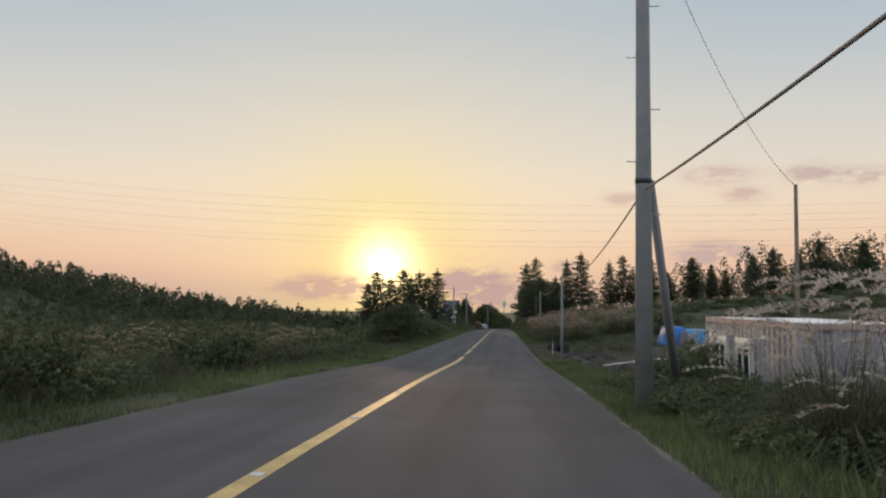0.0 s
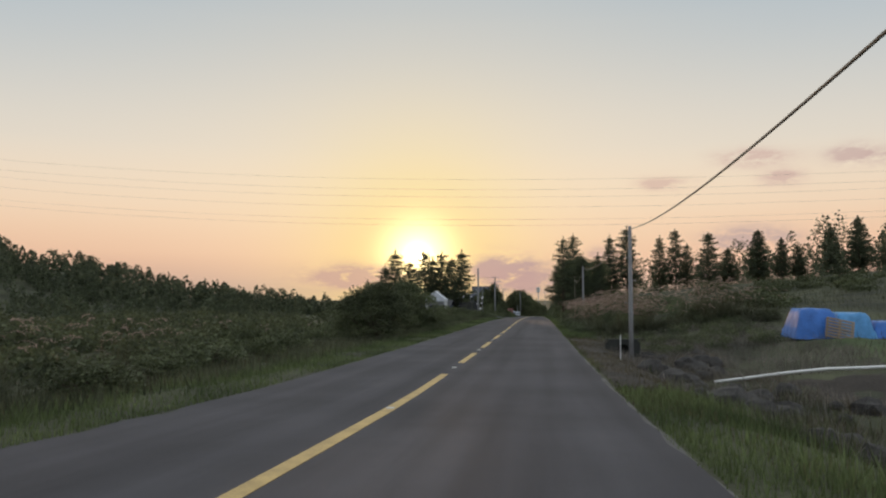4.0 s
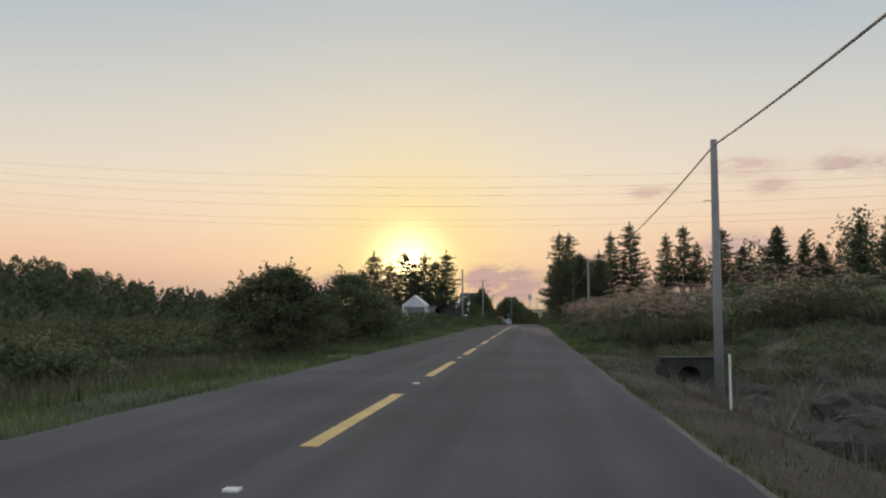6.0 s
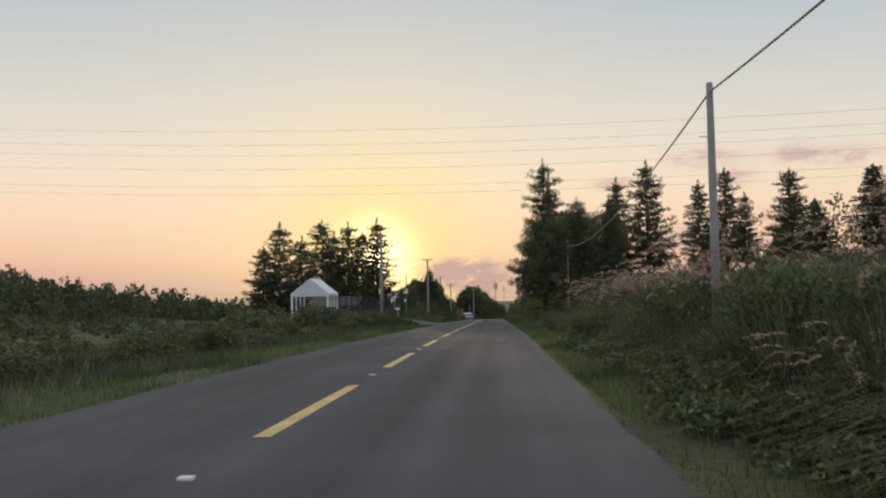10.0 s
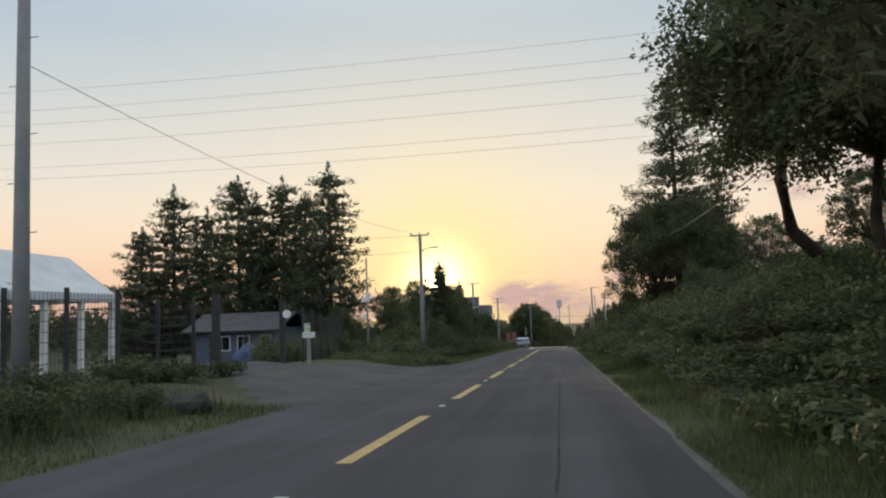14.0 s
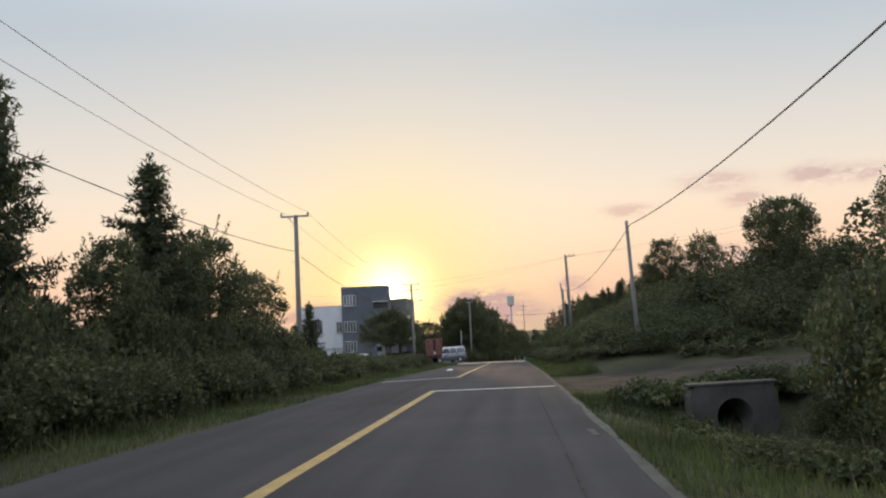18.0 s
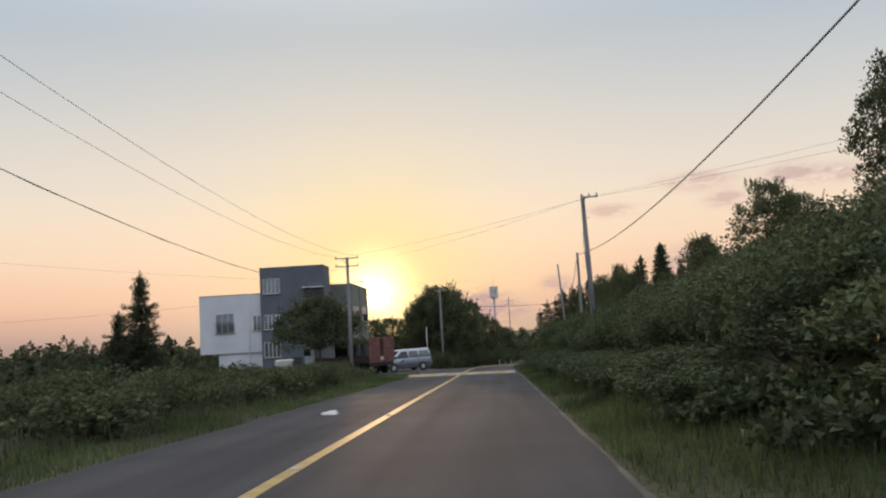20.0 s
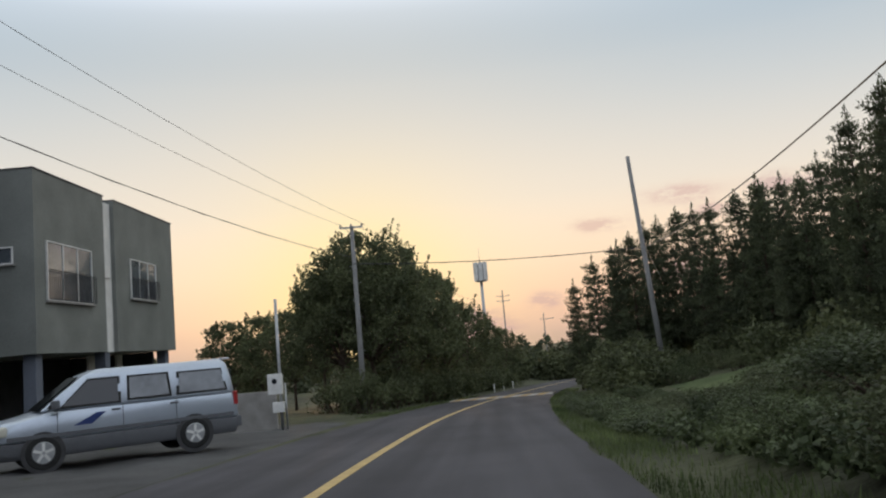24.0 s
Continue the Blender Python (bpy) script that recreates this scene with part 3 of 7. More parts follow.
def conifer_mesh(seed, height, spread, tuft=0.5, leaf=0.2, bare=0.12, dense=1.0, columnar=0.58, loose=1.0):
    """Crown of a cedar: tiers of boughs, each a row of tufts of needle sprays, up to a pointed leader."""
    rng = np.random.default_rng(seed)
    cen, way, core, tr = [], [], [], []
    z = height * bare
    while z < height * 0.93:
        u = (z - height * bare) / (height * (1 - bare))
        reach = spread * ((1 - u) ** columnar * 0.94 + 0.06) * min(1.0, 0.70 + u * 2.4) * rng.uniform(0.82, 1.12)
        boughs = max(4, int((4 + 6 * (1 - u)) / loose))
        turn = rng.uniform(0, 6.28)
        for b in range(boughs):
            a = turn + 2 * math.pi * b / boughs + rng.normal() * 0.22
            r = reach * rng.choice((0.66, 0.84, 1.0, 1.10))
            rise = rng.uniform(-0.20, 0.16)
            n = max(2, int(r / tuft * 1.7 / loose))
            for q in np.linspace(0.34, 1, n):
                c = np.array([math.cos(a) * r * q, math.sin(a) * r * q, z + r * rise * q + 0.10 * r * q ** 3])
                m = int(rng.integers(16, 26) * dense)
                k = tuft * (0.62 + 0.14 * (q > 0.8)) * (1.0 - 0.2 * u)
                g = rng.normal(size=(m, 3))
                g /= np.linalg.norm(g, axis=1)[:, None]
                cen.append(c + g * rng.uniform(0, 1, (m, 1)) ** 0.5 * k * np.array([1.0, 1.0, 0.8]))
                way.append(g * 0.8 + np.array([math.cos(a) * 0.4, math.sin(a) * 0.4, 0.25]))
            tr.append((a, r * 0.85, z, z + r * rise))
        m = int(44 * dense)
        g = np.clip(rng.normal(size=(m, 3)), -1.6, 1.6) * np.array([reach * 0.34, reach * 0.34, height * 0.02]) + np.array([0, 0, z])
        core.append(g)
        z += height * 0.040 * loose ** 0.5 * rng.uniform(0.75, 1.3)
    top = rng.uniform(0, 1, 70)
    cen.append(np.stack([np.clip(rng.normal(size=70), -1.8, 1.8) * 0.26 * (1.1 - top), np.clip(rng.normal(size=70), -1.8, 1.8) * 0.26 * (1.1 - top), height * (0.90 + 0.09 * top)], 1))
    way.append(np.tile([0.0, 0.0, 1.0], (70, 1)))
    tri = np.concatenate([sprays(rng, np.concatenate(cen), np.concatenate(way), leaf * 1.9, leaf * 0.62), leaf_quads(rng, np.concatenate(core), leaf * 1.6, 1.4, corners=3)])
    me = quads_mesh("crown", tri, 3)
    me.materials.append(NEEDLES)
    bm = bmesh.new()
    tube(bm, [(0, 0, -0.6), (0.03, 0, height * 0.3), (0, 0.02, height * 0.97)], [height * 0.017, height * 0.012, 0.02], 8)
    for a, r, z0, z1 in tr[::2]:
        tube(bm, [(0, 0, z0), (math.cos(a) * r * 0.6, math.sin(a) * r * 0.6, z0 + (z1 - z0) * 0.6), (math.cos(a) * r, math.sin(a) * r, z1)], [0.045, 0.03, 0.01], 3, False)
    tm = bpy.data.meshes.new("trunk")
    bm.to_mesh(tm)
    bm.free()
    tm.materials.append(BARK)
    return tm, me


def broadleaf_mesh(seed, height, spread, mat, clumps=60, leaf=0.14, trunk=0.35, per=80, flat=0.8, low=0.35, bend=0.0):
    """Crown of many uneven clumps of leaves on forked limbs."""
    rng = np.random.default_rng(seed)
    bm = bmesh.new()
    cen = []
    base = height * trunk
    fork = Vector((bend, 0, base * 0.8))
    tube(bm, [(0, 0, -0.5), (bend * 0.3, 0.05, base * 0.4), fork], [height * 0.020, height * 0.016, height * 0.013], 8)
    for i in range(clumps):
        a = rng.uniform(0, 2 * math.pi)
        h = rng.uniform(0, 1) ** 0.8
        rad = spread * math.sqrt(max(0.04, 1 - (abs(h - low) / 0.68) ** 2)) * rng.uniform(0.4, 1.08)
        c = np.array([bend * 1.3 + math.cos(a) * rad, math.sin(a) * rad, base * 0.8 + (height - base * 0.8) * h])
        k = spread * rng.uniform(0.15, 0.27)
        pts = rng.normal(size=(per, 3))
        pts = pts / np.linalg.norm(pts, axis=1)[:, None] * (rng.uniform(0, 1, (per, 1)) ** 0.45)
        cen.append(c + pts * k * np.array([1.15, 1.15, flat]))
        if i % 6 == 0:
            mid = fork.lerp(Vector(c), 0.55) + Vector(rng.normal(size=3)) * 0.12
            tube(bm, [fork, mid, Vector(c)], [height * 0.008, height * 0.005, 0.01], 5, False)
    for _ in range(clumps // 3):
        a, h = rng.uniform(0, 2 * math.pi), rng.uniform(0.25, 1)
        rad = spread * math.sqrt(max(0.03, 1 - (abs(h - low) / 0.70) ** 2)) * 0.92
        c = np.array([bend * 1.3 + math.cos(a) * rad, math.sin(a) * rad, base * 0.8 + (height - base * 0.8) * h])
        out = np.array([math.cos(a) * 0.7, math.sin(a) * 0.7, 0.4 + h]) * spread * rng.uniform(0.10, 0.26)
        q = rng.uniform(0, 1, (34, 1))
        cen.append(c + out * q + rng.normal(size=(34, 3)) * spread * 0.035 * (1.3 - q))
    deep = rng.normal(size=(800, 3))
    deep = deep / np.linalg.norm(deep, axis=1)[:, None] * rng.uniform(0, 1, (800, 1)) ** 0.4
    deep = deep * np.array([spread * 0.68, spread * 0.68, (height - base) * 0.36]) + np.array([bend * 1.3, 0, base + (height - base) * 0.42])
    leaves = np.concatenate([leaf_quads(rng, np.concatenate(cen), leaf, 1.5, corners=3), leaf_quads(rng, deep, leaf * 1.15, 1.2, corners=3)])
    me = quads_mesh("crown", leaves, 3)
    me.materials.append(mat)
    tm = bpy.data.meshes.new("trunk")
    bm.to_mesh(tm)
    bm.free()
    tm.materials.append(BARK)
    return tm, me


def mound_mesh(seed, mat, leaf=0.075, lobes=26, per=90, hang=0.0):
    """A shrub one metre in radius: overlapping lobes of leaves on short stems."""
    rng = np.random.default_rng(seed)
    cen = []
    bm = bmesh.new()
    for i in range(lobes):
        a, r = rng.uniform(0, 2 * math.pi), math.sqrt(rng.uniform(0, 1)) * 0.85
        h = (1 - r * r) ** 0.5 * rng.uniform(0.55, 1.15) + rng.uniform(-0.1, 0.12)
        c = np.array([math.cos(a) * r, math.sin(a) * r, max(0.1, h * 0.85)])
        k = rng.uniform(0.16, 0.34)
        p = rng.normal(size=(per, 3))
        p = p / np.linalg.norm(p, axis=1)[:, None] * rng.uniform(0.5, 1, (per, 1)) ** 0.5
        cen.append(c + p * k)
        if i % 2 == 0:
            tube(bm, [(c[0] * 0.15, c[1] * 0.15, -0.25), (c[0] * 0.6, c[1] * 0.6, c[2] * 0.55), tuple(c)], [0.03, 0.018, 0.006], 4, False)
    for i in range(10):
        a, r = rng.uniform(0, 2 * math.pi), rng.uniform(0.1, 0.8)
        s = np.linspace(0, 1, 16)[:, None]
        tip = np.array([math.cos(a) * r * 1.2, math.sin(a) * r * 1.2, rng.uniform(0.9, 1.35) * (1 - 0.4 * r)])
        cen.append(np.array([math.cos(a) * r * 0.7, math.sin(a) * r * 0.7, 0.5]) * (1 - s) + tip * s + rng.normal(size=(16, 3)) * 0.03)
    pts = np.concatenate(cen)
    pts = pts[pts[:, 2] > -0.15]
    deep = rng.normal(size=(220, 3))
    deep = deep / np.linalg.norm(deep, axis=1)[:, None] * rng.uniform(0.4, 1, (220, 1)) * np.array([0.72, 0.72, 0.66])
    deep[:, 2] = np.abs(deep[:, 2])
    me = quads_mesh("crown", np.concatenate([leaf_quads(rng, pts, leaf, 1.4, hang, 3), leaf_quads(rng, deep, leaf * 1.3, 1.2, hang, 3)]), 3)
    me.materials.append(mat)
    tm = bpy.data.meshes.new("stem")
    bm.to_mesh(tm)
    bm.free()
    tm.materials.append(BARK)
    return tm, me


def blade(base, way, length, width, curve, segs=3):
    """Corners of a bending grass blade as quads."""
    side = np.array([-way[1], way[0], 0.0]) * width * 0.5
    out, prev = [], None
    for i in range(segs + 1):
        s = i / segs
        p = base + np.array([way[0] * curve * s * s, way[1] * curve * s * s, length * (s - min(0.85, 0.6 * curve / length) * s ** 3)])
        w = side * (1 - s * 0.9)
        if prev is not None:
            out += [prev[0] - prev[1], prev[0] + prev[1], p + w, p - w]
        prev = (p, w)
    return out


def pampas_mesh(seed, blades=150, plumes=14, height=2.0, spread=0.75, feather=None, long=1.0):
    """Pampas grass: arching blades and feathery plumes that nod on tall stalks."""
    rng = np.random.default_rng(seed)
    v, s, f = [], [], []
    for _ in range(blades):
        a = rng.uniform(0, 2 * math.pi)
        way = np.array([math.cos(a), math.sin(a)])
        b = np.array([*(way * rng.uniform(0, 0.42)), -0.1])
        L = height * rng.uniform(0.35, 0.76)
        v += blade(b, way, L, 0.028, rng.uniform(0.25, 1.6) * spread, 3)
    for _ in range(plumes):
        a = rng.uniform(0, 2 * math.pi)
        way = np.array([math.cos(a), math.sin(a)])
        b = np.array([*(way * rng.uniform(0, 0.35)), 0])
        L, lean = height * rng.uniform(0.80, 1.10), rng.uniform(0.25, 0.95) * spread
        s += blade(b, way, L, 0.014, lean, 3)
        tip = b + np.array([way[0] * lean, way[1] * lean, L * (1 - min(0.85, 0.6 * lean / L))])
        nod = rng.uniform(0.22, 0.40) * long
        for q in np.linspace(0, 1, int(16 * long)):
            root = tip + np.array([way[0] * nod * q, way[1] * nod * q, 0.13 * q - 0.20 * q * q])
            turn = rng.normal() * 0.9
            side = np.array([way[0] * math.cos(turn) - way[1] * math.sin(turn), way[0] * math.sin(turn) + way[1] * math.cos(turn)])
            f += blade(root, side, rng.uniform(0.03, 0.12), 0.026, rng.uniform(0.10, 0.24) * (1.15 - 0.5 * q), 2)
    me = quads_mesh("foliage", np.array(v))
    me.materials.append(REED)
    pm = quads_mesh("plumage", np.array(f))
    pm.materials.append(feather or PLUME)
    sm = quads_mesh("stalk", np.array(s))
    sm.materials.append(DRYGRASS)
    return me, pm, sm


rnd = random.Random(5)
CEDARS = [conifer_mesh(11, 12.0, 3.0, 0.50, 0.13, dense=1.0), conifer_mesh(12, 12.0, 2.7, 0.50, 0.13, dense=1.0), conifer_mesh(13, 12.0, 3.3, 0.52, 0.13, dense=1.0)]
FAR_CEDARS = [conifer_mesh(14, 12.0, 3.0, 0.6, 0.20, dense=0.7), conifer_mesh(15, 12.0, 2.6, 0.6, 0.20, dense=0.7), conifer_mesh(16, 12.0, 3.2, 0.62, 0.20, dense=0.7)]
PINE = conifer_mesh(17, 8.0, 2.35, 0.40, 0.10, 0.03, 1.3, 0.85)
NEAR_CEDAR = conifer_mesh(21, 12.0, 2.9, 0.50, 0.080, 0.15, 2.6, 0.62, 1.12)
CANOPY = [broadleaf_mesh(35, 8.0, 3.7, LEAVES, 210, 0.085, 0.40, 210, 0.75, 0.42, 0.7), broadleaf_mesh(36, 8.0, 3.4, LEAVES, 190, 0.085, 0.36, 210, 0.75, 0.42, -0.6), broadleaf_mesh(34, 8.0, 3.3, LEAVES, 210, 0.085, 0.14, 190, 0.75, 0.3, -0.3)]
BROAD = [broadleaf_mesh(31, 8.0, 3.0, LEAVES, 115, 0.105, per=120), broadleaf_mesh(32, 8.0, 3.2, LEAVES, 110, 0.105, per=120, bend=0.8), broadleaf_mesh(33, 8.0, 2.6, LEAVES, 105, 0.10, per=120, trunk=0.22)]
FAR_BROAD = [broadleaf_mesh(37, 8.0, 3.0, LEAVES, 100, 0.14, per=80), broadleaf_mesh(38, 8.0, 3.2, LEAVES, 100, 0.14, per=80), broadleaf_mesh(39, 8.0, 2.6, LEAVES, 100, 0.14, per=80, trunk=0.22)]
ROUND = [broadleaf_mesh(41, 4.0, 2.7, LEAVES, 180, 0.07, 0.10, 150, 0.75, 0.2), broadleaf_mesh(42, 4.0, 2.4, LEAVES, 160, 0.07, 0.10, 150, 0.8, 0.25)]
SHRUBS = [mound_mesh(51, LEAVES, 0.055, 28, 78), mound_mesh(52, LEAVES, 0.058, 26, 78), mound_mesh(53, LEAVES, 0.053, 28, 80)]
VINES = [mound_mesh(61, CREEPER, 0.042, 30, 125, 0.5), mound_mesh(62, CREEPER, 0.040, 31, 125, 0.5), mound_mesh(63, CREEPER, 0.045, 28, 120, 0.6)]
FINE_VINES = [mound_mesh(64, CREEPER, 0.034, 34, 165, 0.4), mound_mesh(65, LEAVES, 0.031, 36, 165, 0.3), mound_mesh(66, CREEPER, 0.036, 34, 160, 0.5)]
NEAR_PAMPAS = [pampas_mesh(75, 560, 20, 2.0, 1.0, PALEPLUME, 1.5), pampas_mesh(76, 560, 15, 1.9, 1.15, PALEPLUME, 1.6)]
PINK_PAMPAS = [pampas_mesh(77, 420, 34, 1.9, 1.15, PLUME, 1.5), pampas_mesh(78, 460, 22, 2.0, 1.0, PLUME, 1.7)]
PAMPAS = [pampas_mesh(71, 300, 9, 2.0, 0.95), pampas_mesh(72, 300, 13, 2.0, 1.0), pampas_mesh(73, 310, 4, 1.8, 1.1), pampas_mesh(74, 290, 20, 2.0, 0.9)]


def plant(name, meshes, x, y, s=(1, 1, 1), turn=None, label="", category="tree", group="", z=None, names=("trunk", "crown"), lean=(0, 0)):
    turn = rnd.uniform(0, 6.28) if turn is None else turn
    base = gz(x, y) if z is None else z
    m = Matrix.Translation((x, y, base)) @ Euler((radians(lean[0]), radians(lean[1]), 0)).to_matrix().to_4x4() @ Matrix.Rotation(turn, 4, "Z")
    t = thing(name, label, category, m, group)
    t.scale = s
    for n, me in zip(names, meshes):
        ob = part(n, me, None, t)
        if n in ("foliage", "plumage", "stalk", "stem"):
            ob["kind"] = "stuff"
    return t


def joined(name, places, label, mat=None, category="shrub", leaf=0.10, leaves=750):
    """Growth that nobody could count, as one mesh: places give x, y, radius and height of each mound."""
    rng = np.random.default_rng(len(places) * 7 + 1)
    out = []
    for x, y, r, h in places:
        n = int(leaves * max(0.6, r * (0.5 * r + 0.5 * h) / 1.4))
        lobes = 22
        a, q = rng.uniform(0, 6.28, lobes), np.sqrt(rng.uniform(0, 1, lobes)) * 0.85
        hh = np.maximum(0.12, np.sqrt(1 - q * q) * rng.uniform(0.5, 1.1, lobes))
        c = np.stack([np.cos(a) * q, np.sin(a) * q, hh * 0.85], 1)[rng.integers(0, lobes, n)]
        p = rng.normal(size=(n, 3))
        p = p / np.linalg.norm(p, axis=1)[:, None] * rng.uniform(0.4, 1, (n, 1)) ** 0.5 * 0.27
        pts = (c + p) * np.array([r, r, h]) + np.array([x, y, gz(x, y) - 0.05])
        out.append(leaf_quads(rng, pts, leaf, 1.4, 0.3, 3))
        d = rng.normal(size=(130, 3))
        d = d / np.linalg.norm(d, axis=1)[:, None] * rng.uniform(0.4, 1, (130, 1)) * 0.7
        d[:, 2] = np.abs(d[:, 2])
        out.append(leaf_quads(rng, d * np.array([r, r, h]) + np.array([x, y, gz(x, y)]), min(0.2 * r, 1.3 * leaf), 1.2, 0.3, 3))
    ob = part(name, quads_mesh(name, np.concatenate(out), 3), mat or LEAVES)
    return tagged(ob, label, category, kind="stuff")


def cedar(x, y, top, k, wide=1.0, label="tall dark green cedar with tufted boughs", group="cedars", mesh=None):
    s = (top - gz(x, y)) / 12.0
    return plant("cedar_tree", mesh or CEDARS[k % 3], x, y, (s * wide, s * wide, s), label=label, group=group)


def broadleaf(x, y, top, k, wide=1.0, label="dark green broadleaf tree with uneven crown", group="broadleaf trees", lean=(0, 0), kind=None):
    s = (top - gz(x, y)) / 8.0
    return plant("broadleaf_tree", (kind or BROAD)[k % 3], x, y, (s * wide, s * wide, s), label=label, group=group, lean=lean)


def canopy(x, y, top, k, wide, turn, label, lean):
    s = (top - gz(x, y)) / 8.0
    return plant("roadside_tree", CANOPY[k], x, y, (s * wide, s * wide, s), turn, label, group="trees on the bank", lean=lean)


def shrub(x, y, r, h, k=0, kind=None, label="dense dark green wild shrub", group="wild shrubs", name="shrub"):
    m = (kind or SHRUBS)[k % 3]
    return plant(name, m, x, y, (r, r, h), label=label, category="shrub", group=group, names=("stem", "crown"))


def vine(x, y, r, h, k=0, label="mound of broad-leaved green creeper", group="creeper mounds"):
    return shrub(x, y, r, h, k, VINES, label, group, "creeper_mound")


def pampas(x, y, s=1.0, k=0, plumy=False, label="clump of pampas grass with pinkish plumes", group="pampas clumps"):
    return plant("pampas_clump", PAMPAS[k % 4 if plumy else k % 3], x, y, (s, s, s), label=label, category="grass", group=group, names=("foliage", "plumage", "stalk"))


# cedars on the right-hand slope
near = cedar(5.9, 138.6, 6.9, 0, 0.95, "tall roadside cedar with dense tufted crown", "roadside trees", NEAR_CEDAR)
cedar(8.6, 141.5, 4.4, 1, 1.15, "roadside cedar with dense tufted crown", "roadside trees", NEAR_CEDAR)
cedar(11.2, 143.0, 4.6, 1, 0.8, "roadside cedar with a ragged crown", "roadside trees")
for i, (x, y, top, w) in enumerate(((17.4, 160.4, 10.0, 1.0), (14.6, 161.5, 8.6, 0.9), (26.2, 164.4, 9.7, 0.85), (23.6, 165, 8.6, 0.85), (28.3, 165, 7.2, 0.9), (30.8, 159.1, 8.7, 1.1), (39, 160, 9.0, 1.1), (42.5, 159, 7.6, 1.1), (52, 152, 10.5, 1.0), (50, 158, 9.4, 1.0), (56, 150, 8.6, 1.2), (58, 146, 11.8, 1.1), (63, 140, 11, 1.2), (68, 136, 9.5, 1.3), (70, 130, 12, 1.3), (78, 120, 12.5, 1.4), (74, 126, 10, 1.4), (86, 110, 13, 1.4), (83, 116, 10, 1.4), (46, 162, 6.5, 1.4), (35, 164, 6.2, 1.3), (92, 100, 13, 1.4), (60, 150, 8, 1.4), (66, 144, 9, 1.4))):
    cedar(x, y, top, i, w, group="cedars on the slope", mesh=None if i < 6 else FAR_CEDARS[i % 3])
# row of cedars behind the fenced yard
for i, (x, y, top, w) in enumerate(((-13.9, 189.4, 7.7, 1.05), (-16.2, 191, 5.9, 1.0), (-18.5, 192.5, 7.5, 1.0), (-20.4, 192.0, 6.2, 1.0), (-22.4, 193.3, 7.9, 1.0), (-25.8, 195, 5.8, 1.1), (-29.5, 196.6, 8.1, 1.05), (-31.5, 195, 4.4, 1.1))):
    cedar(x, y, top, i + 1, w, group="cedars behind the yard")
# trees over the bank
canopy(8.2, 149.4, 3.4, 0, 0.95, 0.3, "roadside tree with a wide dark canopy and leaning trunk", (0, -12))
canopy(11.0, 146.8, 3.2, 1, 0.85, 0.6, "roadside tree with a wide dark canopy", (0, 4))
bent = thing("roadside_tree", "roadside tree with a bare bent trunk leaning off the bank", "tree", None, "trees on the bank")
part("trunk", tube(bmesh.new(), [(10.3, 153.2, gz(10.3, 153.2) - 0.3), (9.2, 152.6, -3.35), (8.0, 152.2, -3.0), (7.35, 152.0, -2.4), (7.15, 151.9, -1.3), (7.3, 151.8, 0.2), (7.7, 151.8, 1.6)], [0.21, 0.19, 0.17, 0.15, 0.13, 0.10, 0.06], 10), BARK, bent)
part("crown", CANOPY[1][1], None, bent, at=Matrix.Translation((8.2, 151.8, -2.6)) @ Matrix.Diagonal((0.72, 0.72, 0.72, 1)))
canopy(8.1, 180.4, 1.5, 2, 0.98, 0.2, "leafy tree overhanging the verge with a slanting trunk", (0, -6))
canopy(8.8, 175.4, 1.4, 0, 0.85, 2.0, "leafy tree on the bank with a dark crown", (0, 0))
for i, (x, y, top, w, l) in enumerate(((13.5, 164, 0.6, 1.1, 8), (10.8, 167.5, -0.4, 0.9, 4), (8.2, 170.0, -2.0, 0.75, 0), (10.6, 181, 1.6, 1.0, 3), (12.6, 186, 0.8, 1.0, 2), (8.9, 184.4, -3.0, 0.8, 0))):
    broadleaf(x, y, top, i, w, "dense tree above the roadside bank", "trees on the bank", (0, -l * 0.6))
cedar(9.2, 180.8, 10.3, 0, 1.0, "tall cedar above the bank", "trees on the bank", NEAR_CEDAR)
cedar(12.0, 183.5, 5.0, 1, 1.0, "cedar above the bank", "trees on the bank")
# thicket beyond the lot on the left
plant("young_cedar", PINE, -7.5, 199.6, (1.0, 1.0, 0.99), label="young cedar with a pointed tip", group="young cedars")
plant("young_cedar", PINE, -7.7, 214.3, (0.9, 0.9, 0.90), label="young cedar with a pointed tip", group="young cedars")
plant("young_cedar", PINE, -8.6, 208.6, (0.8, 0.8, 1.0), label="young cedar with a ragged crown", group="young cedars")
plant("young_cedar", PINE, -9.2, 217.5, (0.9, 0.9, 0.72), label="young cedar with a pointed tip", group="young cedars")
for i, (x, y, top, w) in enumerate(((-9.5, 200.6, -1.0, 0.85), (-6.9, 201.4, -1.6, 0.75), (-7.6, 205.4, -1.9, 0.72), (-10.2, 206.5, -1.9, 0.85), (-7.2, 211.2, -3.4, 0.7), (-12.0, 211.0, -2.6, 0.85), (-7.3, 217.4, -2.5, 0.75), (-9.8, 221.5, -2.3, 0.85), (-8.0, 225.5, -3.3, 0.8), (-12.5, 226, -2.4, 0.9), (-8.2, 193.5, -3.0, 0.85), (-10.2, 190.4, -1.9, 0.8), (-10.8, 196.0, -2.6, 1.0), (-12.6, 186.5, -3.2, 0.9))):
    broadleaf(x, y, top, i + 2, w, "dense roadside tree overgrown with leaves", "thicket trees")
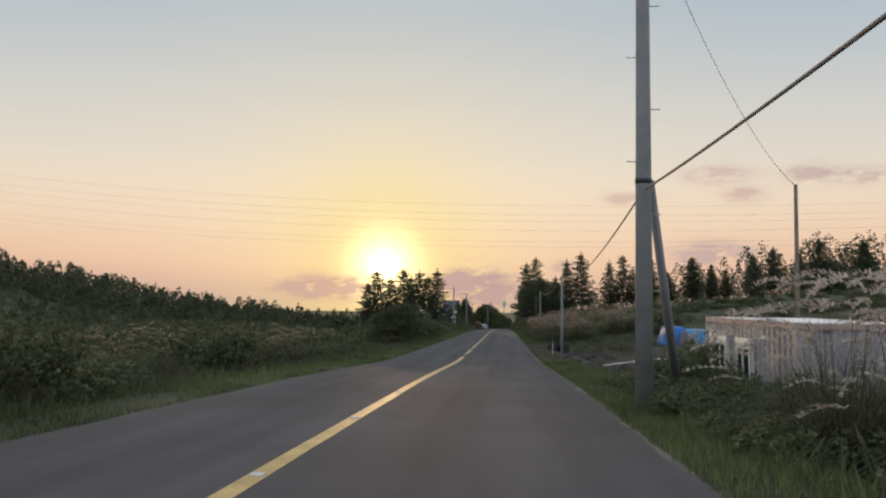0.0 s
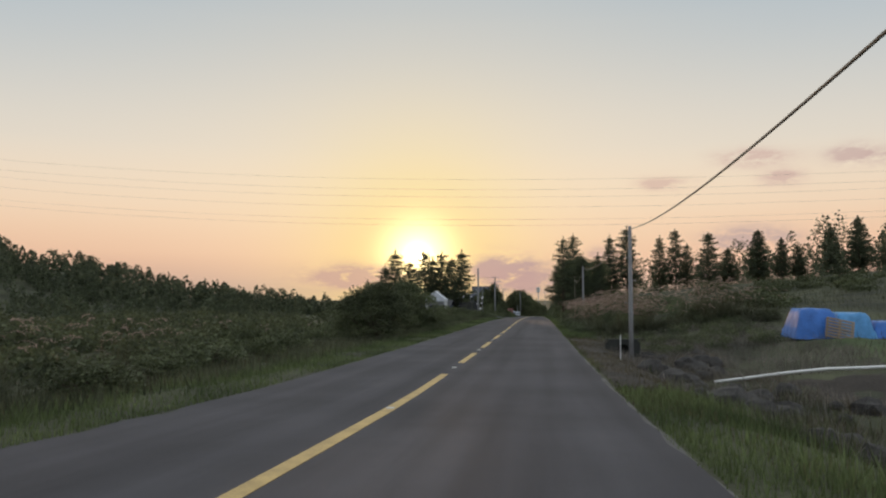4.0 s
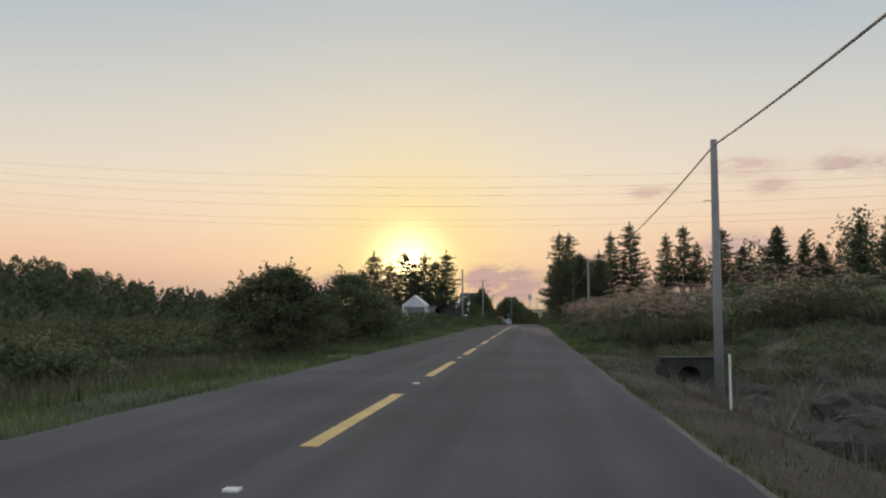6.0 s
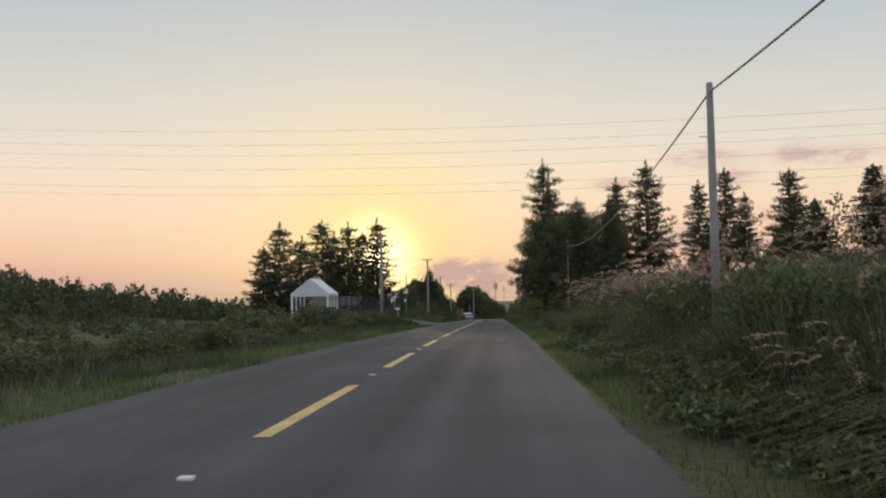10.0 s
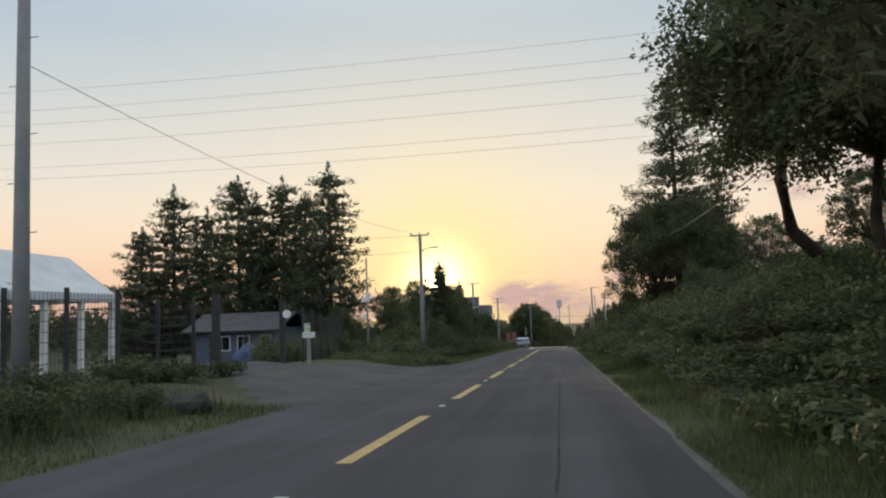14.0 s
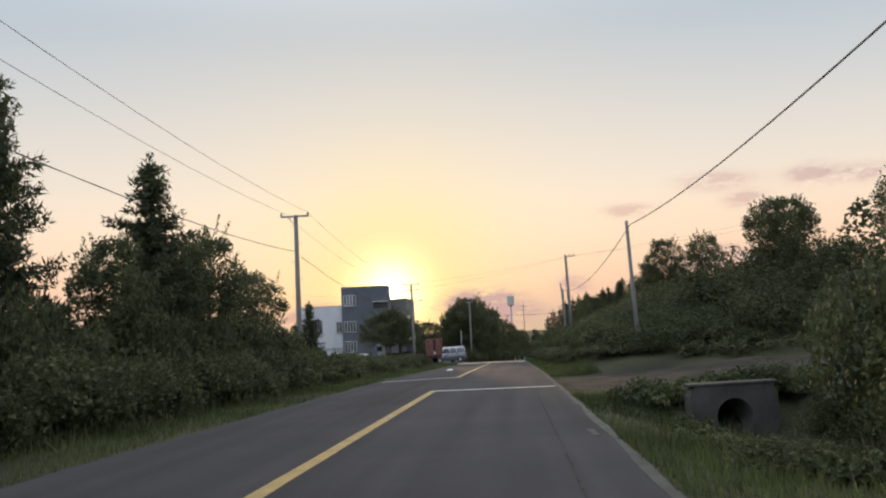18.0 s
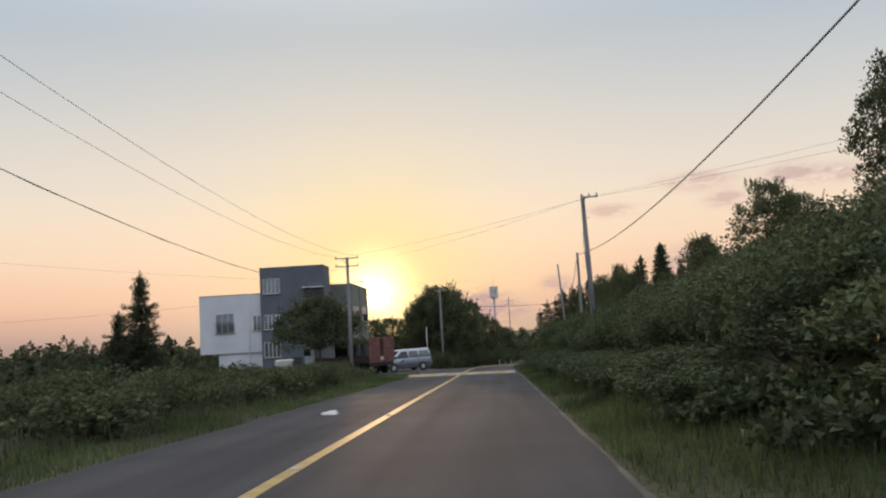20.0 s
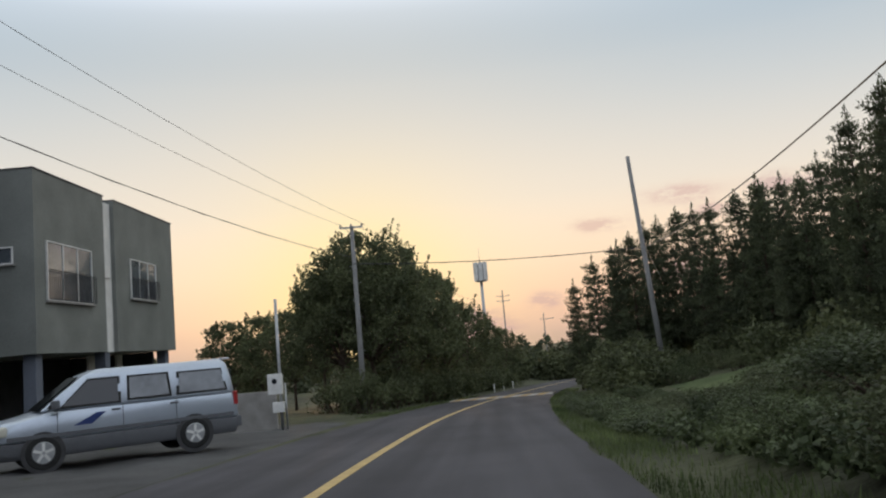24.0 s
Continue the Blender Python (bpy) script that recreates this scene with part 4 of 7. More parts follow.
for i in range(96):
    y = 183.4 + (i // 2) * 0.98
    front = i % 2 == 0
    x = (-5.25 if front else -6.5) - rnd.uniform(0, 0.5)
    h = (1.15 if front else 2.1) * rnd.uniform(0.85, 1.2) * (0.5 if y < 190 else 1.0) * (1.0 if y < 226 else 0.6)
    if (x + 6.6) ** 2 + (y - 185.6) ** 2 > 1.3 and (x + 8.1) ** 2 + (y - 231.2) ** 2 > 1.3:
        shrub(x, y, rnd.uniform(0.95, 1.25), h, i, label="dense roadside shrub, dark green", group="roadside thicket")
joined("thicket_undergrowth", [(-7.6 - rnd.uniform(0, 5.5), 187 + i * 0.62, rnd.uniform(1.2, 1.8), rnd.uniform(2.0, 3.1)) for i in range(66)], "tangled dark undergrowth of the thicket", leaf=0.095, leaves=640)
for i, (x, y, r, h) in enumerate(((-4.6, 177.4, 0.7, 0.6), (-5.6, 177.6, 0.9, 1.0), (-6.8, 177.2, 1.0, 1.3), (-8.0, 178.0, 1.1, 1.4), (-5.2, 179.4, 0.9, 1.0), (-6.4, 179.6, 1.2, 1.6), (-7.8, 180.2, 1.3, 1.8), (-9.3, 179.6, 1.2, 1.5), (-5.4, 181.4, 0.9, 1.0), (-6.9, 182.2, 1.2, 1.5), (-8.4, 182.8, 1.4, 1.9), (-10.0, 182.4, 1.3, 1.7), (-9.6, 185.6, 1.4, 2.0), (-11.4, 184.4, 1.4, 1.8))):
    shrub(x, y, r * 0.9, h * 0.52, i, label="dark weedy bush at the edge of the gravel", group="bushes by the pole")
joined("lot_edge_weeds", [(-3.6 - rnd.uniform(0, 6.5), 174.6 + rnd.uniform(0, 3.0), rnd.uniform(0.5, 0.8), rnd.uniform(0.25, 0.5)) for i in range(30)], "low dark weeds along the gravel edge", leaf=0.07, leaves=600)
joined("yard_hedge", [(-9.9 - rnd.uniform(0, 2.2), 168.5 + i * 0.42, rnd.uniform(0.5, 0.9), rnd.uniform(0.8, 1.6)) for i in range(30)], "dark shrubs behind the yard fence", leaf=0.06, leaves=900)
joined("drive_weeds", [(-4.6 - rnd.uniform(0, 4.0), 171.8 + rnd.uniform(0, 4.0), rnd.uniform(0.5, 0.8), rnd.uniform(0.2, 0.45)) for i in range(26)], "low weeds on the mound beside the drive", leaf=0.045, leaves=900)
joined("fence_foot_weeds", [(-8.3 - rnd.uniform(0, 1.6), 142 + i * 0.5, rnd.uniform(0.4, 0.7), rnd.uniform(0.25, 0.6)) for i in range(30)], "dark weeds at the foot of the mesh fence", leaf=0.05, leaves=800)
# two large rounded bushes by the road
plant("bush", ROUND[0], -6.9, 75.6, (0.98, 0.98, 0.80), label="large rounded dark green bush beside the verge", category="shrub", group="large bushes", names=("stem", "crown"))
plant("bush", ROUND[1], -6.4, 63.2, (0.9, 0.9, 0.72), label="large rounded dark green bush beside the verge", category="shrub", group="large bushes", names=("stem", "crown"))
plant("bush", ROUND[1], -8.8, 70.5, (0.7, 0.7, 0.62), label="large rounded dark green bush beside the verge", category="shrub", group="large bushes", names=("stem", "crown"))
# weeds and low shrubs, left
for i in range(34):
    y = -2 + i * 4.3
    x = -6.5 - rnd.uniform(0, 1.8)
    if not 58 < y < 80:
        shrub(x, y, rnd.uniform(0.9, 1.5), rnd.uniform(0.6, 1.1), i, label="low weedy shrub in the field margin", group="field margin shrubs")
joined("field_scrub", [(-9 - rnd.uniform(0, 9), -2 + i * 1.9, rnd.uniform(1.2, 2.0), rnd.uniform(0.7, 1.3)) for i in range(80)], "rough dark scrub along the field", leaf=0.10, leaves=600)
joined("low_field_scrub", [(x, rnd.uniform(0, 160), rnd.uniform(1.4, 2.4) * (1 - (x + 15) / 30), rnd.uniform(0.8, 1.4) * (1 - (x + 15) / 30)) for x in (-16 - rnd.uniform(0, 52) for _ in range(150))], "rough scrub covering the low field", leaf=0.20, leaves=130)
for i, (x, y, r, h) in enumerate(((-8.0, 128, 1.8, 1.5), (-9.5, 131, 2.0, 1.7), (-7.6, 134.5, 1.6, 1.2), (-9.5, 138, 2.0, 1.4), (-7.5, 142.5, 1.4, 1.0), (-11.5, 126, 2.2, 1.7), (-6.6, 146, 1.1, 0.8), (-12, 142, 2, 1.5), (-5.6, 144.6, 0.8, 0.6), (-6.2, 139.5, 0.9, 0.7), (-8.1, 150.0, 0.8, 0.55), (-8.2, 152.2, 0.8, 0.6), (-8.0, 154.4, 0.9, 0.55), (-7.6, 156.4, 0.8, 0.5), (-6.4, 148.4, 0.8, 0.5), (-5.2, 147.2, 0.7, 0.5))):
    shrub(x, y, r, h, i, label="dark bush in front of the white tent", group="bushes by the tent")
for i in range(34):
    pampas(-7.5 - rnd.uniform(0, 9), -2 + i * 1.8 + rnd.uniform(-0.6, 0.6), rnd.uniform(0.55, 0.9), i)
for i in range(26):
    pampas(-8.0 - rnd.uniform(0, 8), 82 + i * 1.8, rnd.uniform(0.4, 0.7), i)
for i, (x, y, r, h) in enumerate(((-6.0, 12.5, 1.3, 1.35), (-7.4, 10.6, 1.6, 1.6), (-7.8, 14.6, 1.5, 1.5), (-6.5, 24.0, 1.3, 1.45), (-7.9, 25.6, 1.4, 1.4), (-9.2, 12.4, 1.7, 1.7), (-6.2, 4.5, 1.3, 1.2))):
    shrub(x, y, r, h, i, label="dense leafy bush in the field margin", group="field margin bushes")
for i, (x, y) in enumerate(((-6.7, 17.6), (-7.3, 18.8), (-6.9, 20.4), (-6.9, 28.6), (-7.6, 30.6), (-6.8, 33.0), (-8.0, 35.0), (-7.2, 38.0))):
    pampas(x, y, 0.8 + 0.05 * (i % 4), 3, True, "pampas grass with tall pale plumes in the field margin", "pampas in the field margin")
# low growth between the thicket and the house
for i in range(44):
    y = 233 + i * 1.22
    x = -5.4 - (i % 4) * 1.7 - rnd.uniform(0, 1.2)
    if y > 264 and x > -8.0:
        continue
    shrub(x, y, rnd.uniform(0.9, 1.6), rnd.uniform(0.6, 1.25), i, label="low tangled shrub beside the road", group="low roadside shrubs")
joined("pole_growth", [(-7.2 - rnd.uniform(0, 5), 277.5 + rnd.uniform(0, 7.5), rnd.uniform(0.5, 0.9), rnd.uniform(0.4, 0.8)) for i in range(26)], "dark weeds round the pole before the truck", leaf=0.06, leaves=900)
joined("rough_growth", [(-11 - rnd.uniform(0, 26), 226 + i * 0.75, rnd.uniform(1.2, 2.2), rnd.uniform(0.8, 1.5)) for i in range(70)], "rough dark growth in front of the house", leaf=0.10, leaves=600)
plant("young_cedar", PINE, -15.5, 262, (0.7, 0.7, 0.80), label="young spruce with open branches", group="young spruces")
plant("young_cedar", PINE, -16.9, 262.5, (0.6, 0.6, 0.58), label="young spruce with open branches", group="young spruces")
s = 0.86
plant("garden_tree", broadleaf_mesh(81, 7.0, 4.3, LEAVES, 190, 0.12, 0.46, 95, 0.5, 0.25), -12.6, 289.6, (s, s, s * 1.08), label="spreading tree with a low dark crown before the house", group="")
# pampas and reeds, right
for i, (x, y, s_) in enumerate(((5.5, 8.5, 1.05), (6.1, 9.3, 1.2), (6.6, 8.8, 1.25), (5.9, 7.8, 0.9), (6.9, 10.0, 1.25), (6.2, 10.8, 1.15), (7.4, 11.2, 1.2), (5.5, 9.6, 0.85), (6.6, 12.4, 1.05))):
    plant("pampas_clump", NEAR_PAMPAS[i % 2], x, y, (s_, s_, s_), label="tall pampas grass with drooping pale plumes", category="grass", group="pampas by the container", names=("foliage", "plumage", "stalk"))
for i in range(34):
    pampas(6.9 + (i % 17) * 0.52 + rnd.uniform(-0.2, 0.2), 67.2 + (i // 17) * 1.5 + rnd.uniform(-0.4, 0.4) + (i % 17) * 0.05, rnd.uniform(0.9, 1.1) + (0.35 if 9 <= i % 17 <= 12 and i > 16 else 0), 3 if i % 17 < 4 or 9 <= i % 17 <= 12 else 2, True, "dense pampas grass with pinkish plumes above the ditch", "pampas above the ditch")
for i in range(26):
    pampas(5.7 + rnd.uniform(-0.3, 0.7), 69.5 + i * 1.75, rnd.uniform(0.9, 1.15) * (1.0 if i < 22 else 0.8), i, True)
for i in range(32):
    pampas(8.4 + rnd.uniform(-0.8, 1.2), 69 + i * 1.6, rnd.uniform(0.95, 1.2), 2 if i % 4 else i + 1)
for i in range(28):
    pampas(11.5 + rnd.uniform(-1.2, 2.2), 69 + i * 1.7, rnd.uniform(0.9, 1.15), 2 if i % 3 else 1)
# stands that carry many nodding plumes: down the slope to the verge, and along the top of it
sown = random.Random(41)
for i in range(31):
    if i < 13:
        x, y, s_ = 5.9 + sown.uniform(-0.4, 0.8), 79.3 + (i // 4) * 3.1 + sown.uniform(-0.5, 0.5), sown.choice((0.55, 0.72, 0.88, 1.0))
    elif i < 22:
        x, y, s_ = 8.2 + sown.uniform(-0.7, 2.6), 76.0 + ((i - 13) // 2) * 4.6 + sown.uniform(-0.6, 0.6), sown.choice((0.9, 1.1, 1.3))
    else:
        x, y, s_ = 7.8 + sown.uniform(-0.6, 2.4), 115.0 + ((i - 22) // 3) * 4.4 + sown.uniform(-0.6, 0.6), sown.choice((0.8, 1.0, 1.2))
    plant("pampas_clump", PINK_PAMPAS[i % 2], x, y, (s_, s_, s_), label="pampas grass with many nodding pink plumes on the slope", category="grass", group="plumed pampas on the slope", names=("foliage", "plumage", "stalk"))
for i in range(15):
    (shrub if i % 3 else vine)(6.6 + sown.uniform(-0.6, 2.2), 72.5 + i * 2.15, sown.uniform(0.6, 1.1), sown.uniform(0.8, 1.6), i, label="dark leafy bush standing among the pampas grass", group="bushes in the pampas")
joined("pampas_foot_creeper", [((4.95 if i % 2 else 5.8) + rnd.uniform(-0.3, 0.35), 69 + (i // 2) * 0.9, rnd.uniform(0.55, 0.85), rnd.uniform(0.25, 0.55) if i % 2 else rnd.uniform(0.3, 0.65)) for i in range(88)], "creeper and weeds at the foot of the pampas grass", CREEPER, leaf=0.052, leaves=1500)
joined("weedy_undergrowth", [(7.0 + rnd.uniform(0, 8), 68 + i * 0.6, rnd.uniform(0.9, 1.5), rnd.uniform(0.45, 0.95)) for i in range(90)], "dark weeds between the pampas clumps", CREEPER, leaf=0.066, leaves=950)
for i in range(30):
    vine(5.2 + rnd.uniform(0, 1.6), 8.0 + i * 0.32, rnd.uniform(0.45, 0.8), rnd.uniform(0.22, 0.5), i, "low green creeper along the verge", "verge creeper")
for i, (x, y, r, h) in enumerate(((6.3, 16.2, 0.6, 0.9), (6.2, 17.4, 0.7, 1.2), (6.3, 15.0, 0.6, 0.7), (6.0, 18.6, 0.8, 1.0), (6.2, 14.2, 0.6, 0.8), (6.6, 12.6, 0.8, 0.9), (6.1, 20.0, 0.8, 0.7))):
    vine(x, y, r, h, i, "rank creeper climbing up the container", "creeper by the container")
joined("ditch_brush", [(6.4 + rnd.uniform(0, 7), 57 + rnd.uniform(0, 10), rnd.uniform(0.5, 0.9), rnd.uniform(0.25, 0.6)) for _ in range(46)], "dark tangled brush in the ditch before the pampas grass", leaf=0.05, leaves=700)
joined("verge_thicket", [(5.3 + rnd.uniform(0, 1.5), 5.0 + i * 0.32, rnd.uniform(0.4, 0.7), rnd.uniform(0.3, 0.75)) for i in range(44)], "dark tangled weeds between the verge and the container", leaf=0.045, leaves=1300)
joined("pole_foot_weeds", [(4.55 + rnd.uniform(0, 1.1), 8.0 + i * 0.27, rnd.uniform(0.3, 0.5), rnd.uniform(0.25, 0.55)) for i in range(40)], "rank weeds round the foot of the utility pole", leaf=0.04, leaves=1500)
joined("slope_scrub", [(18 + rnd.uniform(0, 52), 60 + rnd.uniform(0, 92), rnd.uniform(1.0, 2.4), rnd.uniform(0.6, 1.2)) for _ in range(90)], "low scrub on the grassy slope", leaf=0.14, leaves=300)
for i in range(18):
    pampas(7.4 + rnd.uniform(0, 4.5), 112 + i * 1.15, rnd.uniform(0.8, 1.1), i, i % 2 == 0, 'clump of pampas grass on the bank', 'pampas clumps')
for i in range(22):
    (vine if i % 3 else shrub)(5.3 + (i % 3) * 0.9 + rnd.uniform(0, 0.5), 106 + i * 0.95, rnd.uniform(0.7, 1.1), rnd.uniform(0.45, 0.9), i, label="weeds and creeper at the foot of the bank", group="bank growth")
joined("bank_weeds", [(6.0 + rnd.uniform(0, 4.5), 104 + i * 0.5, rnd.uniform(0.8, 1.2), rnd.uniform(0.35, 0.75)) for i in range(50)], "dark weeds on the slope", CREEPER, leaf=0.075, leaves=700)
# the bank, overgrown with creeper
for i in range(132):
    y = 126 + (i // 2) * 1.2 + rnd.uniform(-0.3, 0.3)
    front = i % 2 == 0
    x = (5.25 if front else 6.3) + rnd.uniform(-0.2, 0.35)
    h = (0.62 if front else 1.0) * rnd.uniform(0.75, 1.25) * (1.3 if y > 183 else 0.35 if y < 146 else 0.5 if y < 168 else 0.9)
    if y < 197 or y > 210:
        (vine if rnd.random() < 0.6 else shrub)(x, y, rnd.uniform(0.85, 1.2), h, i, label="thick creeper and shrubs on the bank", group="bank growth")
joined("bank_creeper", [(4.9 + rnd.uniform(0, 5.0) + (2.6 if i > 122 else 0), 127 + i * 0.56, rnd.uniform(0.8, 1.2), rnd.uniform(0.35, 0.6)) for i in range(136)], "carpet of dark creeper on the bank", CREEPER, leaf=0.066, leaves=950)
joined("bank_thicket", [(7.2 + (i % 4) * 1.3 + rnd.uniform(-0.3, 0.5), 127 + i * 0.50, rnd.uniform(1.1, 1.7), rnd.uniform(0.9, 1.5) * (1.15 if i > 112 else 0.28 if i < 38 else 0.42 if i < 78 else 0.9)) for i in range(150)], "dense thicket on top of the bank", CREEPER, leaf=0.066, leaves=950)
joined("bank_top_shrubs", [(12 + rnd.uniform(0, 5), 130 + i * 1.6, rnd.uniform(1.3, 2.2), rnd.uniform(1.2, 2.2) * (0.4 if i < 24 else 1.0)) for i in range(42)], "dark shrubs on top of the bank", leaf=0.095, leaves=640)
for i in range(24):
    vine(7.2 + (i % 3) * 1.3 + rnd.uniform(0, 0.8), 184 + i * 0.82, rnd.uniform(1.2, 1.6), rnd.uniform(0.9, 1.4), i, "tall mound of yellow-green creeper on the bank", "tall creeper mounds")
for i, (x, y, r, h) in enumerate(((7.8, 202.6, 1.3, 2.3), (7.9, 204.6, 1.2, 2.3), (8.2, 206.4, 1.1, 2.2), (7.3, 204.2, 0.7, 0.6), (7.5, 206.2, 0.6, 0.7), (6.3, 203.4, 0.6, 0.3), (9.2, 203.4, 1.5, 2.2), (9.4, 207.6, 1.3, 1.4), (7.3, 202.6, 0.8, 1.0), (6.4, 210.0, 0.7, 0.35), (7.6, 209.9, 0.8, 0.5), (5.0, 201.0, 0.6, 0.3))):
    vine(x, y, r, h, i, "tall mound of yellow-green creeper beside the culvert", "tall creeper mounds")
joined("culvert_growth", [(4.9 + rnd.uniform(0, 4.0), 209.3 + rnd.uniform(0, 1.3), rnd.uniform(0.4, 0.7), rnd.uniform(0.25, 0.5)) for i in range(18)] + [(7.7 + rnd.uniform(0, 1.4), 200 + rnd.uniform(0, 8), rnd.uniform(0.5, 0.8), rnd.uniform(0.4, 0.9)) for i in range(18)] + [(5.1 + rnd.uniform(0, 0.5), 199 + i * 0.6, rnd.uniform(0.3, 0.5), rnd.uniform(0.15, 0.3)) for i in range(16)], "dark creeper round the culvert", CREEPER, leaf=0.05, leaves=1200)
# beyond the farm lane: a wall of creeper and trees
joined("creeper_skirt", [(4.85 + rnd.uniform(0, 0.6), 229 + i * 0.62, rnd.uniform(0.4, 0.65), rnd.uniform(0.25, 0.5)) for i in range(78)], "broad-leaved creeper spilling onto the verge", CREEPER, leaf=0.062, leaves=1000)
for i in range(114):
    y = 226.5 + (i // 2) * 1.05 + rnd.uniform(-0.3, 0.3)
    front = i % 2 == 0
    x = (5.2 if front else 6.2) + rnd.uniform(-0.15, 0.35) + (0.9 if y < 232 else 0.0)
    h = (0.6 if front else 1.2) * rnd.uniform(0.8, 1.2) * (0.6 if y < 231 else 0.8 if y < 255 else 1.0 if y < 268 else 1.4)
    if (x - 7.7) ** 2 + (y - 266.8) ** 2 > 1.0:
        kind = FINE_VINES if y > 238 else VINES if rnd.random() < 0.65 else SHRUBS
        shrub(x, y, rnd.uniform(0.9, 1.25), h, i, kind, "wall of creeper and shrubs beside the road", "creeper wall", "creeper_mound")
joined("creeper_wall", [(7.0 + (i % 4) * 1.2 + rnd.uniform(-0.3, 0.4), 227 + i * 0.42, rnd.uniform(1.1, 1.6), (1.6, 1.9, 2.1, 2.2)[i % 4] * rnd.uniform(0.8, 1.15) * (0.5 if i < 14 else 0.7 if i < 70 else 0.76 if i < 97 else 1.0)) for i in range(146)], "dense wall of creeper and brambles behind the verge", CREEPER, leaf=0.05, leaves=1400)
joined("lane_bank_growth", [(6.2 + rnd.uniform(0, 7), 223.6 + rnd.uniform(0, 8), rnd.uniform(0.9, 1.4), rnd.uniform(0.4, 0.9)) for i in range(40)] + [(8 + rnd.uniform(0, 9), 221.8 + rnd.uniform(0, 6), rnd.uniform(0.8, 1.3), rnd.uniform(0.35, 0.8)) for i in range(34)], "low dark growth on the bank above the lane", CREEPER, leaf=0.066, leaves=950)
joined("lane_shrubs", [(11.5 + rnd.uniform(0, 9), 222.5 + i * 0.9, rnd.uniform(1.4, 2.2), rnd.uniform(1.4, 2.4)) for i in range(52)], "dark shrubs above the farm lane", leaf=0.095, leaves=640)
for i, (x, y, top, w) in enumerate(((14.8, 231, -0.8, 0.8), (11.4, 240, -1.6, 0.75), (15.2, 246, -0.8, 0.9), (18, 238, 0.2, 0.9), (21, 230, 0.2, 1.0), (19, 226, -0.8, 1.0), (12.5, 252, -2.2, 0.8), (16, 257, -2.0, 0.9), (13, 263, -3.0, 0.8), (9.1, 265.3, -4.1, 0.5), (15, 270, -2.6, 0.9), (12, 277, -4.2, 0.8), (9.6, 276.0, -4.1, 0.6), (11.4, 278, -3.9, 0.7), (9.3, 290, -4.6, 0.6), (12.2, 291, -3.9, 0.7))):
    broadleaf(x, y, top, i, w, "tree smothered in creeper behind the hedge", "trees behind the hedge")
for i, (x, y, top) in enumerate(((10.8, 277.0, -3.5), (12.8, 279.0, -2.5), (14.6, 281.0, -1.5), (13.6, 276.0, -2.0), (16.4, 275.0, -1.6), (9.6, 281.0, -4.2))):
    cedar(x, y, top, i, 0.75, "slender dark cedar behind the creeper wall", "woodland cedars", FAR_CEDARS[i % 3])
for i in range(30):
    x, y = 15 + rnd.uniform(0, 10), 276 + i * 2.1
    cedar(x, y, gz(x, y) + rnd.uniform(3.4, 4.8) + (1.6 if y > 298 else 0), i, 0.8, "slender dark cedar in a woodland row", "woodland cedars", FAR_CEDARS[i % 3])
for i, (x, y, top) in enumerate(((9.6, 333, -3.9), (10.6, 331, -3.6), (11.7, 330.5, -2.8), (13.0, 332, -2.0), (14.2, 333.5, -1.5), (15.6, 334, -1.0), (15.4, 329, -1.6), (15.2, 325, -2.0), (15.6, 321.5, -2.2), (15.7, 318.6, -2.0), (16.0, 316.4, -2.4), (15.6, 313.4, -3.0), (16.6, 312.0, -2.6), (15.3, 308.0, -1.8), (15.2, 305.2, -1.6), (17.4, 306.6, -1.0), (8.8, 338, -5.0), (17.4, 323, -1.6), (18, 317, -1.5), (19, 328, -1.4), (18, 311, -1.6), (12.2, 338, -2.4))):
    cedar(x, y, top, i, 0.72, "slender dark cedar in a woodland row", "woodland cedars")
for i in range(34):
    y = 290 + i * 1.3
    x = float(road_x(y)) + 6.6 + rnd.uniform(0, 5.5) + (4.0 if 303 < y < 316 else 0)
    shrub(x, y, rnd.uniform(1.0, 1.5), rnd.uniform(0.5, 1.0), i, FINE_VINES, "mound of creeper below the cedars", "creeper below cedars", "creeper_mound")
joined("woodland_undergrowth", [(float(road_x(290 + i * 0.6)) + 12.5 + rnd.uniform(0, 8), 288 + i * 0.7, rnd.uniform(1.2, 2.0), rnd.uniform(1.2, 2.4)) for i in range(86)], "dark undergrowth below the woodland row", leaf=0.13, leaves=380)
for i in range(46):
    y = 282 + i * 0.75
    shrub(5.2 + (i % 3) * 1.1 + rnd.uniform(0, 0.8), y, rnd.uniform(0.7, 1.05), rnd.uniform(0.3, 0.6), i, FINE_VINES, "low creeper in the roadside ditch", "ditch creeper", "creeper_mound")
# grove on the left after the house
for i, (x, y, top, w) in enumerate(((-6.8, 330, -2.8, 0.8), (-5.2, 333, -1.7, 0.85), (-4.0, 336, -1.9, 0.8), (-8.4, 332, -3.9, 0.75), (-2.8, 341, -3.2, 0.8), (-1.6, 346, -3.6, 0.8), (-6.2, 340, -2.4, 1.0), (-13.5, 345, -5.4, 0.9), (-17, 348, -5.4, 0.9), (-20.5, 350, -5.6, 0.9), (0.2, 356, -5.4, 0.8), (2.2, 366, -6.8, 0.8), (4.2, 376, -8.0, 0.8))):
    broadleaf(x, y, top, i, w, "dense dark tree in a roadside grove", "grove trees", kind=FAR_BROAD if y > 337 else None)
for i in range(16):
    y = 321.5 + i * 1.5
    shrub(float(road_x(y)) - 5.2 - (i % 3) * 1.3 - rnd.uniform(0, 0.6), y, rnd.uniform(1.2, 1.8), rnd.uniform(1.3, 2.4), i, label="dark shrub at the foot of the grove", group="grove shrubs")
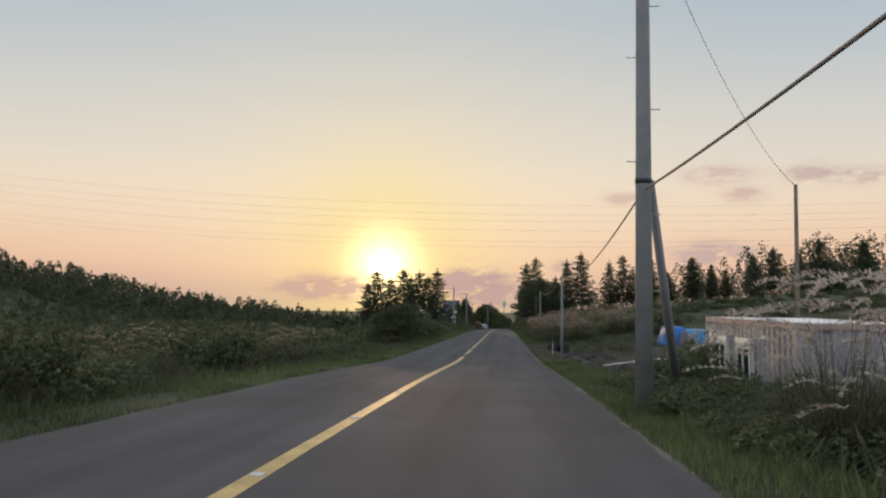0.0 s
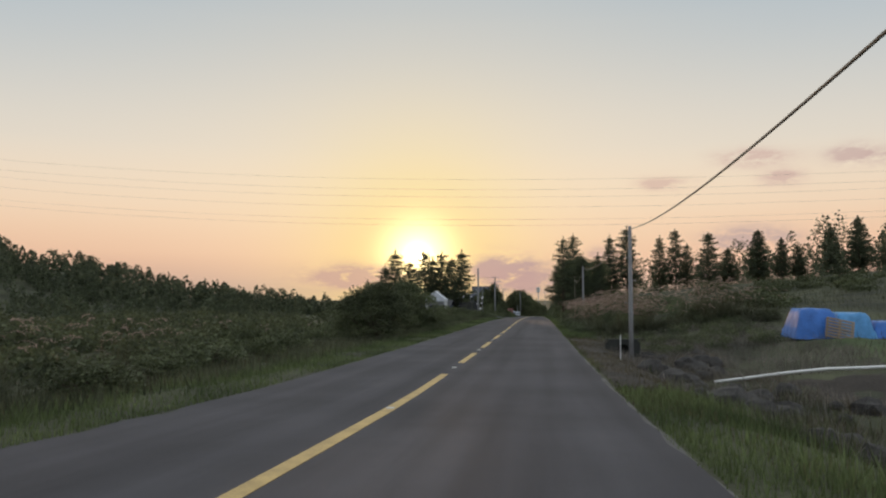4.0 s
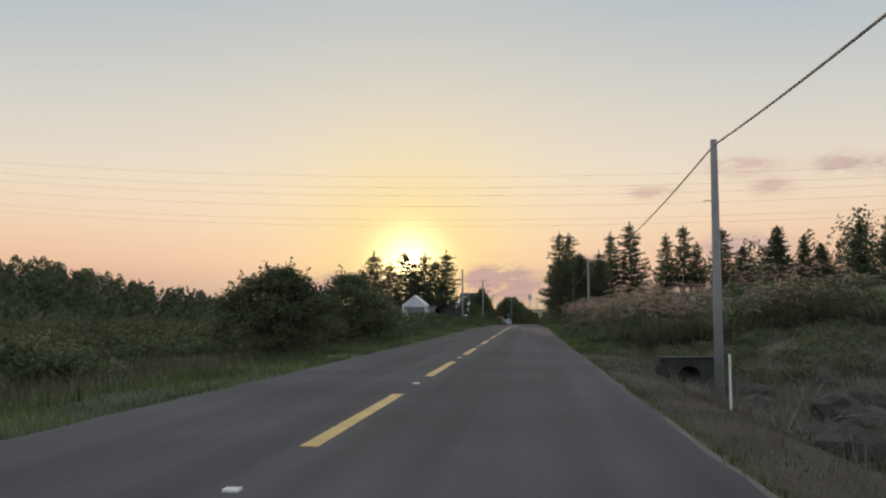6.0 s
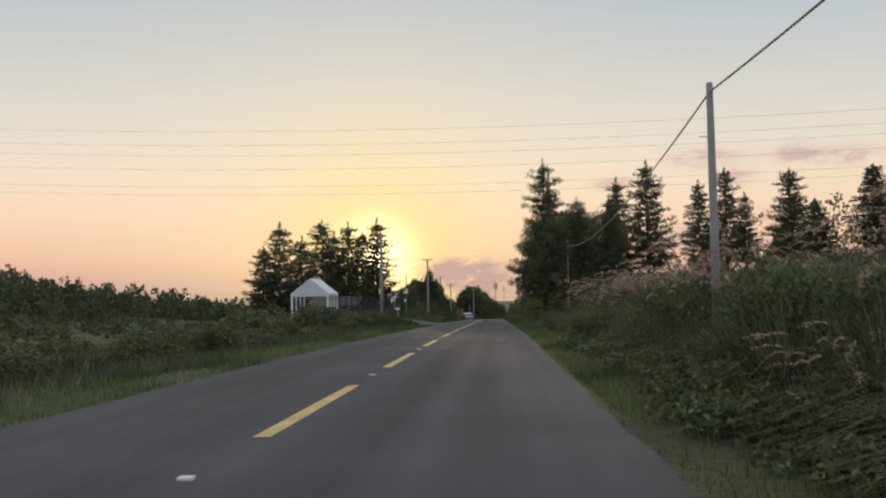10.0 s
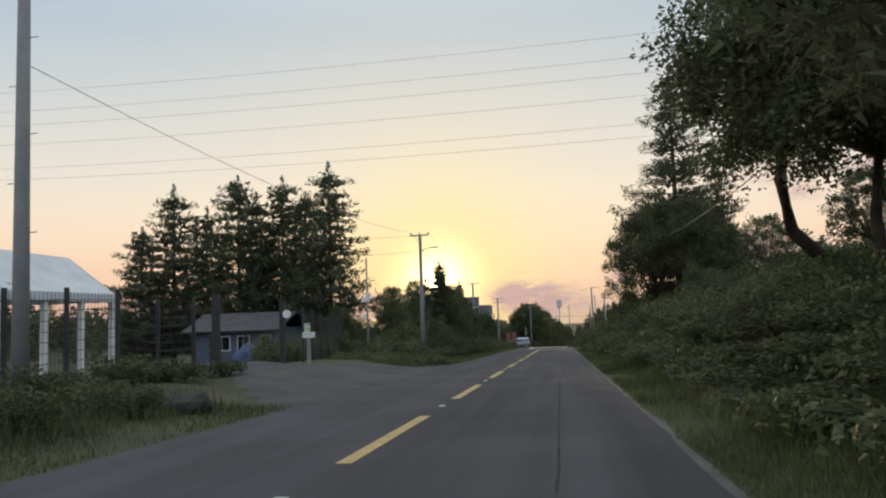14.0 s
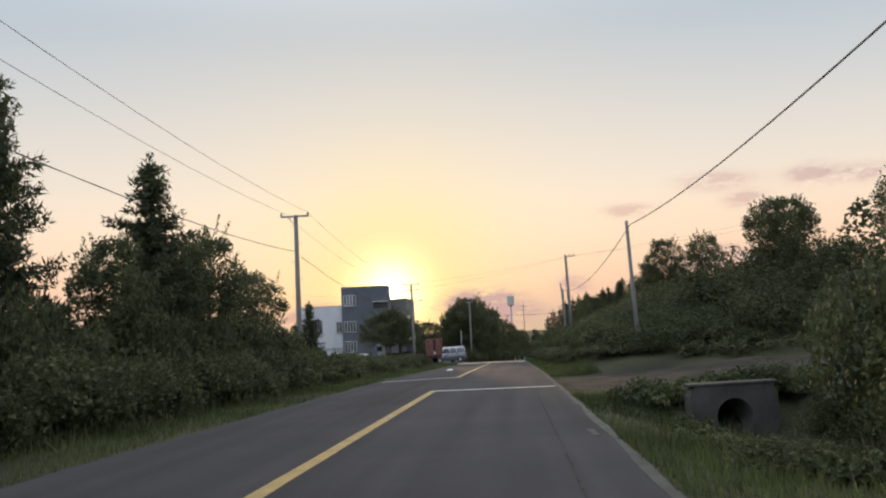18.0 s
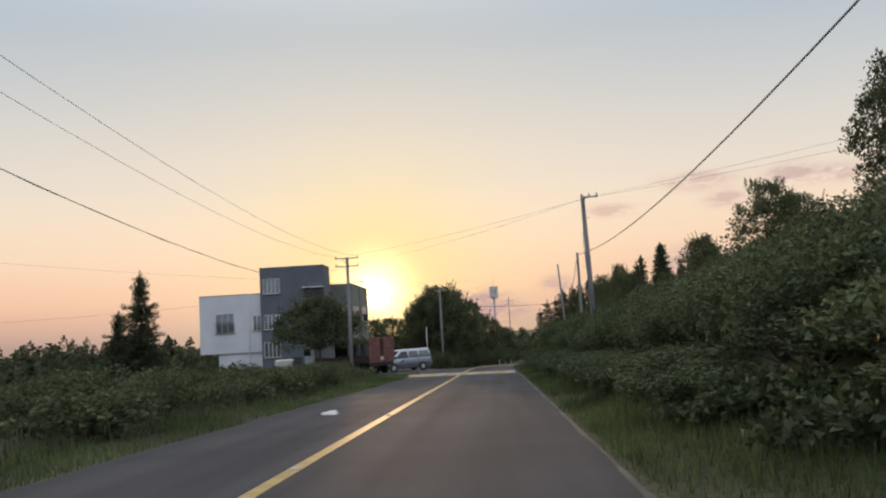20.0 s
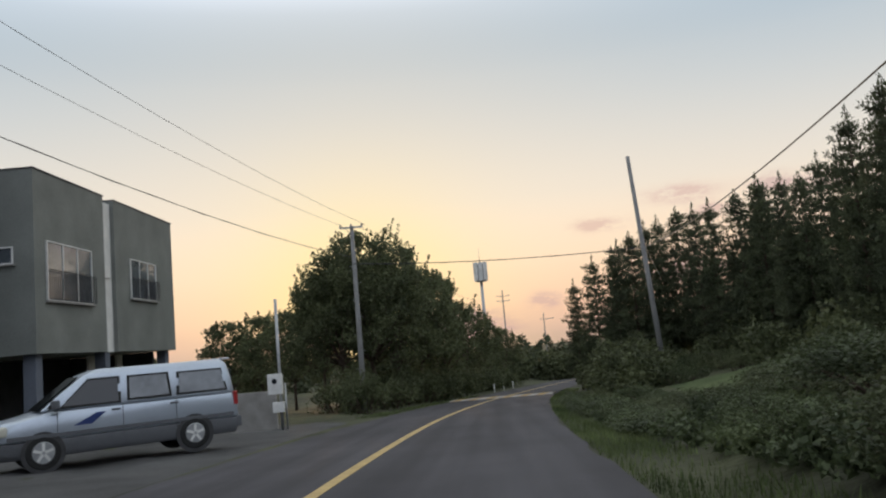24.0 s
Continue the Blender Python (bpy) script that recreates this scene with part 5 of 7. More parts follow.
joined("grove_undergrowth", [(float(road_x(335 + i * 0.9)) - 5.0 - rnd.uniform(0, 4), 335 + i * 0.9, rnd.uniform(1.3, 1.9), rnd.uniform(1.6, 2.8)) for i in range(46)], "dark undergrowth at the foot of the grove", leaf=0.13, leaves=380)
joined("ditch_weeds", [(4.75 + rnd.uniform(0, 1.3) + 0.02 * i * 0.4, 283 + i * 0.36, rnd.uniform(0.4, 0.6), rnd.uniform(0.25, 0.45)) for i in range(84)], "low dark weeds in the roadside ditch", CREEPER, leaf=0.06, leaves=700)
joined("far_hedge", [(-8 + i * 0.9, 398 + rnd.uniform(-4, 4), rnd.uniform(2.0, 3.0), rnd.uniform(3.0, 4.6)) for i in range(48)], "dark hedge closing the view where the road bends", leaf=0.32, leaves=50)
joined("ditch_hedge", [(float(road_x(316 + i * 1.4)) + 6.2 + rnd.uniform(0, 3), 316 + i * 1.4, rnd.uniform(1.3, 2.0), rnd.uniform(1.6, 3.0)) for i in range(44)], "dark hedge along the outer side of the bend", leaf=0.13, leaves=380)


def scatter_stuff(name, label, category, mat, boxes, seed, size, width, curve=0.35):
    """Countless blades in one mesh: boxes give x range, y range, number and height factor."""
    rng = np.random.default_rng(seed)
    out = []
    for x0, x1, y0, y1, n, k in boxes:
        x, y = rng.uniform(x0, x1, n), rng.uniform(y0, y1, n)
        ok = np.sin(x * 1.7 + y * 0.9) + np.sin(y * 0.53 - x) + rng.normal(size=n) * 0.9 > -0.9
        x, y = x[ok] + road_x(y[ok]), y[ok]
        m = len(x)
        a = rng.uniform(0, 2 * math.pi, m)
        h = size * k * rng.uniform(0.35, 1.2, m)
        base = np.stack([x, y, ground_z(x, y) - 0.03], 1)
        side = np.stack([np.cos(a), np.sin(a), np.zeros(m)], 1) * (width * rng.uniform(0.6, 1.4, m))[:, None]
        tip = base + np.stack([np.sin(a) * h * curve * rng.normal(size=m), np.cos(a) * h * curve * rng.normal(size=m), h], 1)
        out.append(np.stack([base - side, base + side, tip], 1).reshape(-1, 3))
    me = quads_mesh(name, np.concatenate(out), 3)
    return tagged(part(name, me, mat), label, category, kind="stuff")


scatter_stuff("verge_grass", "short green and yellowing grass along both road edges", "grass", GRASS, (
    (3.70, 5.8, -4, 37, 40000, 1.3), (3.70, 5.2, 64, 130, 40000, 1.2), (3.70, 5.6, 130, 212, 62000, 1.3), (3.72, 5.4, 222, 282, 44000, 1.3), (3.66, 4.75, 282, 345, 22000, 1.2),
    (3.62, 3.95, -4, 300, 26000, 0.7), (-3.45, -3.08, -4, 148, 14000, 0.7),
    (-5.9, -3.12, -4, 150, 88000, 1.2), (-5.4, -3.12, 178, 272, 56000, 1.2), (-8.8, -4.4, 170.5, 178.5, 12000, 1.6), (-10.0, -3.3, 270, 281, 26000, 1.4), (-12.0, -6.0, 280, 285, 9000, 1.4), (-4.6, -3.2, 314, 345, 6000, 1.2)), 91, 0.125, 0.009)
scatter_stuff("rank_grass", "rank tufts of taller grass along the verges", "grass", GRASS, (
    (4.4, 6.0, -4, 37, 7000, 1.0), (4.3, 5.4, 64, 212, 16000, 1.0), (4.3, 5.5, 222, 282, 10000, 1.0), (-6.2, -4.2, -4, 150, 18000, 1.0), (-5.6, -4.2, 178, 272, 12000, 1.0)), 96, 0.30, 0.010, 0.55)
scatter_stuff("field_weeds", "tall tangled weeds behind the verges", "weeds", REED, (
    (-9.5, -4.6, -4, 150, 36000, 1.0), (-18, -9, -4, 150, 16000, 1.3), (5.4, 8.5, -4, 46, 12000, 0.8), (5.6, 7.5, 64, 210, 20000, 0.9), (-9, -4.6, 178, 268, 24000, 1.0), (14, 40, 40, 130, 16000, 1.0)), 92, 0.42, 0.018)
scatter_stuff("dry_grass", "dry straw-coloured grass on the dirt shoulder", "grass", DRYGRASS, (
    (3.68, 7.2, 33, 66, 30000, 0.55), (6.0, 9.5, 24, 62, 14000, 1.2), (4.3, 5.6, 0, 42, 5000, 0.8), (-9, -5, 20, 60, 4000, 1.6), (-12, -6, 84, 140, 5000, 1.4)), 93, 0.22, 0.007)


scatter_stuff("dead_grass", "bleached dead grass and stalks in the ditch", "grass", DEADGRASS, (
    (5.2, 9.5, 38, 60, 12000, 1.0), (6.6, 14.0, 47, 67, 14000, 1.15), (5.5, 8.0, 21, 40, 5000, 0.7), (4.6, 6.0, 12, 20, 700, 1.2), (5.6, 7.0, 198, 208, 500, 0.8)), 94, 0.42, 0.006, 0.8)


scatter_stuff("straw_litter", "flattened straw and dead stalks lying on the dirt shoulder", "grass", DEADGRASS, (
    (3.75, 7.4, 34, 67, 9000, 1.0), (5.2, 8.0, 20, 40, 4000, 1.0), (6.5, 12.0, 47, 67, 6000, 1.4)), 97, 0.07, 0.006, 3.2)


def far_woods():
    """Wooded hills and distant woods, too far to tell tree from tree."""
    rng = np.random.default_rng(95)
    cen, sizes = [], []
    fine = []

    def patch(n, x0, x1, y0, y1, h, m=120):
        out = cen if m == 120 else fine
        for _ in range(n):
            x, y = rng.uniform(x0, x1), rng.uniform(y0, y1)
            k = h * rng.uniform(0.6, 1.25)
            p = rng.normal(size=(m, 3))
            p /= np.linalg.norm(p, axis=1)[:, None]
            p *= rng.uniform(0.3, 1, (m, 1)) ** 0.4
            taper = np.clip(1.25 - (p[:, 2:] + 1) * 0.45, 0.25, 1)
            out.append(np.array([x, y, gz(x, y) + k * 0.5]) + p * np.array([k * 0.36, k * 0.36, k * 0.55]) * np.concatenate([taper, taper, np.ones_like(taper)], 1))
    patch(520, -330, -85, 235, 360, 8.0)
    patch(260, -420, -120, 150, 260, 7.0)
    patch(200, -150, -35, 300, 420, 6.0)
    patch(460, -160, -60, 40, 260, 4.2, 160)
    patch(160, -40, 60, 410, 520, 7.0)
    patch(220, -220, 120, 520, 800, 8.0)
    patch(150, 40, 170, 150, 230, 9.0, 280)
    patch(110, 30, 120, 230, 400, 9.0, 280)
    patch(100, 70, 180, 20, 150, 8.0, 320)
    pts = np.concatenate(cen)
    me = quads_mesh("far_woods", np.concatenate([leaf_quads(rng, pts, 0.72, 1.3, corners=3), leaf_quads(rng, np.concatenate(fine), 0.36, 1.3, corners=3)]), 3)
    me.materials.append(NEEDLES)
    tagged(part("far_woods", me, None), "dark wooded hills and distant woods", "woods", kind="stuff")


far_woods()

# ================= poles and lines =================
def utility_pole(x, y, top, r=0.15, lean=(0, 0), label="grey concrete utility pole with step bolts", cross=(), bolts=True, lamp=None, band=False, mat=None, name="utility_pole"):
    b = gz(x, y) - 0.3
    t = thing(name, label, "utility pole", pose(x, y, b, lean[0], lean[1], 0), "utility poles")
    h = top - b
    part("shaft", tube(bmesh.new(), [(0, 0, 0), (0, 0, h * 0.5), (0, 0, h - 0.02), (0, 0, h)], [r, r * 0.84, r * 0.67, r * 0.6], 18), mat or POLE, t)
    if bolts:
        for i, z in enumerate(np.arange(2.6, h - 0.5, 0.9)):
            s = 1 if i % 2 else -1
            part("step_bolt", tube(bmesh.new(), [(s * r * 0.5, 0, z), (s * (r + 0.13), 0, z)], 0.010, 5), STEEL, t)
    for z, half, off in cross:
        arm = part("crossarm", boxm(-half + off, half + off, -r - 0.1, -r - 0.01, h - z - 0.045, h - z + 0.045, 0.006), STEEL, t)
        for s in ((-1, 1) if half > 0.7 else (-1, 0, 1)):
            xx = off + s * half * 0.93
            part("insulator", tube(bmesh.new(), [(xx, -r - 0.055, h - z + 0.04), (xx, -r - 0.055, h - z + 0.10), (xx, -r - 0.055, h - z + 0.15), (xx, -r - 0.055, h - z + 0.20)], [0.03, 0.06, 0.05, 0.025], 8), CONCRETE, arm)
        part("brace", tube(bmesh.new(), [(off - half * 0.5, -r - 0.05, h - z), (0, -r * 0.8, h - z - 0.5)], 0.015, 5), STEEL, t)
    if lamp:
        z, reach = lamp
        arm = part("lamp_arm", tube(bmesh.new(), [(0, -r, h - z), (reach * 0.5, -r - 0.05, h - z + 0.18), (reach, -r - 0.05, h - z + 0.24)], 0.025, 6), STEEL, t)
        part("lamp_head", boxm(reach - 0.05, reach + 0.45, -r - 0.13, -r + 0.03, h - z + 0.20, h - z + 0.29, 0.03), STEEL, arm, "flat grey lamp head")
    if band:
        for i in range(5):
            z = 0.5 + i * 0.22
            bm = bmesh.new()
            tube(bm, [(0, 0, z), (0, 0, z + 0.22)], [r * 1.03, r * 1.02], 18, False)
            for v in bm.verts:
                v.co.z += 0.10 * math.atan2(v.co.y, v.co.x) / math.pi
            part("warning_band", bm, YELLOW if i % 2 else CABLE, t)
    return t


P = {
    "back": (4.2, -26.0, 3.0), "a": (4.36, 13.6, 1.53), "b": (5.87, 53.5, 1.28), "c": (6.36, 95.8, 0.85), "d": (7.5, 138.0, 0.35),
    "e": (7.9, 182.0, 0.05), "f": (7.54, 226.3, -1.95), "g": (7.33, 268.7, -3.05), "h": (10.9, 322.0, -4.8), "i": (22.0, 362.0, -6.5),
}
utility_pole(4.36, 13.6, 6.4, 0.155, label="thick grey concrete utility pole at the verge")
utility_pole(5.87, 53.5, 1.40, 0.10, label="slender grey concrete pole beside the ditch")
utility_pole(6.36, 95.8, 1.02, 0.09, label="slender grey concrete pole in the pampas grass")
utility_pole(7.5, 138.0, 0.8, 0.06, bolts=False, label="thin weathered wooden pole under the trees", mat=WOOD)
utility_pole(7.9, 182.0, 0.2, 0.06, bolts=False, label="thin weathered wooden pole under the trees", mat=WOOD)
utility_pole(7.54, 226.3, -1.78, 0.095, lean=(0, -1.5), bolts=False, label="slender leaning pole by the farm lane")
utility_pole(-7.2, 147.0, 2.25, 0.16, label="bare grey concrete pole by the gravel drive")
utility_pole(-6.6, 185.6, 1.5, 0.15, cross=((0.06, 0.62, 0),), lamp=(1.15, 0.75), label="concrete utility pole with crossarm and street lamp")
utility_pole(-8.1, 231.3, 0.08, 0.15, cross=((0.1, 0.72, 0),), label="concrete utility pole with one crossarm")
utility_pole(-9.3, 286.3, -0.75, 0.17, cross=((0.1, 0.95, 0), (0.75, 0.95, 0)), lamp=(2.3, 0.9), label="concrete utility pole with two crossarms and a lamp")
utility_pole(7.82, 266.9, 0.08, 0.165, lean=(0, -1.2), cross=((0.12, 0.45, 0.35),), label="tall concrete pole leaning out of the hedge")
utility_pole(7.38, 268.9, -2.9, 0.10, lean=(0, -0.3), label="slender concrete pole in the hedge")
utility_pole(-4.4, 322.2, -2.25, 0.15, cross=((0.1, 0.62, 0),), label="concrete utility pole with one crossarm by the grove")
utility_pole(11.15, 321.9, 0.05, 0.145, lean=(0, -3.2), band=True, bolts=False, label="bare concrete pole with a striped warning band")
utility_pole(10.4, 23.5, 3.1, 0.075, bolts=False, label="thin pole behind the shipping container", mat=WOOD)
utility_pole(-8.8, 179.5, -0.4, 0.07, bolts=False, label="pale steel pole with meter boxes")
utility_pole(5.7, 415.0, -0.9, 0.14, cross=((1.0, 1.1, 0), (1.8, 1.1, 0)), bolts=False, label="distant concrete pole with two crossarms")
utility_pole(12.6, 420.0, -5.2, 0.12, cross=((1.0, 1.1, 0.5),), bolts=False, label="distant concrete pole with a crossarm")
# strut against the first pole
strut = thing("pole_strut", "slanting concrete strut propping the utility pole", "pole strut", None, "")
part("shaft", tube(bmesh.new(), [(4.50, 13.75, 1.70), (5.66, 16.95, -2.6)], [0.07, 0.10], 12), POLE, strut)
part("clamp", tube(bmesh.new(), [(4.36, 13.6, 1.64), (4.36, 13.6, 1.72)], 0.142, 16), DARKSTEEL, strut)


def cable(points, r, label="black overhead cable", sag=0.6, group="overhead cables", n=14, twist=0.0, mat=None):
    """Cable hung from point to point, each span with its sag."""
    bm = bmesh.new()
    path = []
    for a, b in zip(points, points[1:]):
        a, b = Vector(a), Vector(b)
        for i in range(n + (1 if b == Vector(points[-1]) else 0)):
            u = i / n
            p = a.lerp(b, u)
            p.z -= (sag[len(path) // n] if hasattr(sag, "__len__") else sag) * 4 * u * (1 - u) * ((b - a).length / 40) ** 2
            path.append(p)
    tube(bm, path, r, 6)
    if twist:
        tube(bm, [p + Vector((math.cos(i * 2.1), 0, math.sin(i * 2.1))) * twist for i, p in enumerate(path)], r * 0.55, 5)
    t = thing("overhead_cable", label, "cable", None, group)
    part("strand", bm, mat or CABLE, t)
    return t


cable([P[k] for k in ("back", "a", "b", "c", "d", "e", "f", "g", "h", "i")], 0.018, "thick grey telephone cable along the road", (0.70, 0.66, 0.56, 0.76, 0.6, 0.79, 0.80, 0.65, 0.6, 0.6), "telephone cables", 40, mat=PHONECABLE)
cable([(4.5, 13.6, 6.25), (10.4, 23.5, 3.05)], 0.006, "thin wire to the pole behind the container", 7.0)
for dx, dz, sg in ((-0.6, 0.15, 0.55), (0.6, 0.15, 0.6)):
    cable(([(-7.1, 147.0, 0.85)] if dx < 0 else []) + [(-6.6 + dx, 185.5, 1.5 + dz), (-8.1 + dx, 231.2, 0.05 + dz), (-9.3 + dx * 1.4, 286.2, -0.85 + dz), (-4.4 + dx, 322.1, -2.3 + dz), (2.0, 371, -4.5)], 0.007, "thin overhead power line on the crossarms", sg, "power lines")
cable([(-6.7, 185.5, -0.15), (-8.2, 231.2, -1.75), (-9.4, 286.2, -2.75), (-4.5, 322.1, -3.9)], 0.011, "bundled service cable below the crossarms", 0.7, "service cables", 22, 0.022)
cable([(-6.6, 185.5, 0.4), (-13.0, 186.0, 0.2)], 0.008, "thin wire to the yard", 0.4)
cable([(-6.6, 185.5, 1.4), (-13.5, 184.0, 1.3)], 0.008, "thin wire to the yard", 0.4)
cable([(7.95, 266.8, -0.05), (-9.3, 286.2, -0.7)], 0.006, "thin wire crossing over the road", 0.5)
cable([(7.95, 266.8, -0.05), (26.0, 255.0, 1.6)], 0.006, "thin wire running up the slope", 0.5)
cable([(8.25, 266.8, -0.05), (26.5, 257.0, 1.2)], 0.006, "thin wire running up the slope", 0.5)
cable([(7.55, 266.8, -0.1), (-8.4, 286.2, -1.3)], 0.006, "thin wire crossing over the road", 0.8)
cable([(-4.4, 322.0, -4.3), (10.8, 322.0, -4.8)], 0.022, "thick cable crossing over the road", 1.6, "telephone cables", 16, 0.02)
cable([(7.66, 266.7, -0.2), (7.52, 266.9, -2.6), (7.64, 266.75, -5.2), (7.8, 266.7, -7.4)], 0.012, "loose cable hanging down the pole", 0.3)
cable([(-28.2, 303, -3.3), (-60, 290, -4.2)], 0.010, "thin wire to the white house", 0.4)
cable([(-9.3, 286.2, -1.6), (-16, 290, -2.0), (-40, 270, 0.5)], 0.006, "thin wire off the pole", 0.4)
# high-voltage lines over the valley
for k in (0, 1.5, 4.7, 7.3, 9.2, 11.8):
    bm = bmesh.new()
    pts = []
    for x in np.linspace(-260, 240, 44):
        pts.append((x, 225 - 0.2 * x, 15.3 - 0.022 * x + 0.00025 * x * x + k * (1.0 - 0.0016 * x)))
    tube(bm, pts, 0.018, 5)
    t = thing("high_voltage_line", "thin high-voltage line spanning the valley", "power line", None, "high-voltage lines")
    part("conductor", bm, STEELWIRE, t)
# water tank / antenna mast
mast = thing("antenna_mast", "tall mast with a drum of pale antenna panels", "antenna mast", pose(2.3, 371.0, 0), "")
b = gz(2.3, 371)
part("shaft", tube(bmesh.new(), [(0, 0, b - 0.3), (0, 0, -0.2)], [0.24, 0.16], 12), STEEL, mast)
drum = part("platform", tube(bmesh.new(), [(0, 0, -2.3), (0, 0, -2.15)], 0.62, 16), STEEL, mast)
for i in range(9):
    a = i * 2 * math.pi / 9
    part("antenna_panel", boxm(-0.2, 0.2, -0.06, 0.06, -2.2, -0.1, 0.03, Matrix.Rotation(a, 4, "Z") @ Matrix.Translation((0, -0.72, 0))), PALE, mast)
part("ring", tube(bmesh.new(), [(0, 0, -0.5), (0, 0, -0.42)], 0.64, 16), STEEL, mast)
part("whip", tube(bmesh.new(), [(0, 0, -0.2), (0, 0, 1.6)], [0.03, 0.012], 6), STEEL, mast)
box2 = thing("meter_box", "pale meter boxes on the steel pole", "meter box", pose(-8.8, 179.5, 0), "")
for x0, x1, z0, z1 in ((-0.30, 0.20, -2.95, -2.68), (-0.05, 0.24, -2.65, -2.42), (-0.26, -0.06, -3.95, -3.65)):
    bx = part("box", boxm(x0, x1, -0.24, -0.07, z0, z1, 0.02), PALE, box2)
    part("lid", boxm(x0 + 0.02, x1 - 0.02, -0.255, -0.24, z0 + 0.02, z1 - 0.02, 0.004), PALE, bx)

# ================= container, tarpaulin, culverts =================
def container(x, y0, y1, z1):
    """Shipping container standing along the road, with two windows in the long side."""
    z0, w = z1 - 2.59, 2.44
    t = thing("shipping_container", "pale corrugated shipping container with two small windows", "container", pose(x, 0, 0))
    L = y1 - y0
    n = int(L / 0.28)
    holes = ((0.95, 1.85), (2.75, 3.75))
    for side, x0 in (("near", 0.0), ("far", w)):
        bm = bmesh.new()
        prof = []
        for i in range(n):
            a = y0 + 0.1 + (L - 0.2) * i / n
            s = (L - 0.2) / n
            prof += [(0.0, a), (0.0, a + s * 0.35), (0.036, a + s * 0.5), (0.036, a + s * 0.85)]
        prof.append((0.0, y1 - 0.1))
        sg = 1 if side == "near" else -1
        rows = [[bm.verts.new((x0 + sg * (px + 0.02), py, z)) for z in (z0 + 0.15, z1 - 0.12)] for px, py in prof]
        for a, b in zip(rows, rows[1:]):
            bm.faces.new((a[0], b[0], b[1], a[1]) if sg > 0 else (a[0], a[1], b[1], b[0]))
        part("side_wall", bm, CONTAINER, t)
    for yy, sg in ((y0, 1), (y1, -1)):
        bm = bmesh.new()
        prof = []
        m = 9
        for i in range(m):
            a, s = 0.1 + (w - 0.2) * i / m, (w - 0.2) / m
            prof += [(a, 0.02), (a + s * 0.35, 0.02), (a + s * 0.5, 0.055), (a + s * 0.85, 0.055)]
        prof.append((w - 0.1, 0.02))
        rows = [[bm.verts.new((px, yy + sg * py, z)) for z in (z0 + 0.15, z1 - 0.12)] for px, py in prof]
        for a, b in zip(rows, rows[1:]):
            bm.faces.new((a[0], b[0], b[1], a[1]) if sg > 0 else (a[0], a[1], b[1], b[0]))
        part("end_wall", bm, CONTAINER, t)
    part("roof", boxm(0.03, w - 0.03, y0 + 0.03, y1 - 0.03, z1 - 0.05, z1 - 0.01, 0.01), PALE, t, "pale flat roof")
    for xa in (0.0, w - 0.1):
        for ya in (y0, y1 - 0.1):
            part("corner_post", boxm(xa, xa + 0.1, ya, ya + 0.1, z0, z1, 0.012), CONTAINER, t)
        part("top_rail", boxm(xa, xa + 0.1, y0 + 0.1, y1 - 0.1, z1 - 0.12, z1, 0.012), RAIL, t)
        part("bottom_rail", boxm(xa, xa + 0.1, y0 + 0.1, y1 - 0.1, z0, z0 + 0.15, 0.012), RUST, t)
    for ya in (y0, y1 - 0.1):
        part("top_rail", boxm(0.1, w - 0.1, ya, ya + 0.1, z1 - 0.12, z1, 0.012), RAIL, t)
    for a, c in ((16.4, 17.35), (18.15, 19.1)):
        win = part("window", boxm(-0.06, 0.01, a, c, z1 - 1.38, z1 - 0.45, 0.008), PALE, t, "white framed sliding window")
        part("pane", boxm(-0.075, -0.06, a + 0.07, (a + c) / 2 - 0.02, z1 - 1.31, z1 - 0.60), GLASS, win)
        part("pane", boxm(-0.07, -0.06, (a + c) / 2 + 0.02, c - 0.07, z1 - 1.31, z1 - 0.60), GLASS, win)
        part("lintel", boxm(-0.09, -0.06, a - 0.06, c + 0.06, z1 - 0.50, z1 - 0.38, 0.006), PALE, win)
        for yy in (a + 0.03, (a + c) / 2, c - 0.03):
            part("window_bar", boxm(-0.095, -0.075, yy - 0.025, yy + 0.025, z1 - 1.36, z1 - 0.50, 0.004), PALE, win)
    part("notice_board", boxm(-0.035, 0.0, 19.45, 19.75, z1 - 0.62, z1 - 0.30, 0.004), PALE, t, "small pale notice board")


container(7.0, 14.1, 20.2, -0.69)


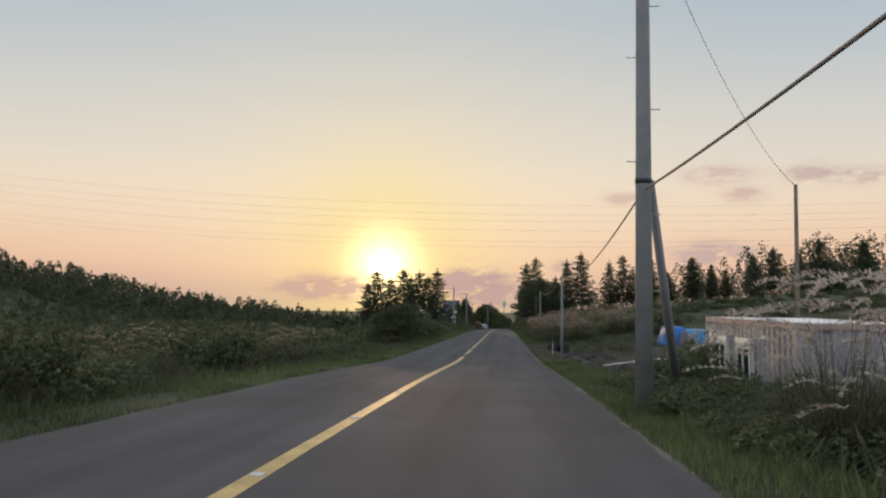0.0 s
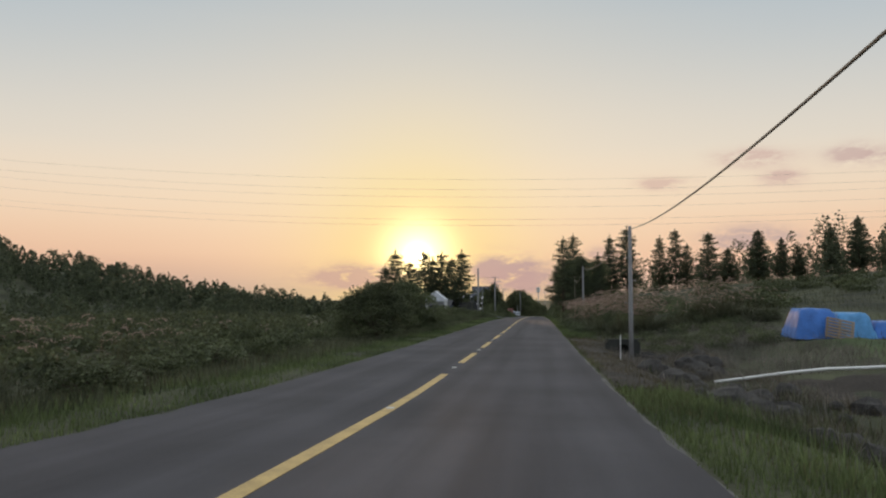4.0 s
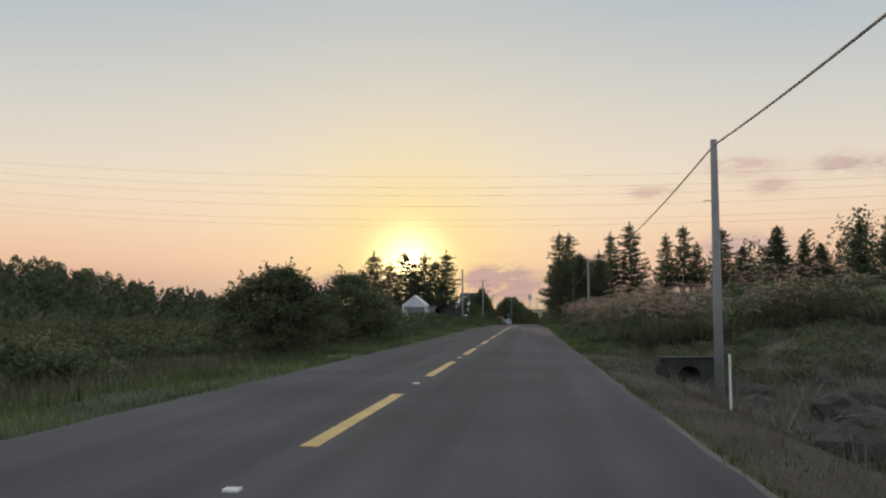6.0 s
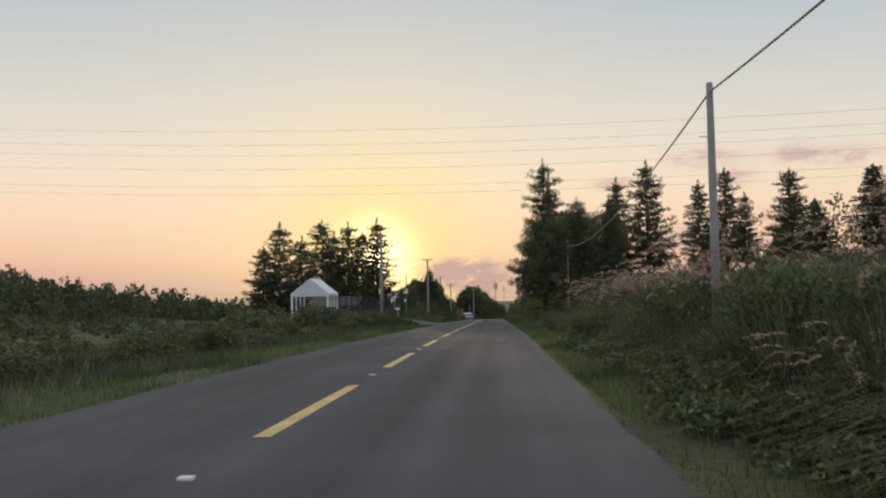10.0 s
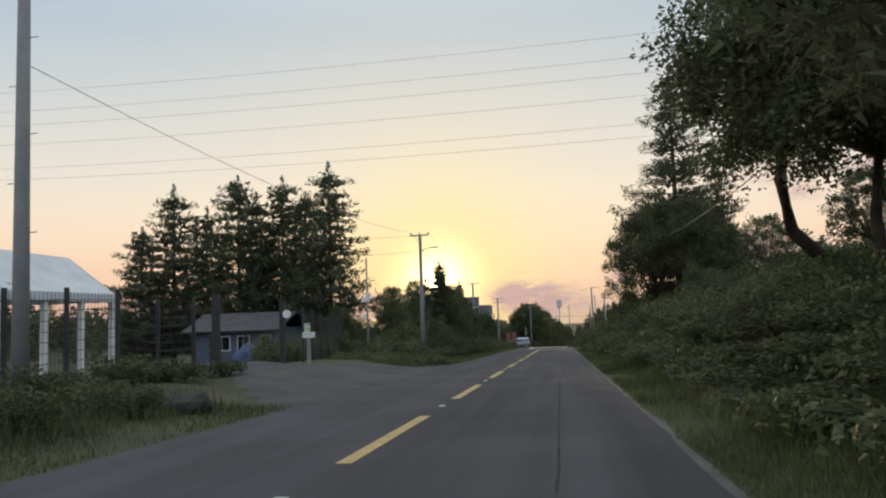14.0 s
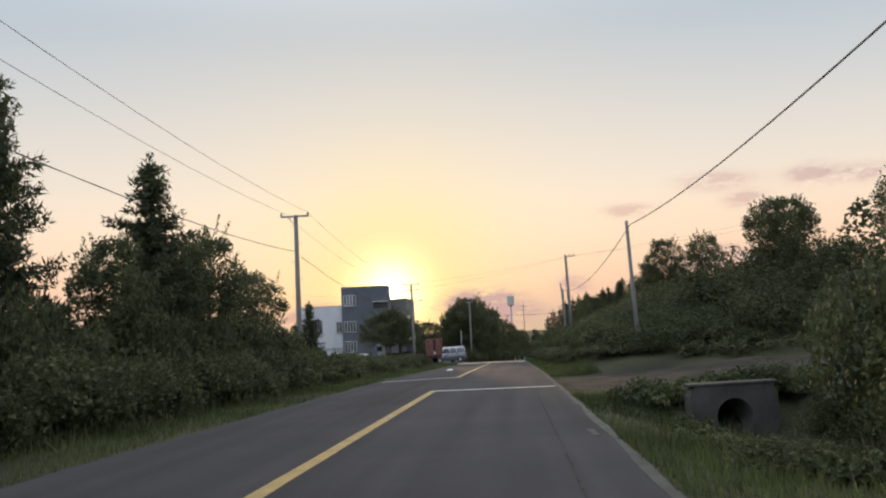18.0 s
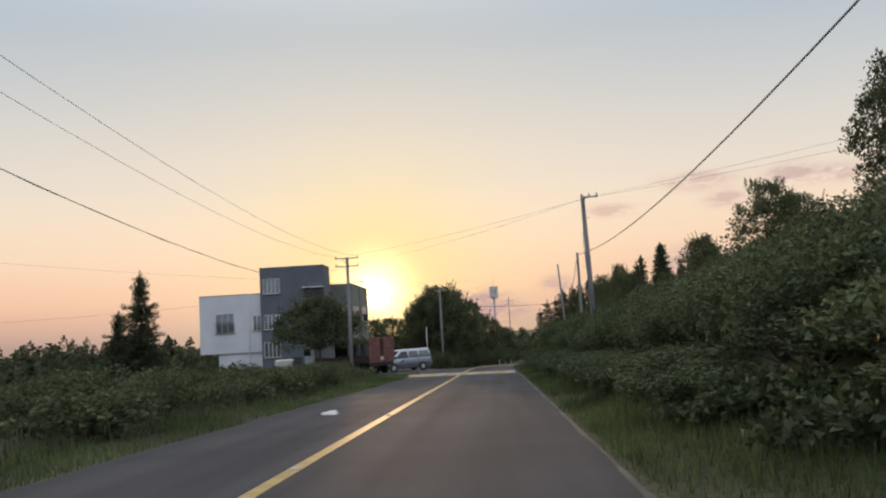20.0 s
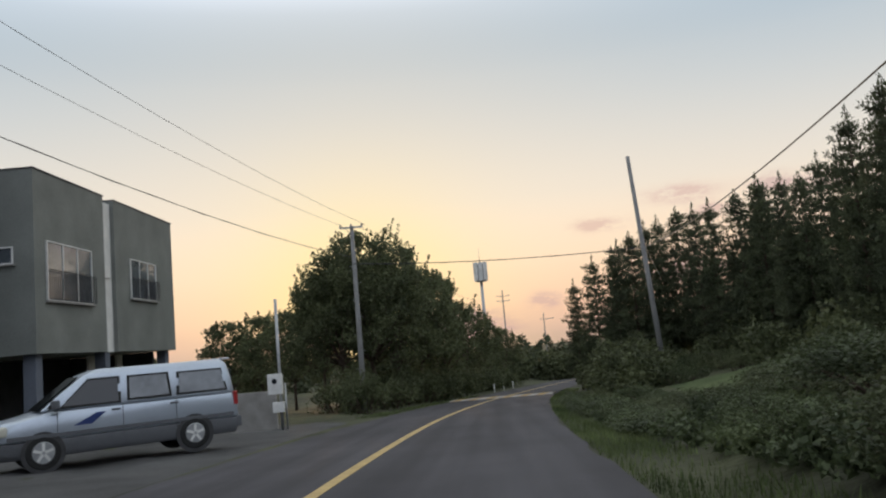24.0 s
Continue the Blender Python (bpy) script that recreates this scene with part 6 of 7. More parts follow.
def tarp_heap():
    t = thing("tarpaulin_heap", "heap of hay bales under wrinkled blue tarpaulins", "tarpaulin", pose(15.0, 57.4, gz(15.0, 57.4)))
    for k, (x0, x1, d, h) in enumerate(((-2.0, -0.1, 1.1, 1.25), (-0.4, 1.3, 1.0, 1.08), (1.2, 2.6, 0.9, 0.72))):
        bm = bmesh.new()
        bmesh.ops.create_grid(bm, x_segments=26, y_segments=20, size=1.0)
        for v in bm.verts:
            u, w = v.co.x, v.co.y
            e = max(abs(u), abs(w))
            z = h * (1 - max(0, (e - 0.62) / 0.38) ** 1.4)
            z += 0.05 * noise.noise(Vector((u * 3 + k * 7, w * 3, 0))) + 0.025 * noise.noise(Vector((u * 9, w * 9, k)))
            out = 1.0 + 0.06 * noise.noise(Vector((u * 5, w * 5, 4 + k)))
            v.co = Vector(((x0 + x1) / 2 + u * (x1 - x0) / 2 * out, w * d * out, max(z, -0.05)))
        for f in bm.faces:
            f.smooth = True
        part("tarpaulin", bm, TARP[k % 2], t, "bright blue crumpled sheet" if k == 0 else "paler blue crumpled sheet")
    pal = part("pallet", boxm(-0.55, 0.55, -0.03, 0.03, -0.03, 0.03), WOOD, t, "weathered wooden pallet leaning on the heap", Matrix.Translation((-0.3, -1.25, 0.42)) @ Matrix.Rotation(radians(-28), 4, "X") @ Matrix.Rotation(radians(14), 4, "Y"))
    for i in range(7):
        part("slat", boxm(-0.55, 0.55, -0.015, 0.015, -0.04, 0.04, 0.004), WOOD, pal, at=Matrix.Translation((0, -0.03, -0.42 + i * 0.14)))
    for i in (-0.5, 0, 0.5):
        part("slat", boxm(-0.04, 0.04, 0.0, 0.08, -0.46, 0.46, 0.004), WOOD, pal, at=Matrix.Translation((i, 0, 0)))


tarp_heap()


def pipe_line():
    """White film edging along the field."""
    bm = bmesh.new()
    pts = [(x, 46.4 + 0.03 * x + 0.06 * math.sin(x), gz(x, 46.4) + 0.16) for x in np.linspace(7.6, 33, 24)]
    tube(bm, pts, 0.045, 8)
    t = thing("irrigation_pipe", "long white plastic pipe lying on the field", "pipe")
    part("tube", bm, PALE, t)
    bm = bmesh.new()
    pts = [(x, 50.2 + 0.05 * x, gz(x, 51) + 0.10) for x in np.linspace(17.5, 33, 14)]
    tube(bm, pts, 0.05, 8)
    t = thing("irrigation_pipe", "long white plastic pipe lying on the grass", "pipe")
    part("tube", bm, PALE, t)


pipe_line()


def culvert(x, y, z, w, h, r, turn, label, mat):
    """Concrete headwall with a round pipe mouth."""
    t = thing("culvert", label, "culvert", pose(x, y, z, 0, 0, turn), "culverts")
    bm = bmesh.new()
    n = 28
    cz = r + 0.08
    ring_f = [bm.verts.new((r * math.cos(a), 0, cz + r * math.sin(a))) for a in (2 * math.pi * i / n for i in range(n))]
    ring_b = [bm.verts.new((r * math.cos(a), 1.6, cz + r * math.sin(a))) for a in (2 * math.pi * i / n for i in range(n))]
    def edge_point(a):
        c, s = math.cos(a), math.sin(a)
        k = min((w / 2) / max(abs(c), 1e-6), ((h - cz) if s > 0 else cz + 0.4) / max(abs(s), 1e-6))
        return (c * k, cz + s * k)
    out_f = [bm.verts.new((edge_point(2 * math.pi * i / n)[0], 0, edge_point(2 * math.pi * i / n)[1])) for i in range(n)]
    out_b = [bm.verts.new((v.co.x, 0.25, v.co.z)) for v in out_f]
    for i in range(n):
        j = (i + 1) % n
        bm.faces.new((ring_f[i], out_f[i], out_f[j], ring_f[j]))
        bm.faces.new((out_f[i], out_b[i], out_b[j], out_f[j]))
        f = bm.faces.new((ring_f[i], ring_f[j], ring_b[j], ring_b[i]))
        f.smooth = True
    part("headwall", bm, mat, t)
    part("pipe_end", tube(bmesh.new(), [(0, 1.55, cz), (0, 1.6, cz)], r * 1.02, 20), CABLE, t)
    part("coping", boxm(-w / 2 - 0.01, w / 2 + 0.01, -0.02, 0.3, h, h + 0.05, 0.015), mat, t)


culvert(5.9, 56.7, -4.2, 1.5, 0.85, 0.30, 12, "mossy concrete culvert headwall beside the dirt shoulder", MOSSY)
culvert(6.5, 208.35, -8.2, 1.75, 1.05, 0.36, 10, "weathered concrete culvert headwall with a round pipe", EDGE)


def boulders():
    rng = random.Random(8)
    for i in range(76):
        y = rng.uniform(21, 50) if i % 3 else rng.uniform(26, 58)
        x = 5.6 + rng.uniform(0, 2.0) if i % 3 else 6.4 + rng.uniform(0, 3.0)
        r = rng.uniform(0.14, 0.42)
        if i > 72:
            x, y, r = -4.7 - (i - 73) * 0.45, 148.4 + 0.2 * (i - 73), 0.34 - 0.07 * (i - 73)
        bm = bmesh.new()
        bmesh.ops.create_icosphere(bm, subdivisions=2, radius=1)
        k = Vector((rng.random() * 9, i, 0))
        for v in bm.verts:
            d = 1 + 0.35 * noise.noise(v.co * 1.3 + k) + 0.12 * noise.noise(v.co * 3 + k)
            v.co = Vector((v.co.x * d * r * 1.2, v.co.y * d * r, v.co.z * d * r * 0.75))
        ob = part("boulder", bm, ROCK, None, at=pose(x, y, gz(x, y) + r * 0.25, 0, 0, rng.uniform(0, 360)))
        tagged(ob, "dark volcanic boulder in the overgrown ditch", "rock", "boulders")


boulders()
rt = random.Random(14)
for i in range(26):
    x, y = 5.4 + rt.uniform(0, 3.0), rt.choice((rt.uniform(12, 18), rt.uniform(44, 58), rt.uniform(52, 57)))
    a, L = rt.uniform(0, 6.28), rt.uniform(0.5, 1.3)
    up = rt.uniform(0.15, 0.9)
    b = gz(x, y)
    bm = tube(bmesh.new(), [(x, y, b - 0.05), (x + math.cos(a) * L * 0.4, y + math.sin(a) * L * 0.4, b + up * L * 0.6), (x + math.cos(a) * L * 0.9, y + math.sin(a) * L * 0.9, b + up * L * 0.8)], [0.018, 0.012, 0.004], 5)
    tube(bm, [(x + math.cos(a) * L * 0.4, y + math.sin(a) * L * 0.4, b + up * L * 0.6), (x + math.cos(a + 0.8) * L * 0.7, y + math.sin(a + 0.8) * L * 0.7, b + up * L * 0.9)], [0.010, 0.003], 4)
    tagged(part("dead_branch", bm, DEADGRASS), "bleached dead branch lying in the weeds", "branch", "dead branches")

# ================= fenced yard: tent, hut, fence =================
def tent():
    t = thing("canopy_tent", "white canopy tent with a gable roof on white posts", "tent", pose(-13.4, 154.6, 0, 0, 0, 3.5))
    W, L, e, a = 3.35, 6.4, -2.76, -1.36
    g = gz(-15, 158) - 0.1
    for n, pts in (("roof", None),):
        bm = bmesh.new()
        rows = []
        for i in range(13):
            y = L * i / 12
            sag = 0.05 * math.sin(math.pi * (i % 4) / 4)
            rows.append([bm.verts.new(p) for p in ((-W - 0.12, y, e - 0.02), (-W * 0.75, y, e + (a - e) * 0.48 - sag), (-W / 2, y, a), (-W * 0.25, y, e + (a - e) * 0.48 - sag), (0.12, y, e - 0.02))])
        for p, q in zip(rows, rows[1:]):
            for k in range(4):
                bm.faces.new((p[k], p[k + 1], q[k + 1], q[k]))
        ob = part("roof", bm, CANVAS, t)
        ob.modifiers.new("thickness", "SOLIDIFY").thickness = 0.012
    for y in (0.0, L):
        bm = bmesh.new()
        v = [bm.verts.new(p) for p in ((-W - 0.12, y, e - 0.02), (0.12, y, e - 0.02), (-W / 2, y, a - 0.01))]
        bm.faces.new(v)
        ob = part("gable", bm, CANVAS, t)
        ob.modifiers.new("thickness", "SOLIDIFY").thickness = 0.012
        bm = bmesh.new()
        n = 14
        top = [bm.verts.new((-W - 0.12 + (W + 0.24) * i / n, y, e - 0.02)) for i in range(n + 1)]
        low = [bm.verts.new((v.co.x, y, e - 0.28 - 0.03 * (i % 2))) for i, v in enumerate(top)]
        for i in range(n):
            bm.faces.new((top[i], top[i + 1], low[i + 1], low[i]))
        ob = part("valance", bm, CANVAS, t)
        ob.modifiers.new("thickness", "SOLIDIFY").thickness = 0.01
    for x in (-W - 0.12, 0.12):
        bm = bmesh.new()
        n = 20
        top = [bm.verts.new((x, L * i / n, e - 0.02)) for i in range(n + 1)]
        low = [bm.verts.new((x, L * i / n, e - 0.28 - 0.03 * (i % 2))) for i in range(n + 1)]
        for i in range(n):
            bm.faces.new((top[i], top[i + 1], low[i + 1], low[i]))
        ob = part("valance", bm, CANVAS, t)
        ob.modifiers.new("thickness", "SOLIDIFY").thickness = 0.01
    for x in (-W, 0.0):
        for y in (0.05, L / 3, L * 2 / 3, L - 0.05):
            part("post", boxm(x - 0.09, x + 0.09, y - 0.09, y + 0.09, g, e - 0.05, 0.02), PALE, t)
        part("eave_beam", boxm(x - 0.04, x + 0.04, 0, L, e - 0.10, e - 0.03, 0.01), PALE, t)
    for y in (0.05, L / 2, L - 0.05):
        part("tie_beam", boxm(-W, 0, y - 0.03, y + 0.03, e - 0.10, e - 0.04, 0.008), PALE, t)
    tb = thing("picnic_table", "rough table standing under the tent", "table", pose(-14.9, 157.2, gz(-14.9, 157.2)))
    part("tabletop", boxm(-0.7, 0.7, -0.4, 0.4, 0.70, 0.75, 0.01), WOOD, tb)
    for x in (-0.6, 0.6):
        for y in (-0.32, 0.32):
            part("leg", boxm(x - 0.035, x + 0.035, y - 0.035, y + 0.035, -0.03, 0.70), WOOD, tb)


tent()


def fence(points, group="fence panels"):
    """Dark mesh fence: posts, rails and wires between them."""
    t = thing("fence", "dark green wire mesh fence with steel posts", "fence", None, group)
    for x, y in points:
        b = gz(x, y)
        part("post", boxm(x - 0.045, x + 0.045, y - 0.045, y + 0.045, b - 0.2, b + 2.35, 0.01), DARKSTEEL, t)
    for (xa, ya), (xb, yb) in zip(points, points[1:]):
        za, zb = gz(xa, ya), gz(xb, yb)
        for z in np.arange(0.15, 2.3, 0.24):
            part("wire", tube(bmesh.new(), [(xa, ya, za + z), (xb, yb, zb + z)], 0.010, 4, False), DARKSTEEL, t)
        bm = bmesh.new()
        n = max(2, int(math.hypot(xb - xa, yb - ya) / 0.13))
        for i in range(1, n):
            u = i / n
            x, y, z = xa + (xb - xa) * u, ya + (yb - ya) * u, za + (zb - za) * u
            tube(bm, [(x, y, z + 0.1), (x, y, z + 2.25)], 0.006, 3, False)
        part("mesh", bm, DARKSTEEL, t)
    return t


fence([(-9.6, 141.2), (-9.5, 143.2), (-9.4, 145.2), (-9.3, 147.2), (-9.2, 149.2), (-9.1, 151.2), (-9.0, 153.2), (-8.95, 155.2), (-8.8, 157.1)])
fence([(-9.0, 168.2), (-9.3, 170.5), (-9.6, 172.8), (-9.9, 175.1), (-10.2, 177.4), (-10.5, 180.0)])
gate = thing("gate", "open dark steel bar gate between thick posts", "gate", None)
for x, y in ((-8.7, 158.5), (-9.0, 165.6)):
    b = gz(x, y)
    part("gate_post", boxm(x - 0.11, x + 0.11, y - 0.11, y + 0.11, b - 0.2, b + 2.55, 0.02), DARKSTEEL, gate)
leaf = Matrix.Translation((-8.8, 158.7, gz(-9, 160) + 0.15)) @ Matrix.Rotation(radians(118), 4, "Z")
for z in (0.0, 0.55, 1.1):
    part("rail", boxm(0.1, 3.3, -0.025, 0.025, z, z + 0.05, 0.006, leaf), DARKSTEEL, gate)
for i in range(14):
    x = 0.12 + i * 0.243
    part("bar", boxm(x, x + 0.025, -0.012, 0.012, 0.05, 1.1, 0.0, leaf), DARKSTEEL, gate)
mail = thing("mailbox", "pale mailbox on a concrete post by the drive", "mailbox", pose(-8.35, 167.0, gz(-8.35, 167.0)))
part("post", boxm(-0.07, 0.07, -0.07, 0.07, -0.2, 1.12, 0.015), CONCRETE, mail)
part("box", boxm(-0.24, 0.24, -0.16, 0.16, 1.10, 1.34, 0.03), PALE, mail)
part("slot", boxm(-0.15, 0.15, -0.168, -0.158, 1.26, 1.28), CABLE, mail)
mir = thing("round_sign", "round pale disc fixed to the gate post", "sign", pose(-8.86, 165.45, gz(-9, 165.6)))
part("disc", tube(bmesh.new(), [(0.12, -0.05, 2.0), (0.12, -0.09, 2.0)], 0.17, 20), PALE, mir)
part("bracket", boxm(-0.05, 0.13, -0.05, -0.01, 1.98, 2.02), STEEL, mir)
ban = thing("banner", "small pale green notice board on the fence", "sign", pose(-9.05, 168.9, gz(-9, 169)))
part("board", boxm(-0.02, 0.02, -0.45, 0.45, 1.2, 1.75, 0.008), LIGHTGREEN, ban)
part("text_bar", boxm(0.02, 0.024, -0.35, 0.35, 1.55, 1.62), PALE, ban)
part("text_bar", boxm(0.02, 0.024, -0.3, 0.2, 1.38, 1.44), PALE, ban)


def hut():
    t = thing("hut", "low pale blue hut with a dark pitched roof", "hut", pose(-22.0, 184.4, gz(-18, 185), 0, 0, -6))
    w, d, h = 6.0, 4.6, 2.4
    part("wall", boxm(0, w, 0, 0.12, -0.3, h), BLUEWALL, t)
    part("wall", boxm(0, w, d - 0.12, d, -0.3, h), BLUEWALL, t)
    for x in (0, w - 0.12):
        part("wall", boxm(x, x + 0.12, 0.12, d - 0.12, -0.3, h), BLUEWALL, t)
    bm = bmesh.new()
    v = [bm.verts.new(p) for p in ((-0.5, -0.6, h - 0.12), (w + 0.5, -0.6, h - 0.12), (w + 0.5, d / 2, h + 1.05), (-0.5, d / 2, h + 1.05), (w + 0.5, d + 0.6, h - 0.12), (-0.5, d + 0.6, h - 0.12))]
    bm.faces.new((v[0], v[1], v[2], v[3]))
    bm.faces.new((v[3], v[2], v[4], v[5]))
    roof = part("roof", bm, DARKROOF_AND_SHADE, t)
    roof.modifiers.new("thickness", "SOLIDIFY").thickness = 0.1
    for x, ww in ((1.6, 1.2), (3.3, 0.9), (5.0, 0.7)):
        win = part("window", boxm(x, x + ww, -0.05, 0.02, 0.95, 1.95, 0.01), PALE, t)
        part("pane", boxm(x + 0.06, x + ww / 2 - 0.02, -0.06, -0.05, 1.02, 1.88), GLASS, win)
        part("pane", boxm(x + ww / 2 + 0.02, x + ww - 0.06, -0.065, -0.05, 1.02, 1.88), GLASS, win)
    for x in (0.5, 2.3, 4.2, 5.8):
        part("porch_post", boxm(x - 0.04, x + 0.04, -0.55, -0.47, -0.1, h - 0.1), DARKSTEEL, t)


hut()
sheet = thing("covered_machine", "machine covered with a dark blue sheet in the yard", "tarpaulin", pose(-15.2, 177.5, gz(-15.2, 177.5)))
bm = bmesh.new()
bmesh.ops.create_icosphere(bm, subdivisions=4, radius=1)
for v in bm.verts:
    d = 1 + 0.12 * noise.noise(v.co * 2) + 0.05 * noise.noise(v.co * 6)
    v.co = Vector((v.co.x * 1.1 * d, v.co.y * 0.8 * d, max(-0.1, v.co.z * 1.2 * d)))
for f in bm.faces:
    f.smooth = True
part("sheet", bm, DARKSHEET, sheet)
for i, (x, y, a) in enumerate(((-10.9, 181.4, 30), (-11.8, 182.0, -20))):
    c = thing("garden_chair", "white plastic garden chair in the yard", "chair", pose(x, y, gz(x, y) + 0.03, 0, 0, a), "garden chairs")
    part("seat", boxm(-0.22, 0.22, -0.22, 0.22, 0.40, 0.44, 0.01), PALE, c)
    for k in range(4):
        part("back_slat", boxm(-0.2 + k * 0.11, -0.13 + k * 0.11, 0.19, 0.22, 0.44, 0.85, 0.005), PALE, c)
    part("top_rail", boxm(-0.22, 0.22, 0.18, 0.23, 0.83, 0.90, 0.01), PALE, c)
    for lx in (-0.2, 0.2):
        for ly in (-0.2, 0.2):
            part("leg", boxm(lx - 0.02, lx + 0.02, ly - 0.02, ly + 0.02, -0.04, 0.40), PALE, c)

# ================= house at the bend =================
def house():
    A = Matrix.Translation((-20.90, 300.78, 0)) @ Matrix.Rotation(radians(2), 4, "Z")
    t = thing("house", "three-storey house of stacked grey and white boxes", "house", A)
    g = -11.6

    def wall_box(name, x0, x1, y0, y1, z0, z1, mat, label=""):
        """Four walls and a flat roof with a parapet."""
        th = 0.2
        part(name, boxm(x0, x1, y0, y0 + th, z0, z1, 0.01), mat, t, label)
        part(name, boxm(x0, x1, y1 - th, y1, z0, z1, 0.01), mat, t, label)
        part(name, boxm(x0, x0 + th, y0 + th, y1 - th, z0, z1, 0.01), mat, t, label)
        part(name, boxm(x1 - th, x1, y0 + th, y1 - th, z0, z1, 0.01), mat, t, label)
        part("roof", boxm(x0 + th, x1 - th, y0 + th, y1 - th, z1 - 0.35, z1 - 0.2), CONCRETE, t)
        part("floor", boxm(x0 + th, x1 - th, y0 + th, y1 - th, z0, z0 + 0.15), CONCRETE, t)
        part("coping", boxm(x0 - 0.03, x1 + 0.03, y0 - 0.03, y0 + th + 0.03, z1, z1 + 0.05, 0.01), DARKROOF_AND_SHADE, t)
        part("coping", boxm(x0 - 0.03, x0 + th + 0.03, y0 + th + 0.03, y1 + 0.03, z1, z1 + 0.05, 0.01), DARKROOF_AND_SHADE, t)
        part("coping", boxm(x1 - th - 0.03, x1 + 0.03, y0 + th + 0.03, y1 + 0.03, z1, z1 + 0.05, 0.01), DARKROOF_AND_SHADE, t)

    wall_box("tower_wall", 0.0, 6.35, 0.0, 3.9, g, 0.0, GREYWALL, "dark blue-grey rendered wall")
    wall_box("white_wall", -6.3, -0.02, 0.35, 7.0, -8.3, -2.5, WHITEWALL, "white rendered wall with faint stains")
    wall_box("white_wall", -4.5, -0.02, 0.55, 6.8, g, -8.31, WHITEWALL, "white rendered wall with faint stains")
    part("link_wall", boxm(0.4, 5.6, 3.91, 5.11, g, -2.2, 0.01), GREYWALL, t)
    wall_box("wing_wall", 0.4, 8.45, 5.12, 10.5, -8.05, -1.75, WINGWALL, "grey-green rendered wall")
    wall_box("wing_wall", 0.4, 8.45, 11.5, 18.2, -8.05, -1.75, WINGWALL, "grey-green rendered wall")
    part("recess_wall", boxm(0.6, 8.29, 10.52, 11.48, -8.05, -1.9), PALE, t, "pale recessed strip between two boxes")
    # undercroft
    for x, y in ((1.6, 6.0), (8.0, 5.7), (8.0, 11.0), (8.0, 17.6), (1.6, 17.4)):
        part("column", boxm(x - 0.22, x + 0.22, y - 0.22, y + 0.22, g, -8.05, 0.02), GREYWALL, t)
    # walls closing off the undercroft, their dark colour standing for the shade there
    part("shaded_back_wall", boxm(0.4, 0.6, 5.2, 18.0, g, -8.06), DARKROOF_AND_SHADE, t)
    part("shaded_back_wall", boxm(0.6, 7.4, 17.85, 18.05, g, -8.06), DARKROOF_AND_SHADE, t)
    part("shaded_back_wall", boxm(3.2, 3.4, 5.2, 17.8, g, -8.06), DARKROOF_AND_SHADE, t)
    for y in (12.6, 13.8, 15.4):
        part("panel", boxm(6.6, 6.7, y, y + 0.6, -10.6, -8.1), PALE, t, "pale panel under the wing")

    def window(u0, u1, z0, z1, plane, rail=False, bars=1, name="window"):
        """plane: (axis, place, outward sign)."""
        ax, c, s = plane

        def b(a0, a1, d0, d1, e0, e1, bev=0.0):
            lo, hi = sorted((c + s * d0, c + s * d1))
            return boxm(a0, a1, lo, hi, e0, e1, bev) if ax == "y" else boxm(lo, hi, a0, a1, e0, e1, bev)

        w = part(name, b(u0, u1, 0.004, 0.03, z0, z1), HOUSEGLASS, t, "dark glass in a white frame")
        f = 0.05
        for a0, a1, e0, e1 in ((u0 - f, u1 + f, z1, z1 + f), (u0 - f, u1 + f, z0 - f, z0), (u0 - f, u0, z0, z1), (u1, u1 + f, z0, z1)):
            part("frame", b(a0, a1, 0.0, 0.07, e0, e1, 0.008), PALE, w)
        for i in range(bars):
            m = u0 + (u1 - u0) * (i + 1) / (bars + 1)
            part("mullion", b(m - 0.03, m + 0.03, 0.03, 0.055, z0, z1), PALE, w)
        part("sill", b(u0 - 0.12, u1 + 0.12, 0.0, 0.14, z0 - f - 0.06, z0 - f, 0.01), CONCRETE, w)
        if rail:
            h = (z1 - z0) * 0.5
            for z in (z0, z0 + h):
                part("rail", b(u0 - 0.1, u1 + 0.1, 0.16, 0.19, z, z + 0.035), DARKSTEEL, w)
            n = int((u1 - u0) / 0.13)
            for i in range(n + 1):
                m = u0 - 0.1 + (u1 - u0 + 0.2) * i / n
                part("baluster", b(m - 0.009, m + 0.009, 0.165, 0.185, z0, z0 + h), DARKSTEEL, w)

    front = ("y", 0.0, -1)
    window(0.35, 1.95, -2.55, -1.15, front, bars=3)
    window(0.35, 1.85, -6.1, -4.75, front, bars=3)
    window(0.3, 1.85, -8.85, -7.45, front, bars=3)
    w = part("opening", boxm(4.4, 6.37, -0.05, 0.3, -3.1, -2.2), CABLE, t, "dark strip opening under the parapet")
    part("awning", boxm(4.3, 6.40, -0.35, 0.0, -2.2, -2.1, 0.01), PALE, w)
    wf = ("y", 0.35, -1)
    window(-4.6, -2.85, -6.2, -4.35, wf, rail=True, bars=2)
    window(-0.85, -0.15, -6.1, -4.7, wf, bars=1)
    part("downpipe", tube(bmesh.new(), [(-1.3, 0.26, -2.6), (-1.3, 0.26, g)], 0.05, 8), PALE, t, "pale rain pipe")
    side = ("x", 8.45, 1)
    window(5.9, 9.2, -6.2, -4.2, side, rail=True, bars=2)
    window(13.0, 15.8, -5.75, -4.1, side, rail=True, bars=2)
    part("vent_window", boxm(8.29, 8.34, 10.75, 11.25, -5.05, -4.55, 0.01), PALE, t)
    window(5.5, 7.7, -4.95, -4.45, ("y", 5.12, -1), bars=0, name="slot_window")
